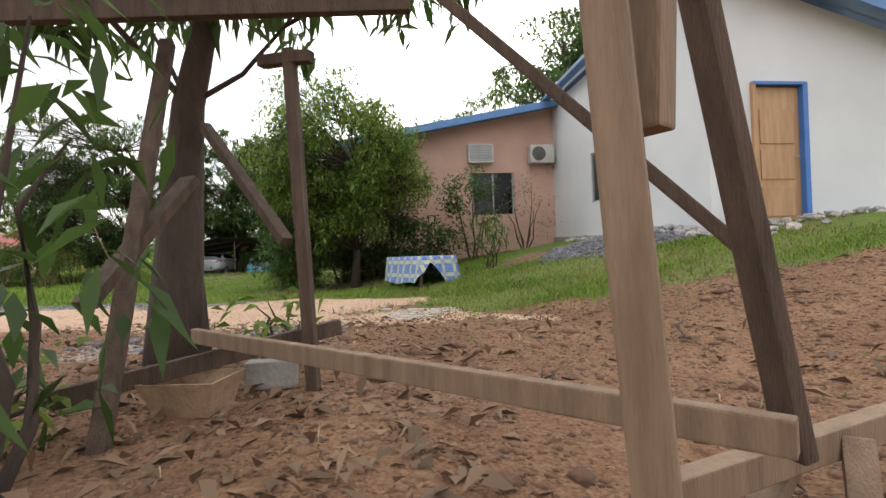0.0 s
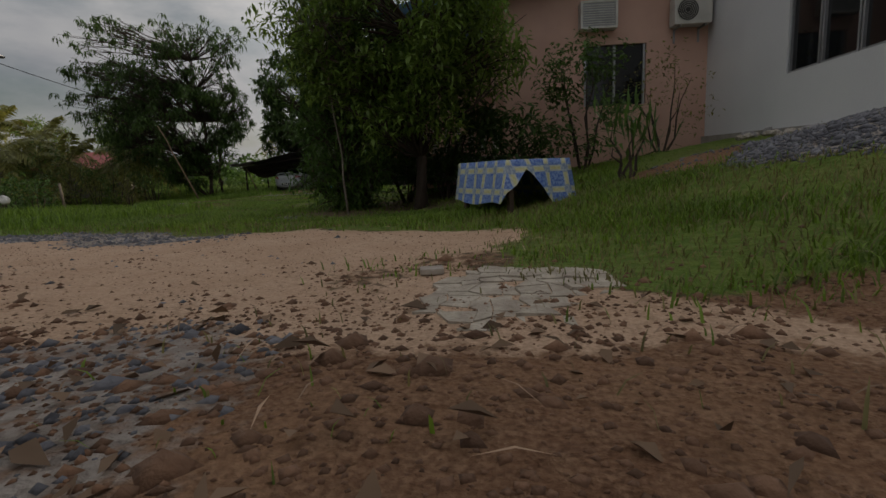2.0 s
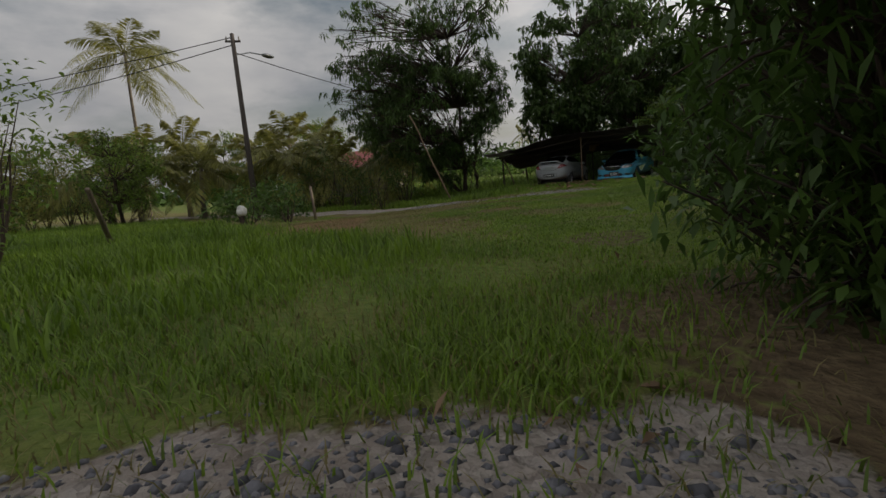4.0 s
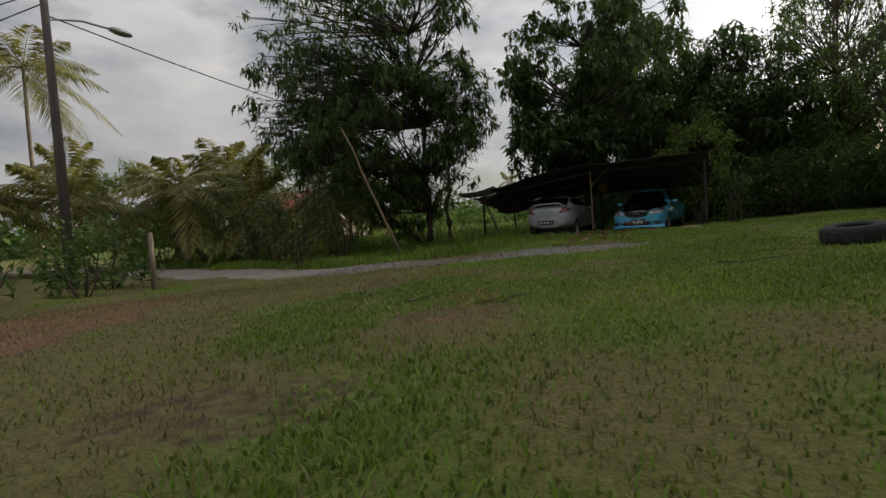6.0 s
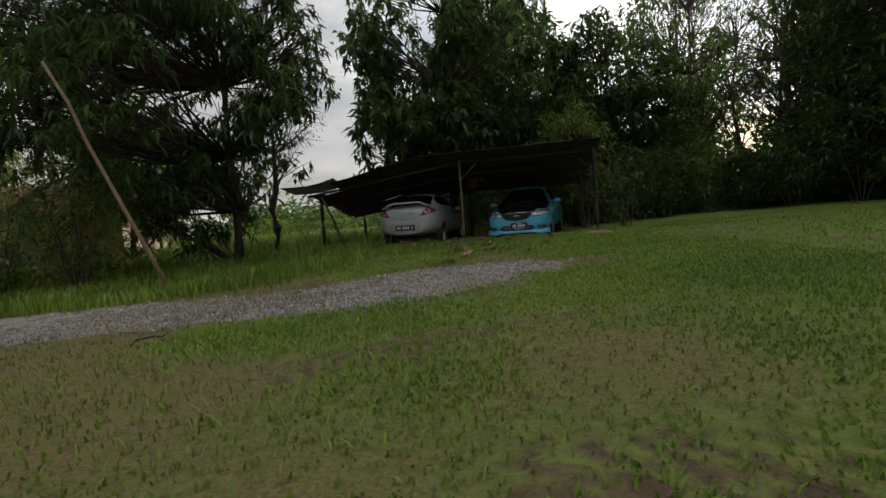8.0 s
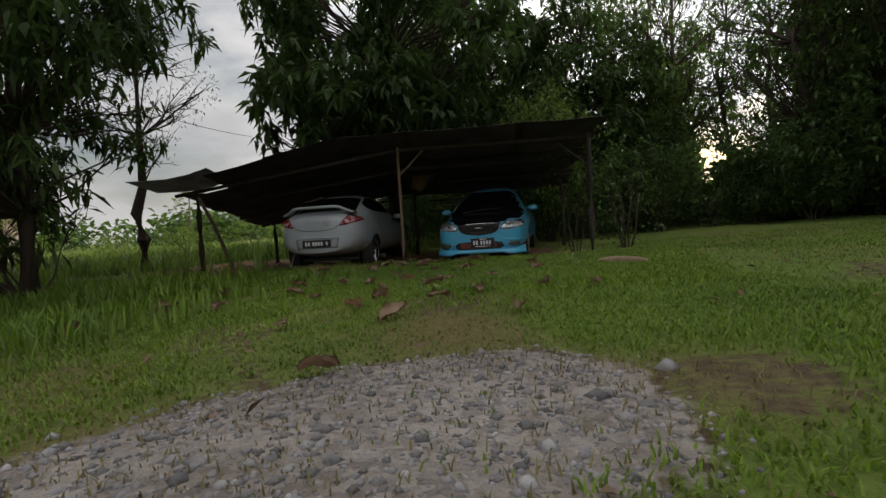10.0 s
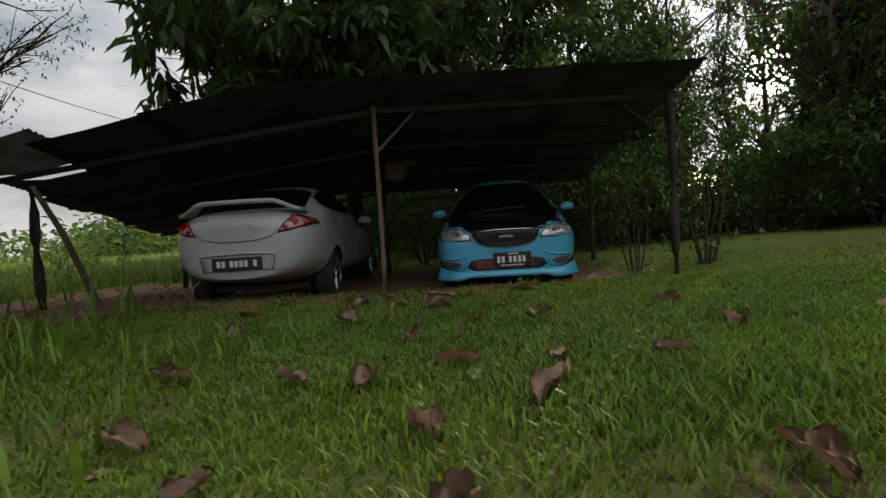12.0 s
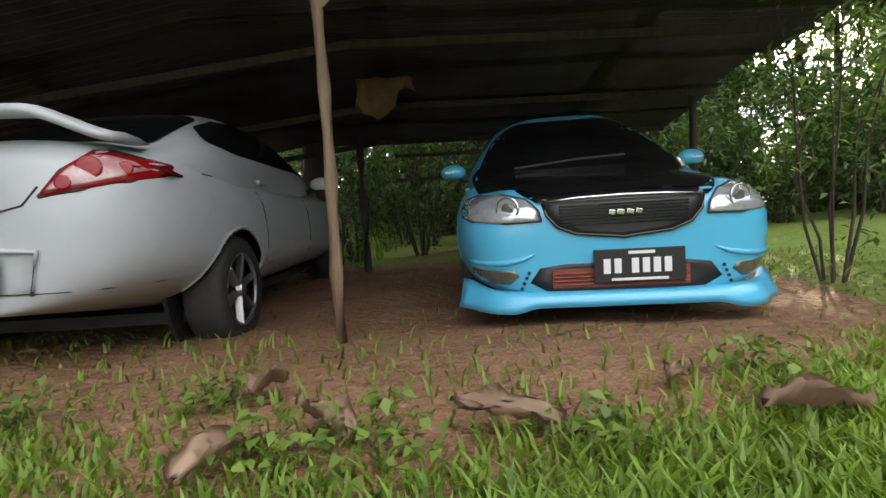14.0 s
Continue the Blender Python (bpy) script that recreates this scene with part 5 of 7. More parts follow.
plate(white, white_tree, 0.0, 0.525, 0.52, 0.13, [(-0.19, 0.035, 0, 0.065), (-0.14, 0.035, 0, 0.065)] + [(-0.055 + 0.05 * k, 0.035, 0, 0.065) for k in range(4)] + [(0.19, 0.035, 0, 0.065)], "black plate with white marks")
seam = [on_body(white_tree, x, z, 0.003) for x, z in ((-0.42, 0.86), (-0.36, 0.79), (-0.2, 0.755), (0, 0.75), (0.2, 0.755), (0.36, 0.79), (0.42, 0.86))]
part("boot_seam", tube(bmesh.new(), seam, [0.004] * 7, 5), PLASTIC_BLACK, white, "boot lid shut line")
seam = [on_body(white_tree, x, 0.455 - 0.03 * abs(x), 0.003) for x in np.linspace(-0.8, 0.8, 15)]
part("bumper_seam", tube(bmesh.new(), seam, [0.003] * 15, 5), PLASTIC_BLACK, white, "bumper shut line")
p = on_body(white_tree, 0.2, 0.9, 0.004)
part("badge_scar", patch(white_tree, [(0.2 + 0.075 * math.cos(a) * (1 + 0.2 * math.sin(3 * a)), 0.9 + 0.075 * math.sin(a)) for a in (2 * math.pi * k / 14 for k in range(14))], 0.003, 2), METAL_GREY, white, "grey scar of a lost badge")
for k in range(6):
    p = on_body(white_tree, -0.52 + 0.04 * k, 0.99, 0.008)
    part("badge", boxed((0.026, 0.006, 0.018 + 0.006 * (k % 2)), pose(*p), 0.002), METAL_GREY, white, "small badge shape")

# ---- wooden frame under the mango tree ----
frame_thing = thing("wooden_frame", "rough timber frame of posts and braces around a tree", "timber frame", Matrix())
for nm, a, b, w, d, mat_, lb in (
        ("post", (1.351, 0.474, 0.0), (1.219, 0.52, 2.1), 0.064, 0.05, TIMBER_PALE, "pale sawn post"),
        ("post", (1.352, 0.536, 0.78), (1.43, 0.60, 2.0), 0.046, 0.035, TIMBER_PALE, "pale sawn post"),
        ("leg", (1.64, 0.775, 0.29), (1.28, 0.66, 2.1), 0.056, 0.03, TIMBER, "dark plank leg"),
        ("brace", (1.658, 0.953, 0.625), (0.93, 1.27, 1.455), 0.045, 0.03, TIMBER, "diagonal brace"),
        ("beam", (-0.119, 1.915, 0.325), (1.6, 0.7, 0.35), 0.035, 0.06, TIMBER_PALE, "long low beam"),
        ("beam", (1.46, 0.89, 0.165), (2.75, 1.55, 0.23), 0.05, 0.07, TIMBER_PALE, "low beam"),
        ("post", (-0.1, 1.35, 0.0), (-0.33, 2.1, 1.68), 0.06, 0.05, TIMBER, "post with its colour darkened for backlight"),
        ("post", (0.38, 1.98, -0.05), (0.31, 1.98, 1.55), 0.055, 0.05, TIMBER, "post with its colour darkened for backlight"),
        ("brace", (0.2, 2.15, 0.72), (-0.46, 2.6, 1.42), 0.06, 0.045, TIMBER, "diagonal brace"),
        ("brace", (-0.26, 1.5, 0.5), (-0.14, 1.95, 1.0), 0.09, 0.04, TIMBER, "diagonal brace"),
        ("beam", (-0.4, 1.5, 0.17), (0.45, 2.14, 0.32), 0.04, 0.07, TIMBER, "low cross beam"),
        ("beam", (-0.75, 1.7, 1.7), (0.85, 1.95, 1.74), 0.05, 0.17, TIMBER, "top board"),
        ("beam", (0.16, 2.02, 1.52), (0.42, 1.95, 1.5), 0.05, 0.05, TIMBER, "short top bearer"),
        ("stake", (1.9, 1.0, 0.0), (1.95, 1.1, 0.2), 0.06, 0.04, TIMBER_PALE, "short stake under the beam"),
        ("stake", (1.6, 0.95, -0.02), (1.85, 1.15, 0.17), 0.06, 0.04, TIMBER_PALE, "short stake under the beam")):
    part(nm, bar(bmesh.new(), a, b, w, d, 0.005), mat_, frame_thing, lb)

bm = bmesh.new()
lo = [(-0.15, -0.09), (0.15, -0.09), (0.15, 0.09), (-0.15, 0.09)]
hi = [(-0.22, -0.14), (0.22, -0.13), (0.21, 0.14), (-0.21, 0.14)]
rings = []
for pts, z, k in ((lo, 0.0, 1), (hi, 0.17, 1), (hi, 0.17, 0.93), (lo, 0.015, 0.93)):
    rings.append([bm.verts.new((x * k, y * k, z + 0.012 * math.sin(9 * x + 5 * y))) for x, y in pts])
for r, s in zip(rings, rings[1:]):
    for k in range(4):
        bm.faces.new((r[k], r[(k + 1) % 4], s[(k + 1) % 4], s[k]))
bm.faces.new(rings[0][::-1])
bm.faces.new(rings[-1])
bmesh.ops.recalc_face_normals(bm, faces=bm.faces[:])
solo("planter_box", bm, CLAY, "sand-coloured trough on leaf litter below the frame", "planter", m=pose(0.0, 1.72, gz(0.0, 1.72), 4, 0, -8) @ Matrix.Diagonal((0.76, 0.76, 0.8, 1)))
solo("concrete_block", boxed((0.22, 0.1, 0.12), None, 0.012), CONCRETE, "grey concrete block beside the trough", "block", m=pose(0.17, 2.02, gz(0.17, 2.02) + 0.06, 0, 0, 12))

# ---- cloth-covered table ----
def cloth_material():
    m = bpy.data.materials.new("blue_patterned_oilcloth")
    m.use_nodes = True
    n, l = m.node_tree.nodes, m.node_tree.links
    b = n["Principled BSDF"]
    b.inputs["Roughness"].default_value = 0.4
    co, sep = n.new("ShaderNodeTexCoord"), n.new("ShaderNodeSeparateXYZ")
    l.new(co.outputs["Object"], sep.inputs["Vector"])

    def op(kind, a, b_=None):
        k = n.new("ShaderNodeMath")
        k.operation = kind
        for i, v in enumerate((a, b_)):
            if v is None:
                continue
            if isinstance(v, (int, float)):
                k.inputs[i].default_value = v
            else:
                l.new(v, k.inputs[i])
        return k.outputs[0]

    u = op("ADD", sep.outputs["X"], sep.outputs["Y"])
    fu = op("ABSOLUTE", op("SUBTRACT", op("FRACT", op("MULTIPLY", u, 4.6)), 0.5))
    fv = op("ABSOLUTE", op("SUBTRACT", op("FRACT", op("ADD", op("MULTIPLY", sep.outputs["Z"], 4.6), 0.15)), 0.5))
    inside = op("LESS_THAN", op("MAXIMUM", fu, fv), 0.36)
    corner = op("LESS_THAN", op("ADD", op("POWER", op("SUBTRACT", 0.5, fu), 2.0), op("POWER", op("SUBTRACT", 0.5, fv), 2.0)), 0.045)
    line = op("GREATER_THAN", op("MAXIMUM", fu, fv), 0.43)
    tex = n.new("ShaderNodeTexNoise")
    tex.inputs["Scale"].default_value, tex.inputs["Detail"].default_value = 45, 4
    l.new(co.outputs["Object"], tex.inputs["Vector"])

    def ramp(c1, c2):
        r = n.new("ShaderNodeValToRGB")
        r.color_ramp.elements[0].position, r.color_ramp.elements[1].position = 0.38, 0.62
        r.color_ramp.elements[0].color, r.color_ramp.elements[1].color = (*c1, 1), (*c2, 1)
        l.new(tex.outputs["Fac"], r.inputs["Fac"])
        return r.outputs["Color"]

    def mixed(f, a, c):
        x = n.new("ShaderNodeMixRGB")
        l.new(f, x.inputs["Fac"])
        l.new(a, x.inputs["Color1"])
        l.new(c, x.inputs["Color2"])
        return x.outputs["Color"]

    c = mixed(inside, ramp((0.42, 0.45, 0.42), (0.55, 0.57, 0.5)), ramp((0.05, 0.12, 0.42), (0.22, 0.34, 0.6)))
    c = mixed(line, c, ramp((0.5, 0.48, 0.22), (0.6, 0.58, 0.34)))
    c = mixed(corner, c, ramp((0.2, 0.26, 0.38), (0.4, 0.46, 0.52)))
    l.new(c, b.inputs["Base Color"])
    return m


T_A, T_B = Vector((-0.63, 0.777, 0)), Vector((0.777, 0.63, 0))
T_M = Matrix(((T_A.x, T_B.x, 0, -0.006), (T_A.y, T_B.y, 0, 7.758), (0, 0, 1, 0), (0, 0, 0, 1)))
T_Z = gz(0.2, 8.0)
TL, TW, TH = 1.12, 0.74, 0.5
table_thing = thing("low_table", "low wooden table hidden under a patterned cloth", "table", T_M @ pose(0, 0, T_Z))
part("tabletop", boxed((TL - 0.02, TW - 0.02, 0.03), pose(TL / 2, TW / 2, TH - 0.02)), TIMBER, table_thing)
for lx in (0.06, TL - 0.06):
    for ly in (0.06, TW - 0.06):
        part("leg", boxed((0.05, 0.05, TH + 0.03), pose(lx, ly, TH / 2 - 0.035)), TIMBER, table_thing)
bm = bmesh.new()
loop = []
for (ax, ay), (bx, by) in zip(((0, 0), (TL, 0), (TL, TW), (0, TW)), ((TL, 0), (TL, TW), (0, TW), (0, 0))):
    n = int(math.hypot(bx - ax, by - ay) / 0.06)
    loop += [(ax + (bx - ax) * i / n, ay + (by - ay) * i / n) for i in range(n)]
rows = []
for j in range(9):
    row = []
    for i, (x, y) in enumerate(loop):
        lift = max(0.0, 1 - math.hypot(x, y - 0.2) / 0.3) if x < 0.02 else 0.0
        low = 0.06 + 0.34 * lift + 0.02 * math.sin(7 * (x + y))
        z = TH - (TH - low) * j / 8
        out = 0.012 * j / 8 * math.sin(16 * (x + 1.3 * y)) + 0.05 * j / 8
        dx, dy = x - TL / 2, y - TW / 2
        row.append(bm.verts.new((x + out * (1 if dx > 0 else -1) * (abs(abs(dx) - TL / 2) < 0.01), y + out * (1 if dy > 0 else -1) * (abs(abs(dy) - TW / 2) < 0.01), z)))
    rows.append(row)
for r, s in zip(rows, rows[1:]):
    for k in range(len(r)):
        bm.faces.new((r[k], r[(k + 1) % len(r)], s[(k + 1) % len(s)], s[k]))
bm.faces.new(rows[0])
bmesh.ops.recalc_face_normals(bm, faces=bm.faces[:])
solo("tablecloth", bm, cloth_material(), "blue and cream patterned oilcloth draped over a low table", "tablecloth", m=T_M @ pose(0, 0, T_Z + 0.004), smooth=True)

# ---- pole, wires, far house ----
pole = thing("utility_pole", "tall dark utility pole with a street lamp arm", "utility pole", pose(-20.37, 15.88, gz(-20.37, 15.88)))
part("pole", tube(bmesh.new(), [(0.12, -0.1, -0.2), (0.05, -0.04, 3), (0, 0, 6.45)], [0.11, 0.09, 0.07], 10), POLE_WOOD, pole, "", True)
part("arm", tube(bmesh.new(), [(0, 0, 5.75), (-0.3, 0.7, 5.98), (-0.55, 1.35, 6.02)], [0.025] * 3, 6), METAL_GREY, pole, "lamp arm")
bm = bmesh.new()
bmesh.ops.create_uvsphere(bm, u_segments=14, v_segments=8, radius=0.5, matrix=pose(-0.62, 1.55, 6.02, 0, 0, 22) @ Matrix.Diagonal((0.26, 0.62, 0.16, 1)))
part("lamp_head", bm, METAL_GREY, pole, "grey street lamp head", True)
part("crossarm", boxed((0.5, 0.06, 0.06), pose(0, 0, 6.2, 0, 0, 60)), POLE_WOOD, pole)
for k in (-0.2, 0.0, 0.2):
    part("insulator", tube(bmesh.new(), [(k * 0.5, k * 0.87, 6.23), (k * 0.5, k * 0.87, 6.36)], [0.03, 0.02], 8), CONCRETE, pole)
for k, (dx, dy, dz) in enumerate(((-40, -18, 2.5), (-40, -16, 1.5), (-12, 30, 1.0))):
    bm = bmesh.new()
    a = Vector((-20.37, 15.88, 6.0 - 0.25 * k))
    pts = [a + Vector((dx, dy, dz)) * t - Vector((0, 0, 3.0 * t * (1 - t))) for t in [i / 14 for i in range(15)]]
    tube(bm, pts, [0.016] * 15, 4)
    solo("overhead_cable", bm, WIRE, "thin black cable strung from the utility pole", "cable", group="overhead cables")

far = thing("red_roofed_house", "small timber house with a faded red roof behind trees", "house", pose(-31.5, 28.5, -0.3, 0, 0, 35))
part("wall", boxed((6.0, 5.0, 2.0), pose(0, 0, 1.0)), WALL_GREY, far)
for sgn in (-1, 1):
    part("roof", boxed((6.8, 3.1, 0.06), pose(0, sgn * 1.45, 2.55, -sgn * 22)), ROOF_RED, far, "faded red roof slope")
for x in (-1.6, 1.4):
    w = part("window", boxed((0.9, 0.05, 0.8), pose(x, -2.52, 1.3)), GLASS_DARK, far)
    part("sill", boxed((1.0, 0.1, 0.05), pose(x, -2.55, 0.88)), WALL_GREY, w)

# ---- bushes, palms, forest ----
def bush(name, label, x, y, rx, ry, h, mat_, seed, leaf=(0.1, 0.035), per=70, n=None, droop=0.2, category="bush", stems=5, stem_r=0.022):
    rnd, rng = random.Random(seed), np.random.default_rng(seed)
    t = thing(name, label, category, pose(x, y, gz(x, y)))
    cl = clumps_in((0, 0, h * 0.52), (rx, ry, h * 0.52), n or max(16, int(26 * rx * ry * max(1.0, h))), min(0.32, 0.22 + 0.08 * rx), seed)
    cl = [(a, b, max(0.08, c), r) for a, b, c, r in cl]
    for k in range(stems):
        bm = bmesh.new()
        a = 2 * math.pi * k / stems
        e = Vector((rx * 0.6 * math.cos(a), ry * 0.6 * math.sin(a), h * rnd.uniform(0.55, 0.9)))
        tube(bm, wobble((0.06 * math.cos(a), 0.06 * math.sin(a), -0.05), e, 4, 0.06, rnd), [stem_r * q for q in (1, 0.82, 0.64, 0.41, 0.18)], 5, False)
        part("stem", bm, BARK, t, "", True)
    v, f = crown_arrays(cl, per, leaf[0], leaf[1], rng, droop)
    v[:, 2] = np.maximum(v[:, 2], 0.0)
    cr = new("foliage", raw_mesh("foliage", v, f, mat_))
    cr.parent = t
    return t


def palm(label, x, y, h, seed, fl=2.6, fronds=17, mat_=None, lean=0.3, category="palm tree", crown_only=False):
    rnd = random.Random(seed)
    t = thing("coconut_palm" if not crown_only else "fan_palm", label, category, pose(x, y, gz(x, y) if abs(y) < 60 else -0.4))
    top = Vector((lean, lean * 0.3, h))
    part("trunk", tube(bmesh.new(), [(0, 0, -0.1), (lean * 0.2, 0, h * 0.35), (lean * 0.6, lean * 0.1, h * 0.7), top], [0.17, 0.12, 0.1, 0.09], 9), BARK_PALE, t, "", True)
    for k in range(fronds):
        az, el = 2.4 * k + rnd.uniform(-0.3, 0.3), rnd.uniform(-0.5, 1.25)
        d = Vector((math.cos(az) * math.cos(el), math.sin(az) * math.cos(el), math.sin(el)))
        ln = fl * rnd.uniform(0.8, 1.1)
        spine = [top + d * ln * s - Vector((0, 0, 1)) * (0.55 * ln * s * s * (0.6 + 0.5 * math.cos(el))) for s in [i / 9 for i in range(10)]]
        bm = bmesh.new()
        tube(bm, spine, [0.03 - 0.0028 * i for i in range(10)], 4, False)
        side = d.cross(Vector((0, 0, 1))).normalized()
        for i in range(42):
            s = 0.12 + 0.88 * i / 41
            q = s * 9
            a = spine[min(8, int(q))].lerp(spine[min(9, int(q) + 1)], q - int(q)) if q < 9 else spine[9]
            fwd = (spine[min(9, int(q) + 1)] - spine[min(8, int(q))]).normalized()
            for sg in (-1, 1):
                ll = fl * 0.24 * math.sin(math.pi * min(1, s * 0.85 + 0.14)) + 0.06
                e = a + (side * sg * 0.8 + fwd * 0.6 + Vector((0, 0, rnd.uniform(-0.75, -0.2)))) * ll
                m_ = a.lerp(e, 0.45) + Vector((0, 0, 0.05))
                w_ = fwd * 0.042
                vs = [bm.verts.new(p) for p in (a - w_ * 0.5, m_ - w_, e, m_ + w_)]
                bm.faces.new(vs)
        part("frond", bm, mat_ or LEAF_OLIVE, t)
    return t


palm("tall coconut palm with arching olive fronds", -44.3, 18.8, 11.6, 2, 5.0, 22)
palm("coconut palm behind the hedge", -36.0, 26.0, 4.6, 3, 3.6, 18)
palm("low bushy palm with drooping yellowish fronds", -27.5, 20.8, 2.9, 4, 3.0, 18)
palm("low bushy palm with drooping yellowish fronds", -30.0, 17.5, 2.6, 5, 3.2, 18)
palm("low bushy palm with drooping yellowish fronds", -25.2, 22.4, 2.4, 6, 2.5, 16)
palm("distant coconut palm beyond the field", -62.0, 92.0, 8.0, 7, 3.6, 14)
palm("distant coconut palm beyond the field", -48.0, 96.0, 9.0, 8, 3.6, 14)
palm("distant coconut palm beyond the field", -75.0, 80.0, 8.5, 9, 3.8, 14)
for k, (x, y, h) in enumerate(((-23.5, 24.5, 2.6), (-28.5, 23.5, 3.6), (-32.0, 22.0, 3.2), (-31.5, 15.0, 3.0), (-28.0, 13.0, 2.6), (-35.0, 18.5, 4.2))):
    palm("low bushy palm with drooping yellowish fronds", x, y, h, 20 + k, 3.2, 18)
ornamental = palm("slender garden palm with arching fronds by the lawn", -5.6, 24.6, 1.5, 10, 1.7, 14, LEAF_MID, 0.1)

# shrubs along the track
bush("shrub", "many-stemmed shrub with thin yellowish leafage", -10.4, 8.1, 1.0, 1.0, 2.3, LEAF_LIGHT, 31, (0.1, 0.04), 64, 56, stems=9)
flowering = bush("flowering_shrub", "shrub with salmon flowers at the meadow edge", -13.2, 7.0, 1.3, 1.2, 3.0, LEAF_LIGHT, 32, (0.12, 0.05), 60, 80, stems=7)
flower_rnd = random.Random(61)
for k in range(14):
    c = np.array([[flower_rnd.uniform(-1.2, 1.2), flower_rnd.uniform(-1.1, 1.1), flower_rnd.uniform(1.2, 3.1)]])
    v, f = leaf_arrays(np.repeat(c, 9, 0), 0.11, 0.07, np.random.default_rng(600 + k), -0.3)
    head = new("flower", raw_mesh("flower", v, f, PETAL_PINK))
    head.parent = flowering
    tagged(head, "salmon flower head")
bush("bush", "low green bush beside the utility pole", -19.0, 16.2, 0.9, 0.9, 1.3, LEAF_MID, 33, (0.17, 0.065))
bush("bush", "leafy dark green bush on the track verge", -16.9, 14.0, 1.1, 1.0, 1.0, LEAF_MID, 34, (0.17, 0.065))
bush("bush", "rounded bush beside the white bundle", -17.3, 15.4, 0.7, 0.7, 1.05, LEAF_MID, 35, (0.16, 0.06))
bush("sapling", "slim upright bush beside the carport", -10.9, 31.0, 0.55, 0.5, 2.3, LEAF_MID, 36, (0.09, 0.035), 46, 40, stems=6)
bush("sapling", "small multi-stemmed tree at the lawn edge", -11.83, 30.76, 0.6, 0.55, 2.5, LEAF_LIGHT, 37, (0.08, 0.03), 30, 34, stems=6, stem_r=0.013)
bush("orange_shrub", "shrub with yellow-orange strap leaves", -19.2, 20.7, 0.5, 0.5, 1.5, LEAF_OLIVE, 38, (0.2, 0.04), 40, 24)
bush("vine_shrub", "straggling shrub before the pink wall window", 0.7, 11.6, 0.7, 0.6, 2.2, LEAF_MID, 39, (0.1, 0.045), 110, 50, stems=5)
bush("vine_shrub", "thin reddish shrub against the pink wall", 2.0, 12.3, 0.75, 0.5, 1.7, LEAF_OLIVE, 40, (0.07, 0.03), 40, 34, stems=6)
bush("grass_tuft", "tall green leaf tuft beside the covered table", 1.15, 8.6, 0.28, 0.28, 0.75, LEAF_MID, 41, (0.3, 0.03), 60, 10, droop=-0.9)
bush("garden_plant", "tall broad-leaved garden plant beside the timber frame", -0.12, 0.95, 0.4, 0.45, 1.5, LEAF_DARK, 42, (0.15, 0.042), 11, 40, droop=0.5, stems=6)
bush("garden_plant", "pale green leafy seedling beside the trunk", -0.05, 2.6, 0.2, 0.2, 0.4, LEAF_LIGHT, 43, (0.1, 0.05), 30, 9)
bush("garden_plant", "low leafy plants at the foot of the frame", -0.5, 1.35, 0.35, 0.3, 0.35, LEAF_LIGHT, 44, (0.1, 0.05), 20, 12)
# dense dark bushes added to fill the dark void under the canopy
bush("undergrowth", "dark leafy undergrowth added to fill the shade below the shade tree", -0.9, 11.9, 0.8, 0.7, 0.8, LEAF_DARK, 45, (0.12, 0.04), 60, 40)
bush("undergrowth", "dark leafy undergrowth added to fill the shade below the shade tree", -2.6, 12.0, 1.3, 0.8, 2.2, LEAF_DARK, 46, (0.12, 0.04), 60, 80)
bush("undergrowth", "dark leafy undergrowth added to fill the shade below the shade tree", -1.6, 11.3, 1.0, 0.6, 2.3, LEAF_DARK, 48, (0.14, 0.05), 90, 80)
bush("undergrowth", "dark leafy undergrowth added to fill the shade below the shade tree", -0.4, 10.9, 0.7, 0.5, 1.2, LEAF_DARK, 49, (0.14, 0.05), 80, 40)
bush("undergrowth", "dark leafy undergrowth before the veranda", -4.6, 13.6, 0.8, 0.8, 1.8, LEAF_DARK, 47, (0.12, 0.04), 60, 80)
for k, (x, y, r_, h) in enumerate(((-14.1, 28.0, 0.2, 0.1), (-14.32, 27.93, 0.14, 0.09), (-13.6, 28.12, 0.12, 0.08), (-14.75, 28.25, 0.13, 0.09), (-13.1, 28.5, 0.16, 0.08), (-15.3, 28.0, 0.15, 0.09))):
    weed = bush("weed", "low broad-leaved weed on the bare soil by the carport", x, y, r_ * 3, r_ * 3, h * 3, LEAF_LIGHT, 400 + k, (0.13, 0.095), 26, 14, droop=-0.1, stems=4)
    weed.scale = (0.3, 0.3, 0.3)
for k, (x, y, h) in enumerate(((-10.0, 36.0, 2.3), (-8.7, 35.8, 2.6), (-7.7, 35.6, 2.2), (-11.0, 37.4, 2.8))):
    bush("thicket", "low dark thicket at the lawn edge", x, y, 1.1, 0.9, h, LEAF_DARK, 300 + k, (0.16, 0.055), 60, 60)
for k in range(8):
    q = C0 + C_R * (-2.4 + 0.95 * k) + C_B * 4.9
    bush("thicket", "dense dark thicket close behind the carport", q.x, q.y, 0.8, 0.6, 2.2 + 0.3 * math.sin(2.3 * k), LEAF_DARK, 320 + k, (0.15, 0.05), 56, 44)
rnd = random.Random(77)
for k in range(15):
    x = -20.2 + 0.72 * k
    bush("thicket", "dark thicket behind the carport", x, 36.2 + rnd.uniform(-0.5, 0.8), 0.9, 0.8, rnd.uniform(1.8, 3.0), LEAF_DARK if k % 3 else LEAF_MID, 50 + k, (0.15, 0.05), 46, 42)
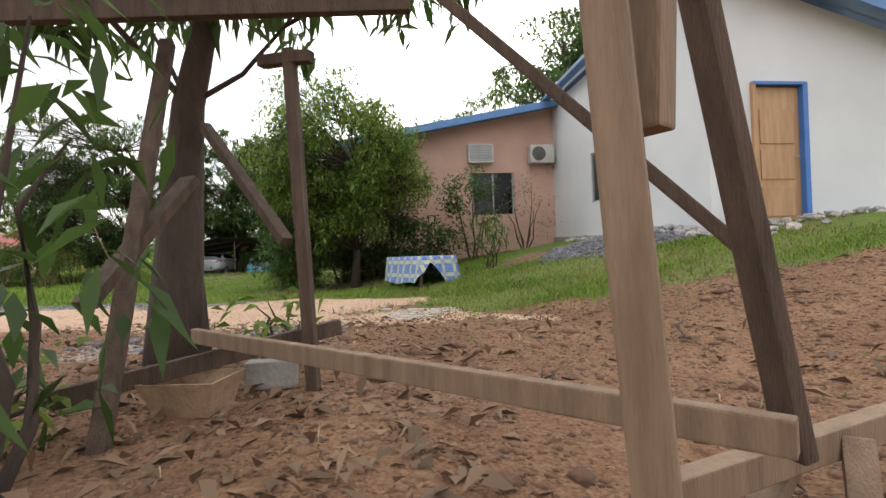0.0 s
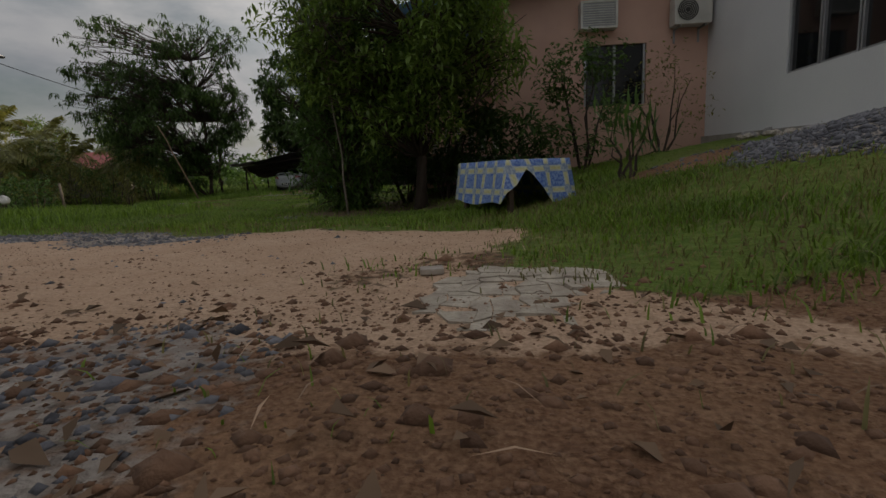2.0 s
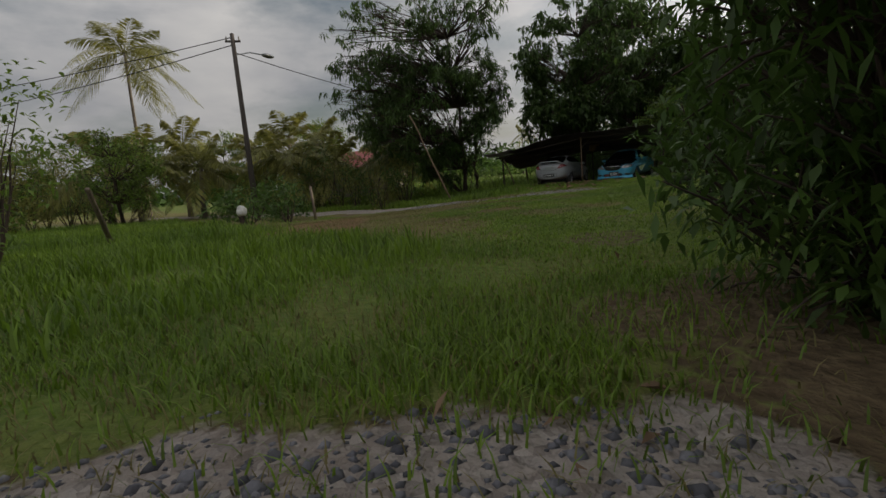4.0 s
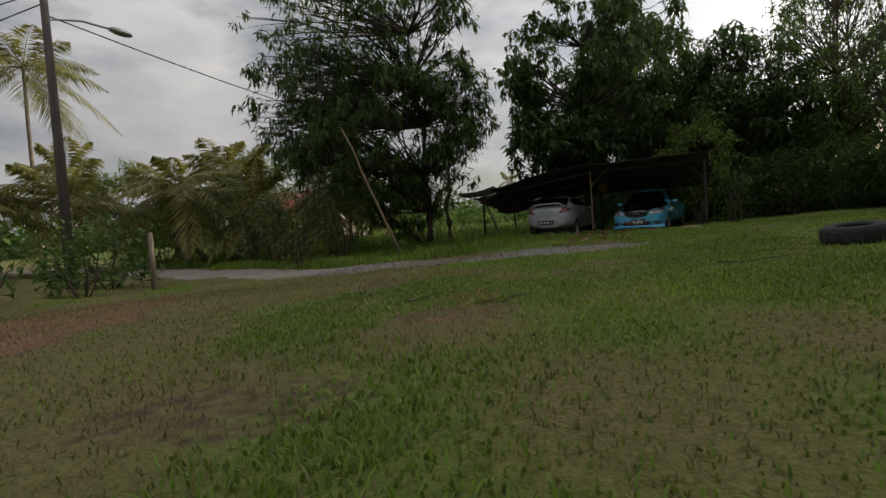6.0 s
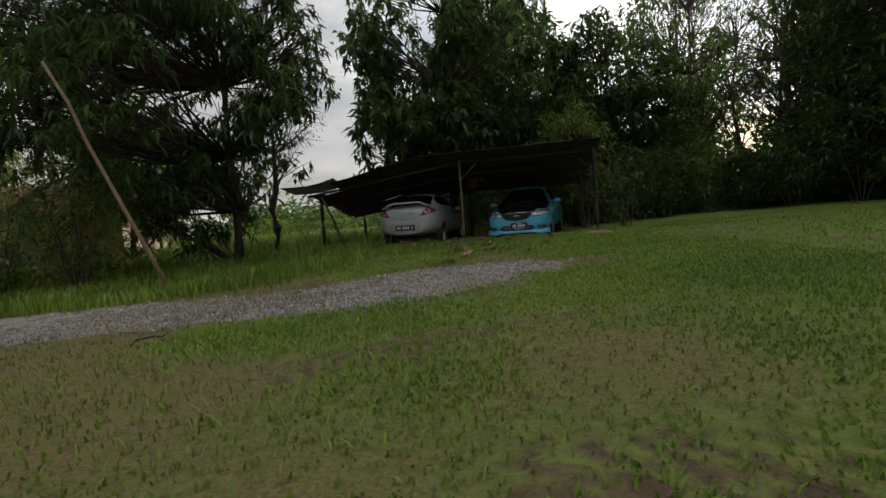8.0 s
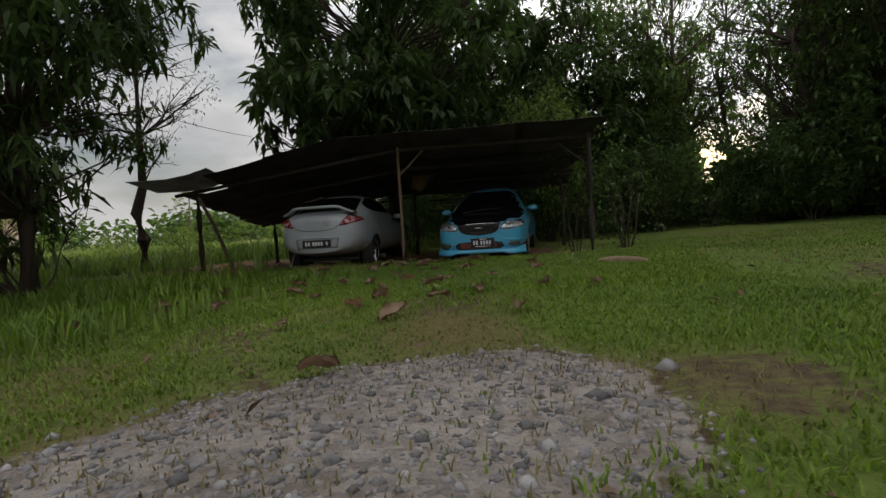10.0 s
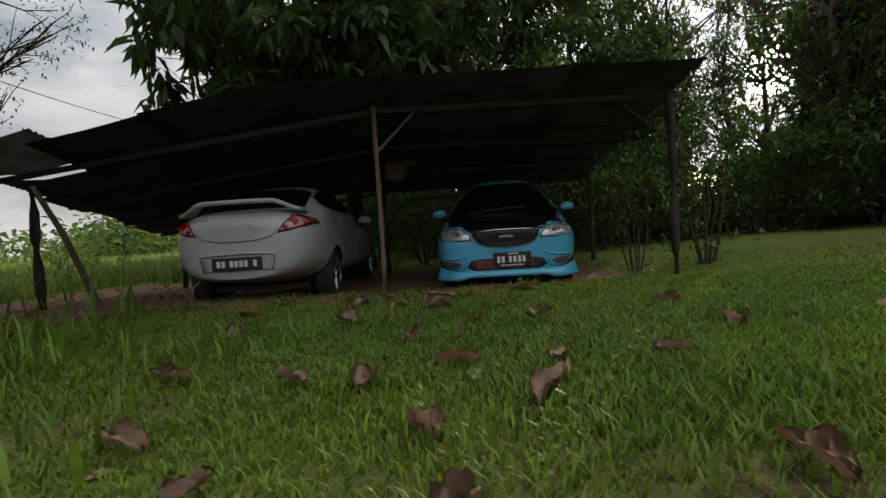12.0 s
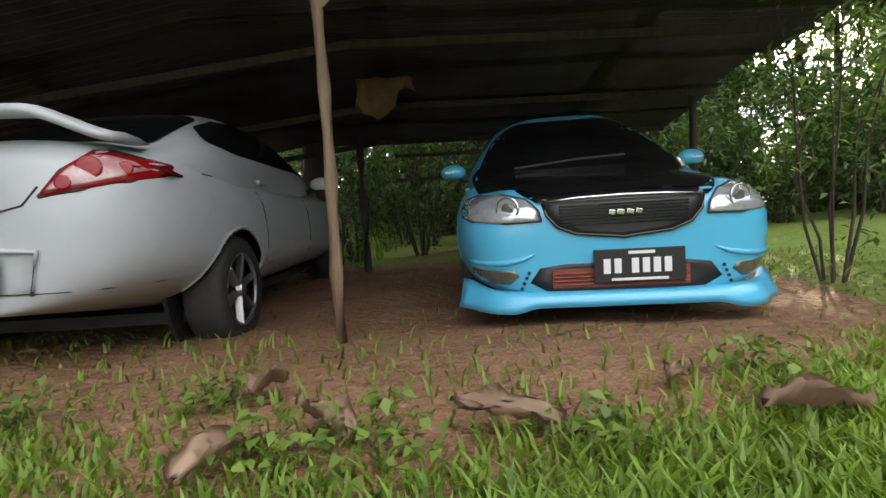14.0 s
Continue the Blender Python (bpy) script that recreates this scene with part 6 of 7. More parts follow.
edge = [(-6.6, 35.4), (-5.0, 34.9), (-3.6, 34.4), (-1.6, 33.6), (0.3, 32.4), (1.6, 30.6), (2.6, 28.6), (3.5, 26.5), (4.3, 24.4), (5.0, 22.2), (5.5, 20.0), (5.8, 17.8), (6.2, 15.8),
        (-10.0, 39.0), (-11.2, 40.2), (-5.6, 38.6), (-4.0, 37.2), (-0.6, 36.2), (2.6, 33.6), (4.8, 29.6), (6.4, 25.4), (7.2, 21.0)]
for k, (x, y) in enumerate(edge):
    bush("thicket", "tall dark thicket at the foot of the forest", x, y, 1.6, 1.4, rnd.uniform(2.6, 4.4), LEAF_DARK, 200 + k, (0.2, 0.07), 60, 90, stems=4)
# field shrubs take LEAF_LIGHT, so their sunlit look is in the colour
for k in range(12):
    bush("wild_shrub", "yellow-green wild shrub in the field, sunlight put into its colour", -30 + 1.0 * k + rnd.uniform(-0.4, 0.4), 33.5 + rnd.uniform(0, 5), 1.0, 0.9, rnd.uniform(0.8, 1.5), LEAF_LIGHT, 70 + k, (0.12, 0.05), 40, 34)
for k in range(16):
    bush("hedge_bush", "mixed hedge bush along the track", -19.6 - 0.9 * k, 22.4 - 0.16 * k + rnd.uniform(-0.4, 0.8), 1.1, 0.9, rnd.uniform(1.8, 3.2), LEAF_OLIVE if k % 3 == 1 else LEAF_MID, 90 + k, (0.14, 0.045), 46, 44)
for k in range(9):
    x, y = -17 - 1.6 * k, 8.5 + 0.6 * k + rnd.uniform(-1.5, 1.5)
    bush("wild_shrub", "olive wild shrub beyond the meadow", x - 6, y, 1.6, 1.4, rnd.uniform(2.6, 4.2), LEAF_OLIVE, 110 + k, (0.15, 0.05), 40, 70)

# forest trees: three kinds, planted again and again
kinds = []
for q, (h, cr, mat_, per, lf) in enumerate(((8.5, (2.6, 2.6, 3.2), LEAF_DARK, 50, (0.32, 0.12)), (10.5, (2.4, 2.4, 3.8), LEAF_DARK, 42, (0.26, 0.1)), (6.5, (2.0, 2.0, 2.6), LEAF_MID, 46, (0.26, 0.09)))):
    px, py = ((-12.2, 39.4), (-4.6, 36.6), (-2.4, 33.4))[q]
    cl = clumps_in((0, 0, h * 0.62), cr, 96, 0.5, 140 + q, 0.25) + clumps_in((0, 0, h * 0.25), (cr[0] * 0.7, cr[1] * 0.7, h * 0.2), 22, 0.45, 150 + q, 0.1)
    kinds.append(tree("forest_tree", "tall dark forest tree at the lawn edge", (px, py), [(0, 0, -0.1), (0.1, 0, h * 0.25), (-0.1, 0.1, h * 0.5), (0.1, 0, h * 0.75), (0, 0, h * 0.95)], 0.14, cl, lf, per, mat_, BARK, 160 + q, group="forest trees"))
spots = [(-2.8, 43.0), (-9.4, 48.0), (-14.6, 40.6), (-3.2, 39.2), (0.8, 35.0), (2.4, 31.2), (3.8, 27.6), (5.0, 23.8), (6.0, 20.0), (4.4, 34.6), (7.0, 29.0),
         (-11.3, 41.2), (-17.5, 41.0), (-1.2, 47.5), (-14.5, 49.0), (6.8, 16.5), (9.5, 22.0), (2.5, 42.0),
         (-16.2, 38.6), (-1.2, 36.4), (5.6, 26.2), (7.4, 18.6), (-19.5, 39.0), (8.5, 33.0)]
for k, (x, y) in enumerate(spots):
    copy_thing(kinds[k % 3], pose(x, y, gz(x, y), 0, 0, 77 * k) @ Matrix.Diagonal((*[rnd.uniform(0.85, 1.25)] * 2, rnd.uniform(1.0, 1.45), 1)))
cl = clumps_in((0, 0, 5.8), (2.3, 2.3, 3.4), 62, 0.42, 171, 0.3) + clumps_in((0, 0, 2.6), (1.4, 1.4, 1.0), 14, 0.4, 172, 0.2)
sparse = tree("sparse_tree", "sparse small-leaved tree at the forest edge with sky between its boughs", (-7.4, 41.4), [(0, 0, -0.1), (0.15, 0, 2.2), (-0.1, 0.1, 4.4), (0.15, 0, 6.6), (0.1, 0, 8.6)], 0.11, cl, (0.17, 0.075), 30, LEAF_MID, BARK, 173, group="sparse trees")
for x, y, s, a in ((-5.3, 44.0, 1.1, 80), (-8.6, 45.0, 1.2, 200), (-5.0, 40.0, 0.85, 140), (-6.2, 37.4, 1.1, 20), (-8.9, 41.8, 1.3, 100), (-3.0, 35.6, 1.15, 230), (3.4, 25.4, 1.0, 30), (1.0, 30.2, 1.05, 260), (4.6, 20.6, 1.0, 310)):
    copy_thing(sparse, pose(x, y, gz(x, y), 0, 0, a) @ Matrix.Diagonal((s, s, s, 1)))
# field trees: backlight is put into the leaf colour by using LEAF_LIGHT
cl = clumps_in((0, 0, 3.6), (1.9, 1.9, 2.2), 80, 0.48, 181, 0.2) + clumps_in((0, 0, 1.4), (1.4, 1.4, 1.0), 20, 0.42, 182, 0.1)
light_tree = tree("field_tree", "tree beyond the track, leaves lightened to look backlit", (-26.0, 27.5), [(0, 0, -0.1), (0.1, 0, 1.4), (-0.1, 0.1, 2.8), (0.1, 0, 4.2), (0, 0, 5.4)], 0.1, cl, (0.2, 0.075), 44, LEAF_LIGHT, BARK, 183, group="field trees")
for x, y, s, a in ((-13.0, 35.2, 0.75, 40), (-31.5, 26.0, 0.9, 150)):
    copy_thing(light_tree, pose(x, y, gz(x, y), 0, 0, a) @ Matrix.Diagonal((s, s, s, 1)))
for k, (x, y) in enumerate(((-29.0, 30.5), (-34.0, 20.5), (-38.0, 24.5), (-33.0, 31.0), (-24.0, 12.5), (-30.0, 10.0))):
    copy_thing(light_tree, pose(x, y, gz(x, y), 0, 0, 50 * k) @ Matrix.Diagonal((0.85, 0.85, rnd.uniform(0.6, 0.85), 1)))

# the depths of the forest behind its edge, closed down to the ground
FOREST_EDGE = [(-23, 40), (-15, 39.5), (-9, 38.5), (-5, 36.8), (-0.5, 34.8), (3, 30.5), (5.2, 24.5), (6.6, 16.0)]
rng = np.random.default_rng(31)


def along_edge(n, near, deep, high, power):
    """Points behind the forest's edge, from the ground to its height, with a thin place where the sun stands."""
    k = rng.uniform(0, len(FOREST_EDGE) - 1.001, n)
    i = k.astype(int)
    e = np.array(FOREST_EDGE, float)
    a, b = e[i], e[i + 1]
    d = b - a
    out = np.stack([-d[:, 1], d[:, 0]], 1) / np.linalg.norm(d, axis=1)[:, None]
    xy = a + d * (k - i)[:, None] + out * rng.uniform(near, deep, n)[:, None]
    top = high * (0.75 + 0.25 * np.sin(0.9 * xy[:, 0] + 0.5 * xy[:, 1]) + 0.15 * np.sin(2.3 * xy[:, 0]))
    z = top * rng.uniform(0, 1, n) ** power
    thin = (seg_dist(xy[:, 0], xy[:, 1], (-13.3, 25.8), (-13.3 + 30 * SUN_DIR[0], 25.8 + 30 * SUN_DIR[1])) < 1.6) & (z > 2.2)
    p = np.stack([xy[:, 0], xy[:, 1], ground_height(xy[:, 0], xy[:, 1]) + z], 1)
    return p[~(thin & (rng.uniform(0, 1, n) < 0.9))]


v, f = leaf_arrays(along_edge(36000, 1.5, 10, 4.6, 0.9), 0.5, 0.26, rng, 0.4)
tagged(new("forest_depths", raw_mesh("forest_depths", v, f, LEAF_DARK)), "dark leafy depths of the forest behind its edge", "forest", kind="stuff")
v, f = leaf_arrays(along_edge(42000, -1.4, 1.6, 1.7, 1.3), 0.17, 0.07, rng, 0.1)
tagged(new("forest_undergrowth", raw_mesh("forest_undergrowth", v, f, LEAF_DARK)), "low dark undergrowth along the foot of the forest", "undergrowth", kind="stuff")

# far tree line all round
rng = np.random.default_rng(9)
pts = []
for k in range(420):
    a = rng.uniform(0, 2 * np.pi)
    d = rng.uniform(95, 150)
    c = np.array([-8 + d * np.cos(a), 15 + d * np.sin(a), 0])
    h = rng.uniform(3.0, 6.5)
    p = rng.normal(0, 1, (130, 3)) * np.array([3.2, 3.2, h * 0.36]) + c + np.array([0, 0, h * 0.42])
    pts.append(p)
pts = np.concatenate(pts)
pts[:, 2] = np.abs(pts[:, 2])
v, f = leaf_arrays(pts, 1.5, 0.9, rng, 0.2)
tagged(new("far_woods", raw_mesh("far_woods", v, f, LEAF_MID)), "far hazy line of trees round the fields", "woods", kind="stuff")

# ---- small things on the ground ----
stick = thing("propping_stick", "long pale stick leaning against the mango tree", "stick", pose(-16.65, 22.17, gz(-16.65, 22.17)))
part("stick", tube(bmesh.new(), wobble((0, 0, -0.05), (-1.2, -0.75, 3.5), 6, 0.03, random.Random(2)), [0.035 - 0.002 * i for i in range(7)], 7), TIMBER_PALE, stick, "", True)
for x, y, e, r, lb in ((-13.55, 9.97, (1.2, -0.45, 1.05), 0.045, "leaning pale fence post in the meadow"), (-17.7, 16.6, (-0.25, 0.1, 1.1), 0.05, "weathered stump post on the verge"), (-13.2, 19.9, (0.05, 0.02, 0.01), 0.0, "")):
    if r:
        solo("fence_post", tube(bmesh.new(), [(0, 0, -0.1), (e[0] / 2, e[1] / 2, e[2] / 2), e], [r, r * 0.95, r * 0.85], 8), POST_WOOD, lb, "post", m=pose(x, y, gz(x, y)), smooth=True)
bundle = thing("white_bundle", "white plastic bag hung on a short stump", "bag", pose(-15.3, 13.1, gz(-15.3, 13.1)))
part("stump", tube(bmesh.new(), [(0, 0, -0.1), (0, 0, 0.42)], [0.07, 0.06], 8), BARK, bundle)
bm = bmesh.new()
bmesh.ops.create_icosphere(bm, subdivisions=3, radius=0.11)
for vv in bm.verts:
    vv.co *= 1 + 0.6 * noise.noise(vv.co * 9)
    vv.co.z *= 1.2
part("bag", bm, PLASTIC_WHITE, bundle, "crumpled white bag", True, pose(0.02, 0, 0.45))

tyre = thing("old_tyre", "old black car tyre lying on the lawn", "tyre", pose(-7.55, 20.75, gz(-7.55, 20.75) + 0.1, 4, -3, 0))
bm = bmesh.new()
prof = [(0.17, -0.07), (0.19, -0.1), (0.27, -0.105), (0.31, -0.08), (0.32, 0.0), (0.31, 0.08), (0.27, 0.105), (0.19, 0.1), (0.17, 0.07), (0.25, 0.07), (0.285, 0.0), (0.25, -0.07)]
rr = [[bm.verts.new((pr * math.cos(a), pr * math.sin(a), pz)) for pr, pz in prof] for a in (2 * math.pi * k / 36 for k in range(36))]
for a, b in zip(rr, rr[1:] + rr[:1]):
    for k in range(len(prof)):
        bm.faces.new((a[k], a[(k + 1) % len(prof)], b[(k + 1) % len(prof)], b[k]))
bmesh.ops.recalc_face_normals(bm, faces=bm.faces[:])
part("tyre", bm, RUBBER, tyre, "", True)
for k in range(18):
    a = 2 * math.pi * k / 18
    part("tread_block", boxed((0.02, 0.06, 0.12), pose(0.318 * math.cos(a), 0.318 * math.sin(a), 0, 0, 0, math.degrees(a)), 0.004), RUBBER, tyre)

bucket = thing("yellow_tub", "small yellow plastic tub at the house door", "tub", pose(4.68, 6.95, gz(4.68, 6.95) + 0.22))
bm = bmesh.new()
tube(bm, [(0, 0, 0), (0, 0, 0.12)], [0.12, 0.16], 20, False)
bm.faces.new([e for e in bm.verts][:20][::-1])
bmesh.ops.solidify(bm, geom=bm.faces[:], thickness=0.006)
part("tub", bm, PLASTIC_YELLOW, bucket, "", True)

# cracked concrete slab
SLAB = material("pale_dusty_concrete", (0.5, 0.44, 0.36), (0.3, 0.25, 0.2), rough=0.95, scale=9, fine=60, bump=0.6)
SX, SY = 0.2, 4.22
slab = thing("concrete_slab", "cracked grey concrete slab level with the sand", "slab", pose(SX, SY, 0.0, 0, 0, 8))
srnd = random.Random(21)
cells = {(i, j): Vector((0.088 * i + srnd.uniform(-0.034, 0.034), 0.08 * j + srnd.uniform(-0.034, 0.034), 0)) for i in range(9) for j in range(12)}
for i in range(8):
    for j in range(11):
        if (i, j) in ((0, 0), (0, 1), (1, 0), (7, 0), (0, 10), (7, 10), (6, 10), (7, 9), (0, 9), (1, 10)):
            continue
        cs = [cells[(i, j)], cells[(i + 1, j)], cells[(i + 1, j + 1)], cells[(i, j + 1)]]
        c = sum(cs, Vector()) / 4
        bm = bmesh.new()
        h = srnd.uniform(-0.003, 0.007) + gz(SX + c.x, SY + c.y)
        top = [bm.verts.new(((p.x - c.x) * 0.95 + c.x, (p.y - c.y) * 0.95 + c.y, h)) for p in cs]
        low = [bm.verts.new((p.x, p.y, h - 0.07)) for p in cs]
        bm.faces.new(top)
        for k in range(4):
            bm.faces.new((low[k], low[(k + 1) % 4], top[(k + 1) % 4], top[k]))
        bmesh.ops.recalc_face_normals(bm, faces=bm.faces[:])
        part("slab_piece", bm, SLAB, slab)
solo("brick", boxed((0.11, 0.07, 0.03), None, 0.008), STONE_PALE, "pale worn brick lying on the sand", "brick", m=pose(0.035, 5.03, gz(0.03, 5.1) + 0.012, 3, 0, 20))


def stone_mesh(name, seed, mat_):
    bm = bmesh.new()
    bmesh.ops.create_icosphere(bm, subdivisions=1, radius=0.5)
    for vv in bm.verts:
        vv.co *= 1 + 0.5 * noise.noise(vv.co * 2.3 + Vector((seed * 5.0, 0, 0)))
        vv.co.z *= 0.6
    return mesh_of(bm, name, mat_)


rubble = thing("rubble_bank", "bank of broken pale stone along the house footing", "rubble", Matrix())
stones = [stone_mesh("stone", k, STONE_PALE if k % 2 else STONE) for k in range(5)]
srnd = random.Random(5)
for k in range(260):
    if k < 110:
        p = CORNER + V * srnd.uniform(-0.3, 4.2) - U * (0.1 + abs(srnd.gauss(0, 0.3)))
    else:
        p = CORNER + U * srnd.uniform(-0.5, 4.2) - V * (0.1 + abs(srnd.gauss(0, 0.45)))
    ob = new("stone", stones[k % 5])
    s = srnd.uniform(0.07, 0.22)
    ob.parent, ob.matrix_basis = rubble, pose(p.x, p.y, gz(p.x, p.y) + s * 0.15, srnd.uniform(-30, 30), srnd.uniform(-30, 30), srnd.uniform(0, 360)) @ Matrix.Diagonal((s, s * srnd.uniform(0.6, 1), s, 1))


def pebbles(points, size, rng, flat=0.6):
    """Many angular stones in one mesh: jittered octahedra."""
    n = len(points)
    base = np.array([(1, 0, 0), (0, 1, 0), (-1, 0, 0), (0, -1, 0), (0, 0, 1), (0, 0, -1)], float) * np.array([1, 1, flat])
    tri = np.array([(0, 1, 4), (1, 2, 4), (2, 3, 4), (3, 0, 4), (1, 0, 5), (2, 1, 5), (3, 2, 5), (0, 3, 5)])
    a = rng.uniform(0, 6.28, n)
    rot = np.stack([np.stack([np.cos(a), -np.sin(a), 0 * a], -1), np.stack([np.sin(a), np.cos(a), 0 * a], -1), np.stack([0 * a, 0 * a, 1 + 0 * a], -1)], 1)
    v = base[None] * (1 + rng.uniform(-0.35, 0.35, (n, 6, 3)))
    v = np.einsum("nij,nkj->nki", rot, v) * (size * rng.lognormal(0, 0.45, n))[:, None, None] + points[:, None]
    return v.reshape(-1, 3), (tri[None] + 6 * np.arange(n)[:, None, None]).reshape(-1, 3)


def scatter(n, x0, x1, y0, y1, rng, weight):
    """Points on the ground, kept where weight (a number for each zone) is high."""
    x, y = rng.uniform(x0, x1, n), rng.uniform(y0, y1, n)
    z = zones(x, y)
    keep = rng.uniform(0, 1, n) < sum(w * q for w, q in zip(weight, z))
    x, y = x[keep], y[keep]
    return np.stack([x, y, ground_height(x, y) + bumps(x, y)], 1)


rng = np.random.default_rng(3)
v, f = pebbles(scatter(36000, -7, 0, 3, 9.2, rng, (0.0, 0.006, 0.7, 0, 0)), 0.013, rng)
tagged(new("gravel", raw_mesh("gravel", v, f, STONE_DARK)), "dark grey crushed stone lying along the sand", "gravel", kind="stuff")
p = scatter(34000, -16, -10, 18.4, 24, rng, (0, 0, 0.7, 0, 0))
v, f = pebbles(p, 0.012, rng)
tagged(new("gravel", raw_mesh("gravel", v, f, STONE)), "loose grey crushed stone lying in drifts on the ground", "gravel", kind="stuff")
v, f = pebbles(scatter(26000, 1.4, 4.6, 6.0, 9.2, rng, (0, 0, 1.0, 0.06, 0)), 0.016, rng)
tagged(new("gravel_heap", raw_mesh("gravel_heap", v, f, STONE_DARK)), "heap of dark crushed stone against the white wall", "gravel", kind="stuff")
p = np.concatenate([scatter(70000, -3, 5, 0, 5.4, rng, (0.04, 0.02, 0.15, 0.5, 0)), scatter(6000, -19, -11, 28, 33, rng, (0, 0, 0, 0.25, 0))])
v, f = pebbles(p, 0.009, rng)
tagged(new("earth_clods", raw_mesh("earth_clods", v, f, CLOD)), "loose clods and grit on the red earth", "earth", kind="stuff")
p = scatter(1500, -3, 5, 0.5, 4.2, rng, (0.03, 0.0, 0.1, 0.4, 0))
v, f = pebbles(p, 0.028, rng, 0.45)
tagged(new("broken_stones", raw_mesh("broken_stones", v, f, CLOD)), "flat broken stones scattered on the red earth", "stones", kind="stuff")
p = np.concatenate([scatter(2600, -3, 5, 0, 4.8, rng, (0.15, 0.02, 0.3, 0.5, 0)), scatter(1100, -1.2, 1.2, 0.6, 2.9, rng, (0.6, 0.2, 0.6, 0.9, 0)), scatter(2500, -5, 1, 8.5, 13, rng, (0.1, 0, 0.1, 0.3, 0)), scatter(900, -17, -9, 22, 28, rng, (0.25, 0, 0.2, 0.3, 0)), scatter(2500, -21, -16, 26, 33, rng, (0.5, 0, 0.3, 0.4, 0))])
p[:, 2] += 0.008
v, f = leaf_arrays(p, 0.085, 0.034, rng, 0.0, 0.6)
tagged(new("leaf_litter", raw_mesh("leaf_litter", v, f, LITTER)), "scattered small dry brown leaves on the ground", "leaf litter", kind="stuff")


p = np.concatenate([scatter(20000, -4, 1.2, 3.6, 7.6, rng, (0.1, 0.3, 0.1, 0.1, 0)), scatter(1500, -0.9, 0.5, 4.4, 5.8, rng, (0, 0.1, 0, 0.9, 0))])
v, f = pebbles(p, 0.0042, rng)
tagged(new("sand_grit", raw_mesh("sand_grit", v, f, CLOD)), "fine dark grit and crumbs on the sand", "grit", kind="stuff")
p = scatter(3000, -4, 5, 0.4, 8.0, rng, (0.25, 0.06, 0.2, 0.3, 0))
p[:, 2] += 0.004
v, f = leaf_arrays(p, 0.12, 0.006, rng, 0.0)
tagged(new("straw_litter", raw_mesh("straw_litter", v, f, LEAF_DRY)), "thin dry straws and stalks on the ground", "straw", kind="stuff")


# large curled dry leaves
def curled_leaf(seed, ln, wd):
    rnd = random.Random(seed)
    bm = bmesh.new()
    rows = []
    curl, roll = rnd.uniform(0.5, 1.2), rnd.uniform(0.25, 0.8)
    for i in range(11):
        t = i / 10
        w = wd * math.sin(math.pi * (0.06 + 0.92 * t)) ** 0.8 * (1 + 0.22 * math.sin(17 * t + seed) * rnd.uniform(0.2, 1)) + 0.004
        row = []
        for j in range(7):
            s = (j - 3) / 3
            row.append(bm.verts.new((s * w * math.cos(roll * abs(s)), (t - 0.5) * ln, abs(s) * w * math.sin(roll * abs(s)) + 0.05 * math.sin(curl * 3 * t) * ln * 1.5 - 0.012 * (abs(s) < 0.1) + 0.014 * math.sin(9 * t + 5 * s + seed) + 0.006 * math.sin(23 * t - 6 * s))))
        rows.append(row)
    for r, s in zip(rows, rows[1:]):
        for k in range(6):
            bm.faces.new((r[k], r[k + 1], s[k + 1], s[k]))
    bmesh.ops.solidify(bm, geom=bm.faces[:], thickness=0.002)
    return mesh_of(bm, "dry_leaf", LEAF_DRY, True)


leaf_kinds = [curled_leaf(k, ln, wd) for k, (ln, wd) in enumerate(((0.28, 0.065), (0.22, 0.07), (0.18, 0.06), (0.32, 0.055), (0.2, 0.05), (0.25, 0.075)))]
LEAF_SPOTS = [(-13.24, 26.01), (-13.87, 25.68), (-13.55, 25.7), (-14.55, 25.79), (-12.79, 26.18), (-12.94, 27.16), (-13.73, 27.6), (-12.09, 27.43), (-13.59, 26.49), (-12.81, 25.72), (-15.26, 27.39),
              (-13.68, 27.47), (-12.89, 27.3), (-14.22, 27.01), (-14.01, 27.51), (-13.82, 28.15), (-13.35, 28.44), (-14.29, 28.07), (-14.47, 27.87), (-14.35, 24.36), (-13.01, 24.89), (-12.43, 24.86),
              (-13.18, 23.75), (-12.21, 22.77), (-14.95, 23.51), (-11.17, 25.16), (-11.64, 24.32), (-15.03, 24.39), (-11.6, 25.33), (-12.19, 25.22), (-13.06, 24.49), (-14.37, 24.36), (-15.1, 25.2), (-14.1, 25.1), (-12.3, 26.2), (-11.9, 26.7), (-13.3, 27.0), (-14.8, 26.6), (-13.2, 25.3), (-12.5, 24.1), (-13.7, 24.9), (-14.6, 28.3), (-13.1, 28.2)]
lrnd = random.Random(8)
for k, (x, y) in enumerate(LEAF_SPOTS):
    s = lrnd.uniform(0.7, 1.15)
    ob = new("dry_leaf", leaf_kinds[k % 6])
    ob.matrix_basis = pose(x, y, gz(x, y) + 0.045, lrnd.uniform(-10, 10), lrnd.uniform(-20, 20), lrnd.uniform(0, 360)) @ Matrix.Diagonal((s, s, s, 1))
    tagged(ob, "large curled dry brown leaf lying on the grass", "dry leaf", "dry leaves on the lawn")
husk = bmesh.new()
for i in range(9):
    t = i / 8
    row = [husk.verts.new((0.055 * (1 - 0.6 * abs(2 * t - 1) ** 2) * math.cos(a), (t - 0.5) * 0.55, 0.05 + 0.05 * (1 - 0.6 * abs(2 * t - 1) ** 2) * math.sin(a))) for a in (math.radians(-30 + 240 * j / 8) for j in range(9))]
    if i:
        for k in range(8):
            husk.faces.new((last[k], last[k + 1], row[k + 1], row[k]))
    last = row
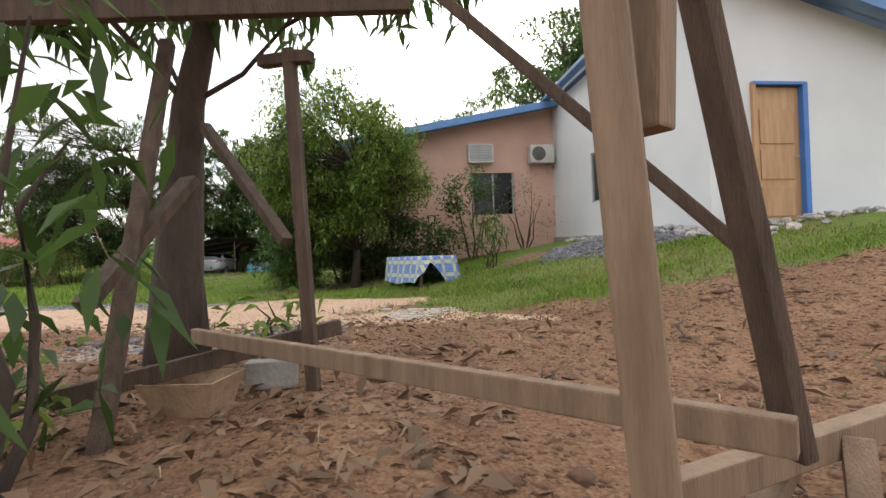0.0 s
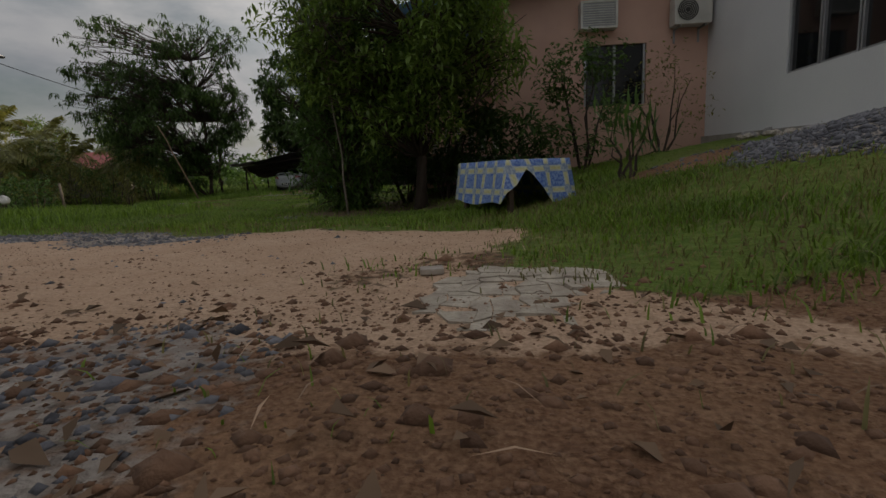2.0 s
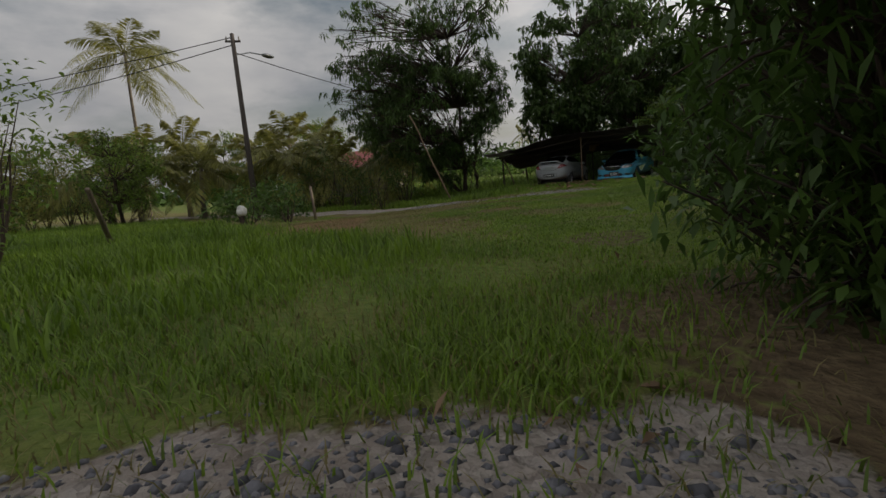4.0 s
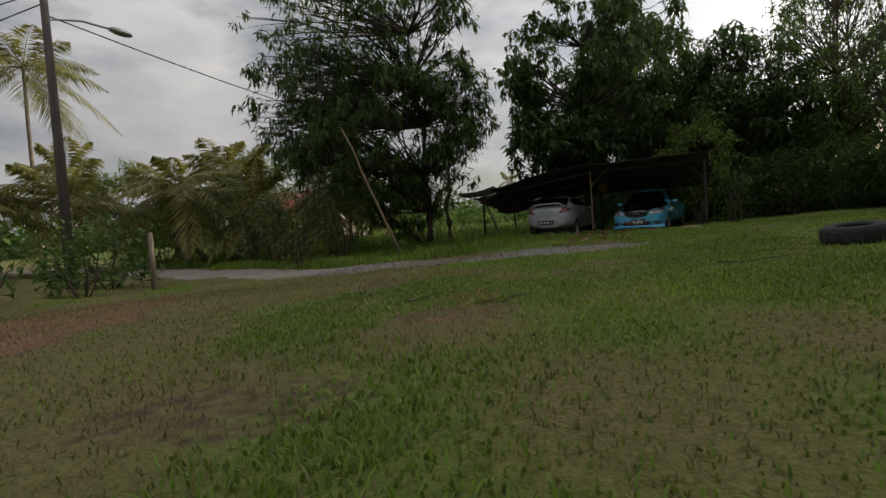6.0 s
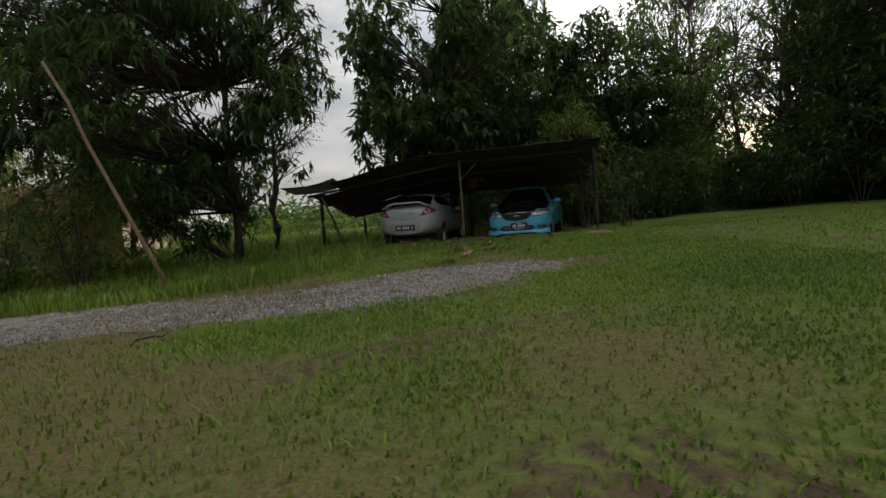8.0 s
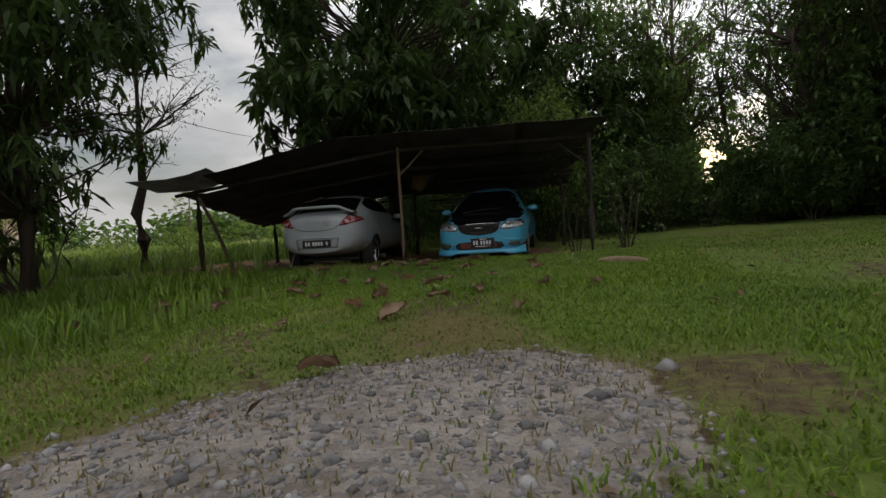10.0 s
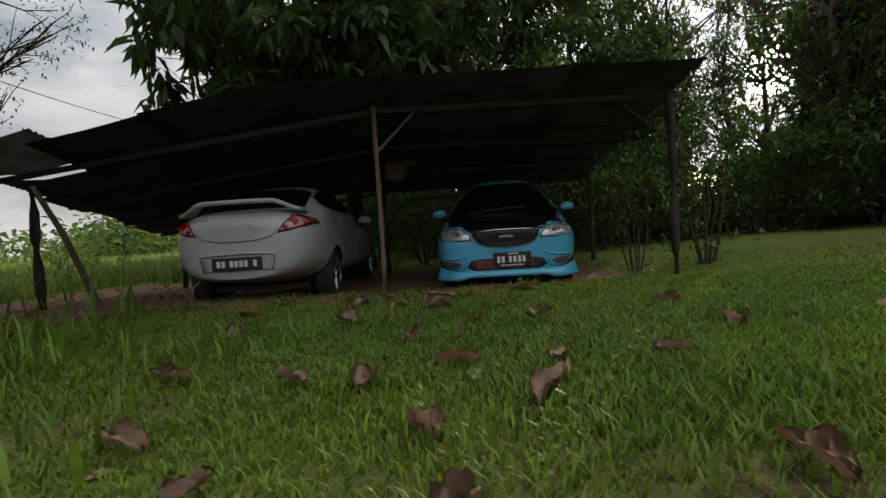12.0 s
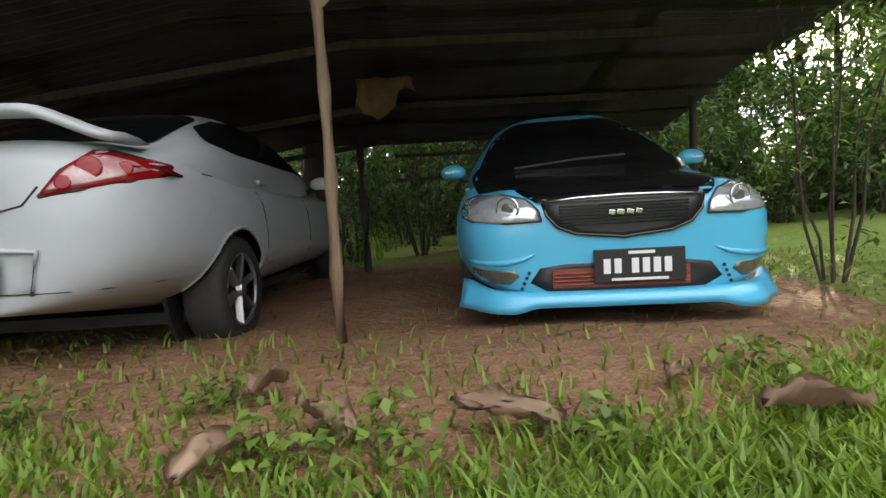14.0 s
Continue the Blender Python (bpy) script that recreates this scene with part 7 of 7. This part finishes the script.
bmesh.ops.solidify(husk, geom=husk.faces[:], thickness=0.004)
solo("palm_husk", husk, material("pale_dry_husk", (0.5, 0.36, 0.26), (0.36, 0.24, 0.16), rough=0.8, scale=8, bump=0.2), "pale rolled palm sheath lying on the grass", "palm husk", m=pose(-10.96, 26.72, gz(-10.96, 26.72), 0, 0, 70), smooth=True)
for k, (x, y, a, ln) in enumerate(((-9.95, 16.18, 80, 0.35), (-9.3, 16.32, 60, 0.4), (-12.6, 19.2, 100, 0.3), (-8.2, 19.3, 40, 0.9), (2.3, 3.1, 70, 0.5), (1.4, 2.1, 100, 0.3))):
    bm = bmesh.new()
    r2 = random.Random(k)
    tube(bm, wobble((-ln / 2, 0, 0.01), (ln / 2, 0, 0.03), 4, 0.03, r2), [0.008, 0.007, 0.006, 0.005, 0.003], 5)
    solo("twig", bm, BARK, "crooked dark twig lying on the ground", "twig", group="fallen twigs", m=pose(x, y, gz(x, y) + 0.01, 0, 0, a))

# ---- grass ----
def blades(points, length, width, rng, lean=0.6):
    """Bent grass blades, two quads each."""
    n = len(points)
    az = rng.uniform(0, 2 * np.pi, n)
    d = np.stack([np.cos(az), np.sin(az), 0 * az], 1)
    s = np.stack([-np.sin(az), np.cos(az), 0 * az], 1)
    ln = (length * rng.uniform(0.5, 1.35, n))[:, None] if np.isscalar(length) else (length * rng.uniform(0.5, 1.35, n))[:, None]
    w = (width * rng.uniform(0.7, 1.3, n))[:, None]
    k = (lean * rng.uniform(0.3, 1.5, n))[:, None]
    up = np.array([0, 0, 1.0])
    m = points + up * ln * 0.55 + d * ln * 0.25 * k
    t = points + up * ln * 0.85 + d * ln * 0.75 * k
    v = np.stack([points - s * w, points + s * w, m - s * w * 0.8, m + s * w * 0.8, t - s * w * 0.08, t + s * w * 0.08], 1).reshape(-1, 3)
    f = (np.array([(0, 1, 3, 2), (2, 3, 5, 4)])[None] + 6 * np.arange(n)[:, None, None]).reshape(-1, 4)
    return v, f


rng = np.random.default_rng(12)


def lawn(name, label, n, x0, x1, y0, y1, length, width, mat_, weight=(1, 0, 0, 0, 0), lean=0.6, line=None, reach=3.0, clump=0.0, patchy=0.0):
    p = scatter(n, x0, x1, y0, y1, rng, weight)
    if line:
        p = p[seg_dist(p[:, 0], p[:, 1], *line) < reach]
    if clump:
        q = 0.5 + 0.5 * np.sin(2.3 * p[:, 0] + 1.7 * np.sin(1.9 * p[:, 1])) * np.sin(2.1 * p[:, 1] + 0.7)
        p = p[rng.uniform(0, 1, len(p)) < q ** clump]
    if patchy:
        q = 0.5 + 0.5 * np.sin(1.1 * p[:, 0] + 2.0 * np.sin(0.8 * p[:, 1])) * np.sin(0.9 * p[:, 1] + 1.3 * np.sin(0.7 * p[:, 0])) + 0.25 * np.sin(4.3 * p[:, 0] + 3.1 * p[:, 1])
        p = p[rng.uniform(0, 1, len(p)) < 1 - patchy + patchy * np.clip(q * 1.4, 0, 1)]
    rim = np.minimum.reduce([p[:, 0] - x0, x1 - p[:, 0], p[:, 1] - y0, y1 - p[:, 1]])
    p = p[rng.uniform(0, 1.3, len(p)) < rim]
    length = length * (0.75 + 0.5 * (0.5 + 0.5 * np.sin(1.3 * p[:, 0] + 2 * np.sin(0.9 * p[:, 1]))))
    v, f = blades(p, length, width, rng, lean)
    return tagged(new(name, raw_mesh(name, v, f, mat_)), label, "grass", kind="stuff")


lawn("lawn_grass", "short thick green lawn grass", 230000, -17.0, -10.0, 25.0, 29.4, 0.052, 0.0055, GRASS, (1, 0, 0, 0.05, 0), lean=0.85)
lawn("lawn_grass", "short green lawn grass", 430000, -16, -5, 11.0, 27.0, 0.032, 0.0046, GRASS, (1, 0, 0.04, 0.04, -0.93), lean=1.1, line=((-6.5, 12), (-12, 24)), reach=2.6, patchy=0.5)
lawn("lawn_grass", "short green lawn grass", 240000, -20, 2, 10.0, 33, 0.034, 0.005, GRASS, (1, 0, 0.03, 0.04, -0.85), lean=1.0, patchy=0.4)
lawn("dry_grass", "thin straw-coloured grass among the lawn", 120000, -16, -6, 11.5, 28.3, 0.035, 0.003, GRASS_DRY, (0.12, 0.04, 0.55, 0.2, 0.75), lean=1.1)
lawn("verge_grass", "long green grass of the sand track verge", 150000, -9, 1.5, 6.6, 12.2, 0.075, 0.004, GRASS, (1, 0, 0.1, 0.05, 0), clump=1.1, lean=1.0)
lawn("dry_grass", "thin straw-coloured grass of the sand track verge", 60000, -9, 1.5, 6.4, 12.2, 0.05, 0.003, GRASS_DRY, (0.5, 0, 0.15, 0.3, 0), lean=1.2)
lawn("bank_grass", "patchy green grass on the bank", 150000, -0.7, 5.5, 3.6, 9.0, 0.055, 0.004, GRASS, (0.9, 0, 0.02, 0.05, 0), clump=2.6, lean=0.9)
lawn("dry_grass", "thin straw-coloured grass on the bank", 50000, -0.7, 5.5, 3.6, 9.0, 0.05, 0.003, GRASS_DRY, (0.5, 0, 0.03, 0.08, 0), lean=1.1)
lawn("earth_grass", "sparse tufts of grass on the red earth", 22000, -3, 4, 0.4, 5, 0.035, 0.0025, GRASS, (0.5, 0.01, 0.35, 0.14, 0), clump=6, lean=1.1)
lawn("meadow_grass", "tall bright green meadow grass", 130000, -26, -6, 5.5, 17, 0.2, 0.009, GRASS, (0.8, 0, 0, 0.05, 0), clump=0.6, line=((-26, 10), (-9, 7.5)), reach=4.5)
lawn("roadside_grass", "tall grass along the track", 80000, -34, -14, 19.5, 27, 0.2, 0.01, GRASS, (0.9, 0, 0, 0.05, 0), clump=0.6)
# LEAF_LIGHT instead of GRASS puts the field's sunlight into the blades
lawn("field_grass", "long grass of the field behind the carport, sunlight put into its colour", 60000, -40, -16, 27, 46, 0.4, 0.02, LEAF_LIGHT, (0.9, 0, 0, 0.0, 0), clump=0.5)
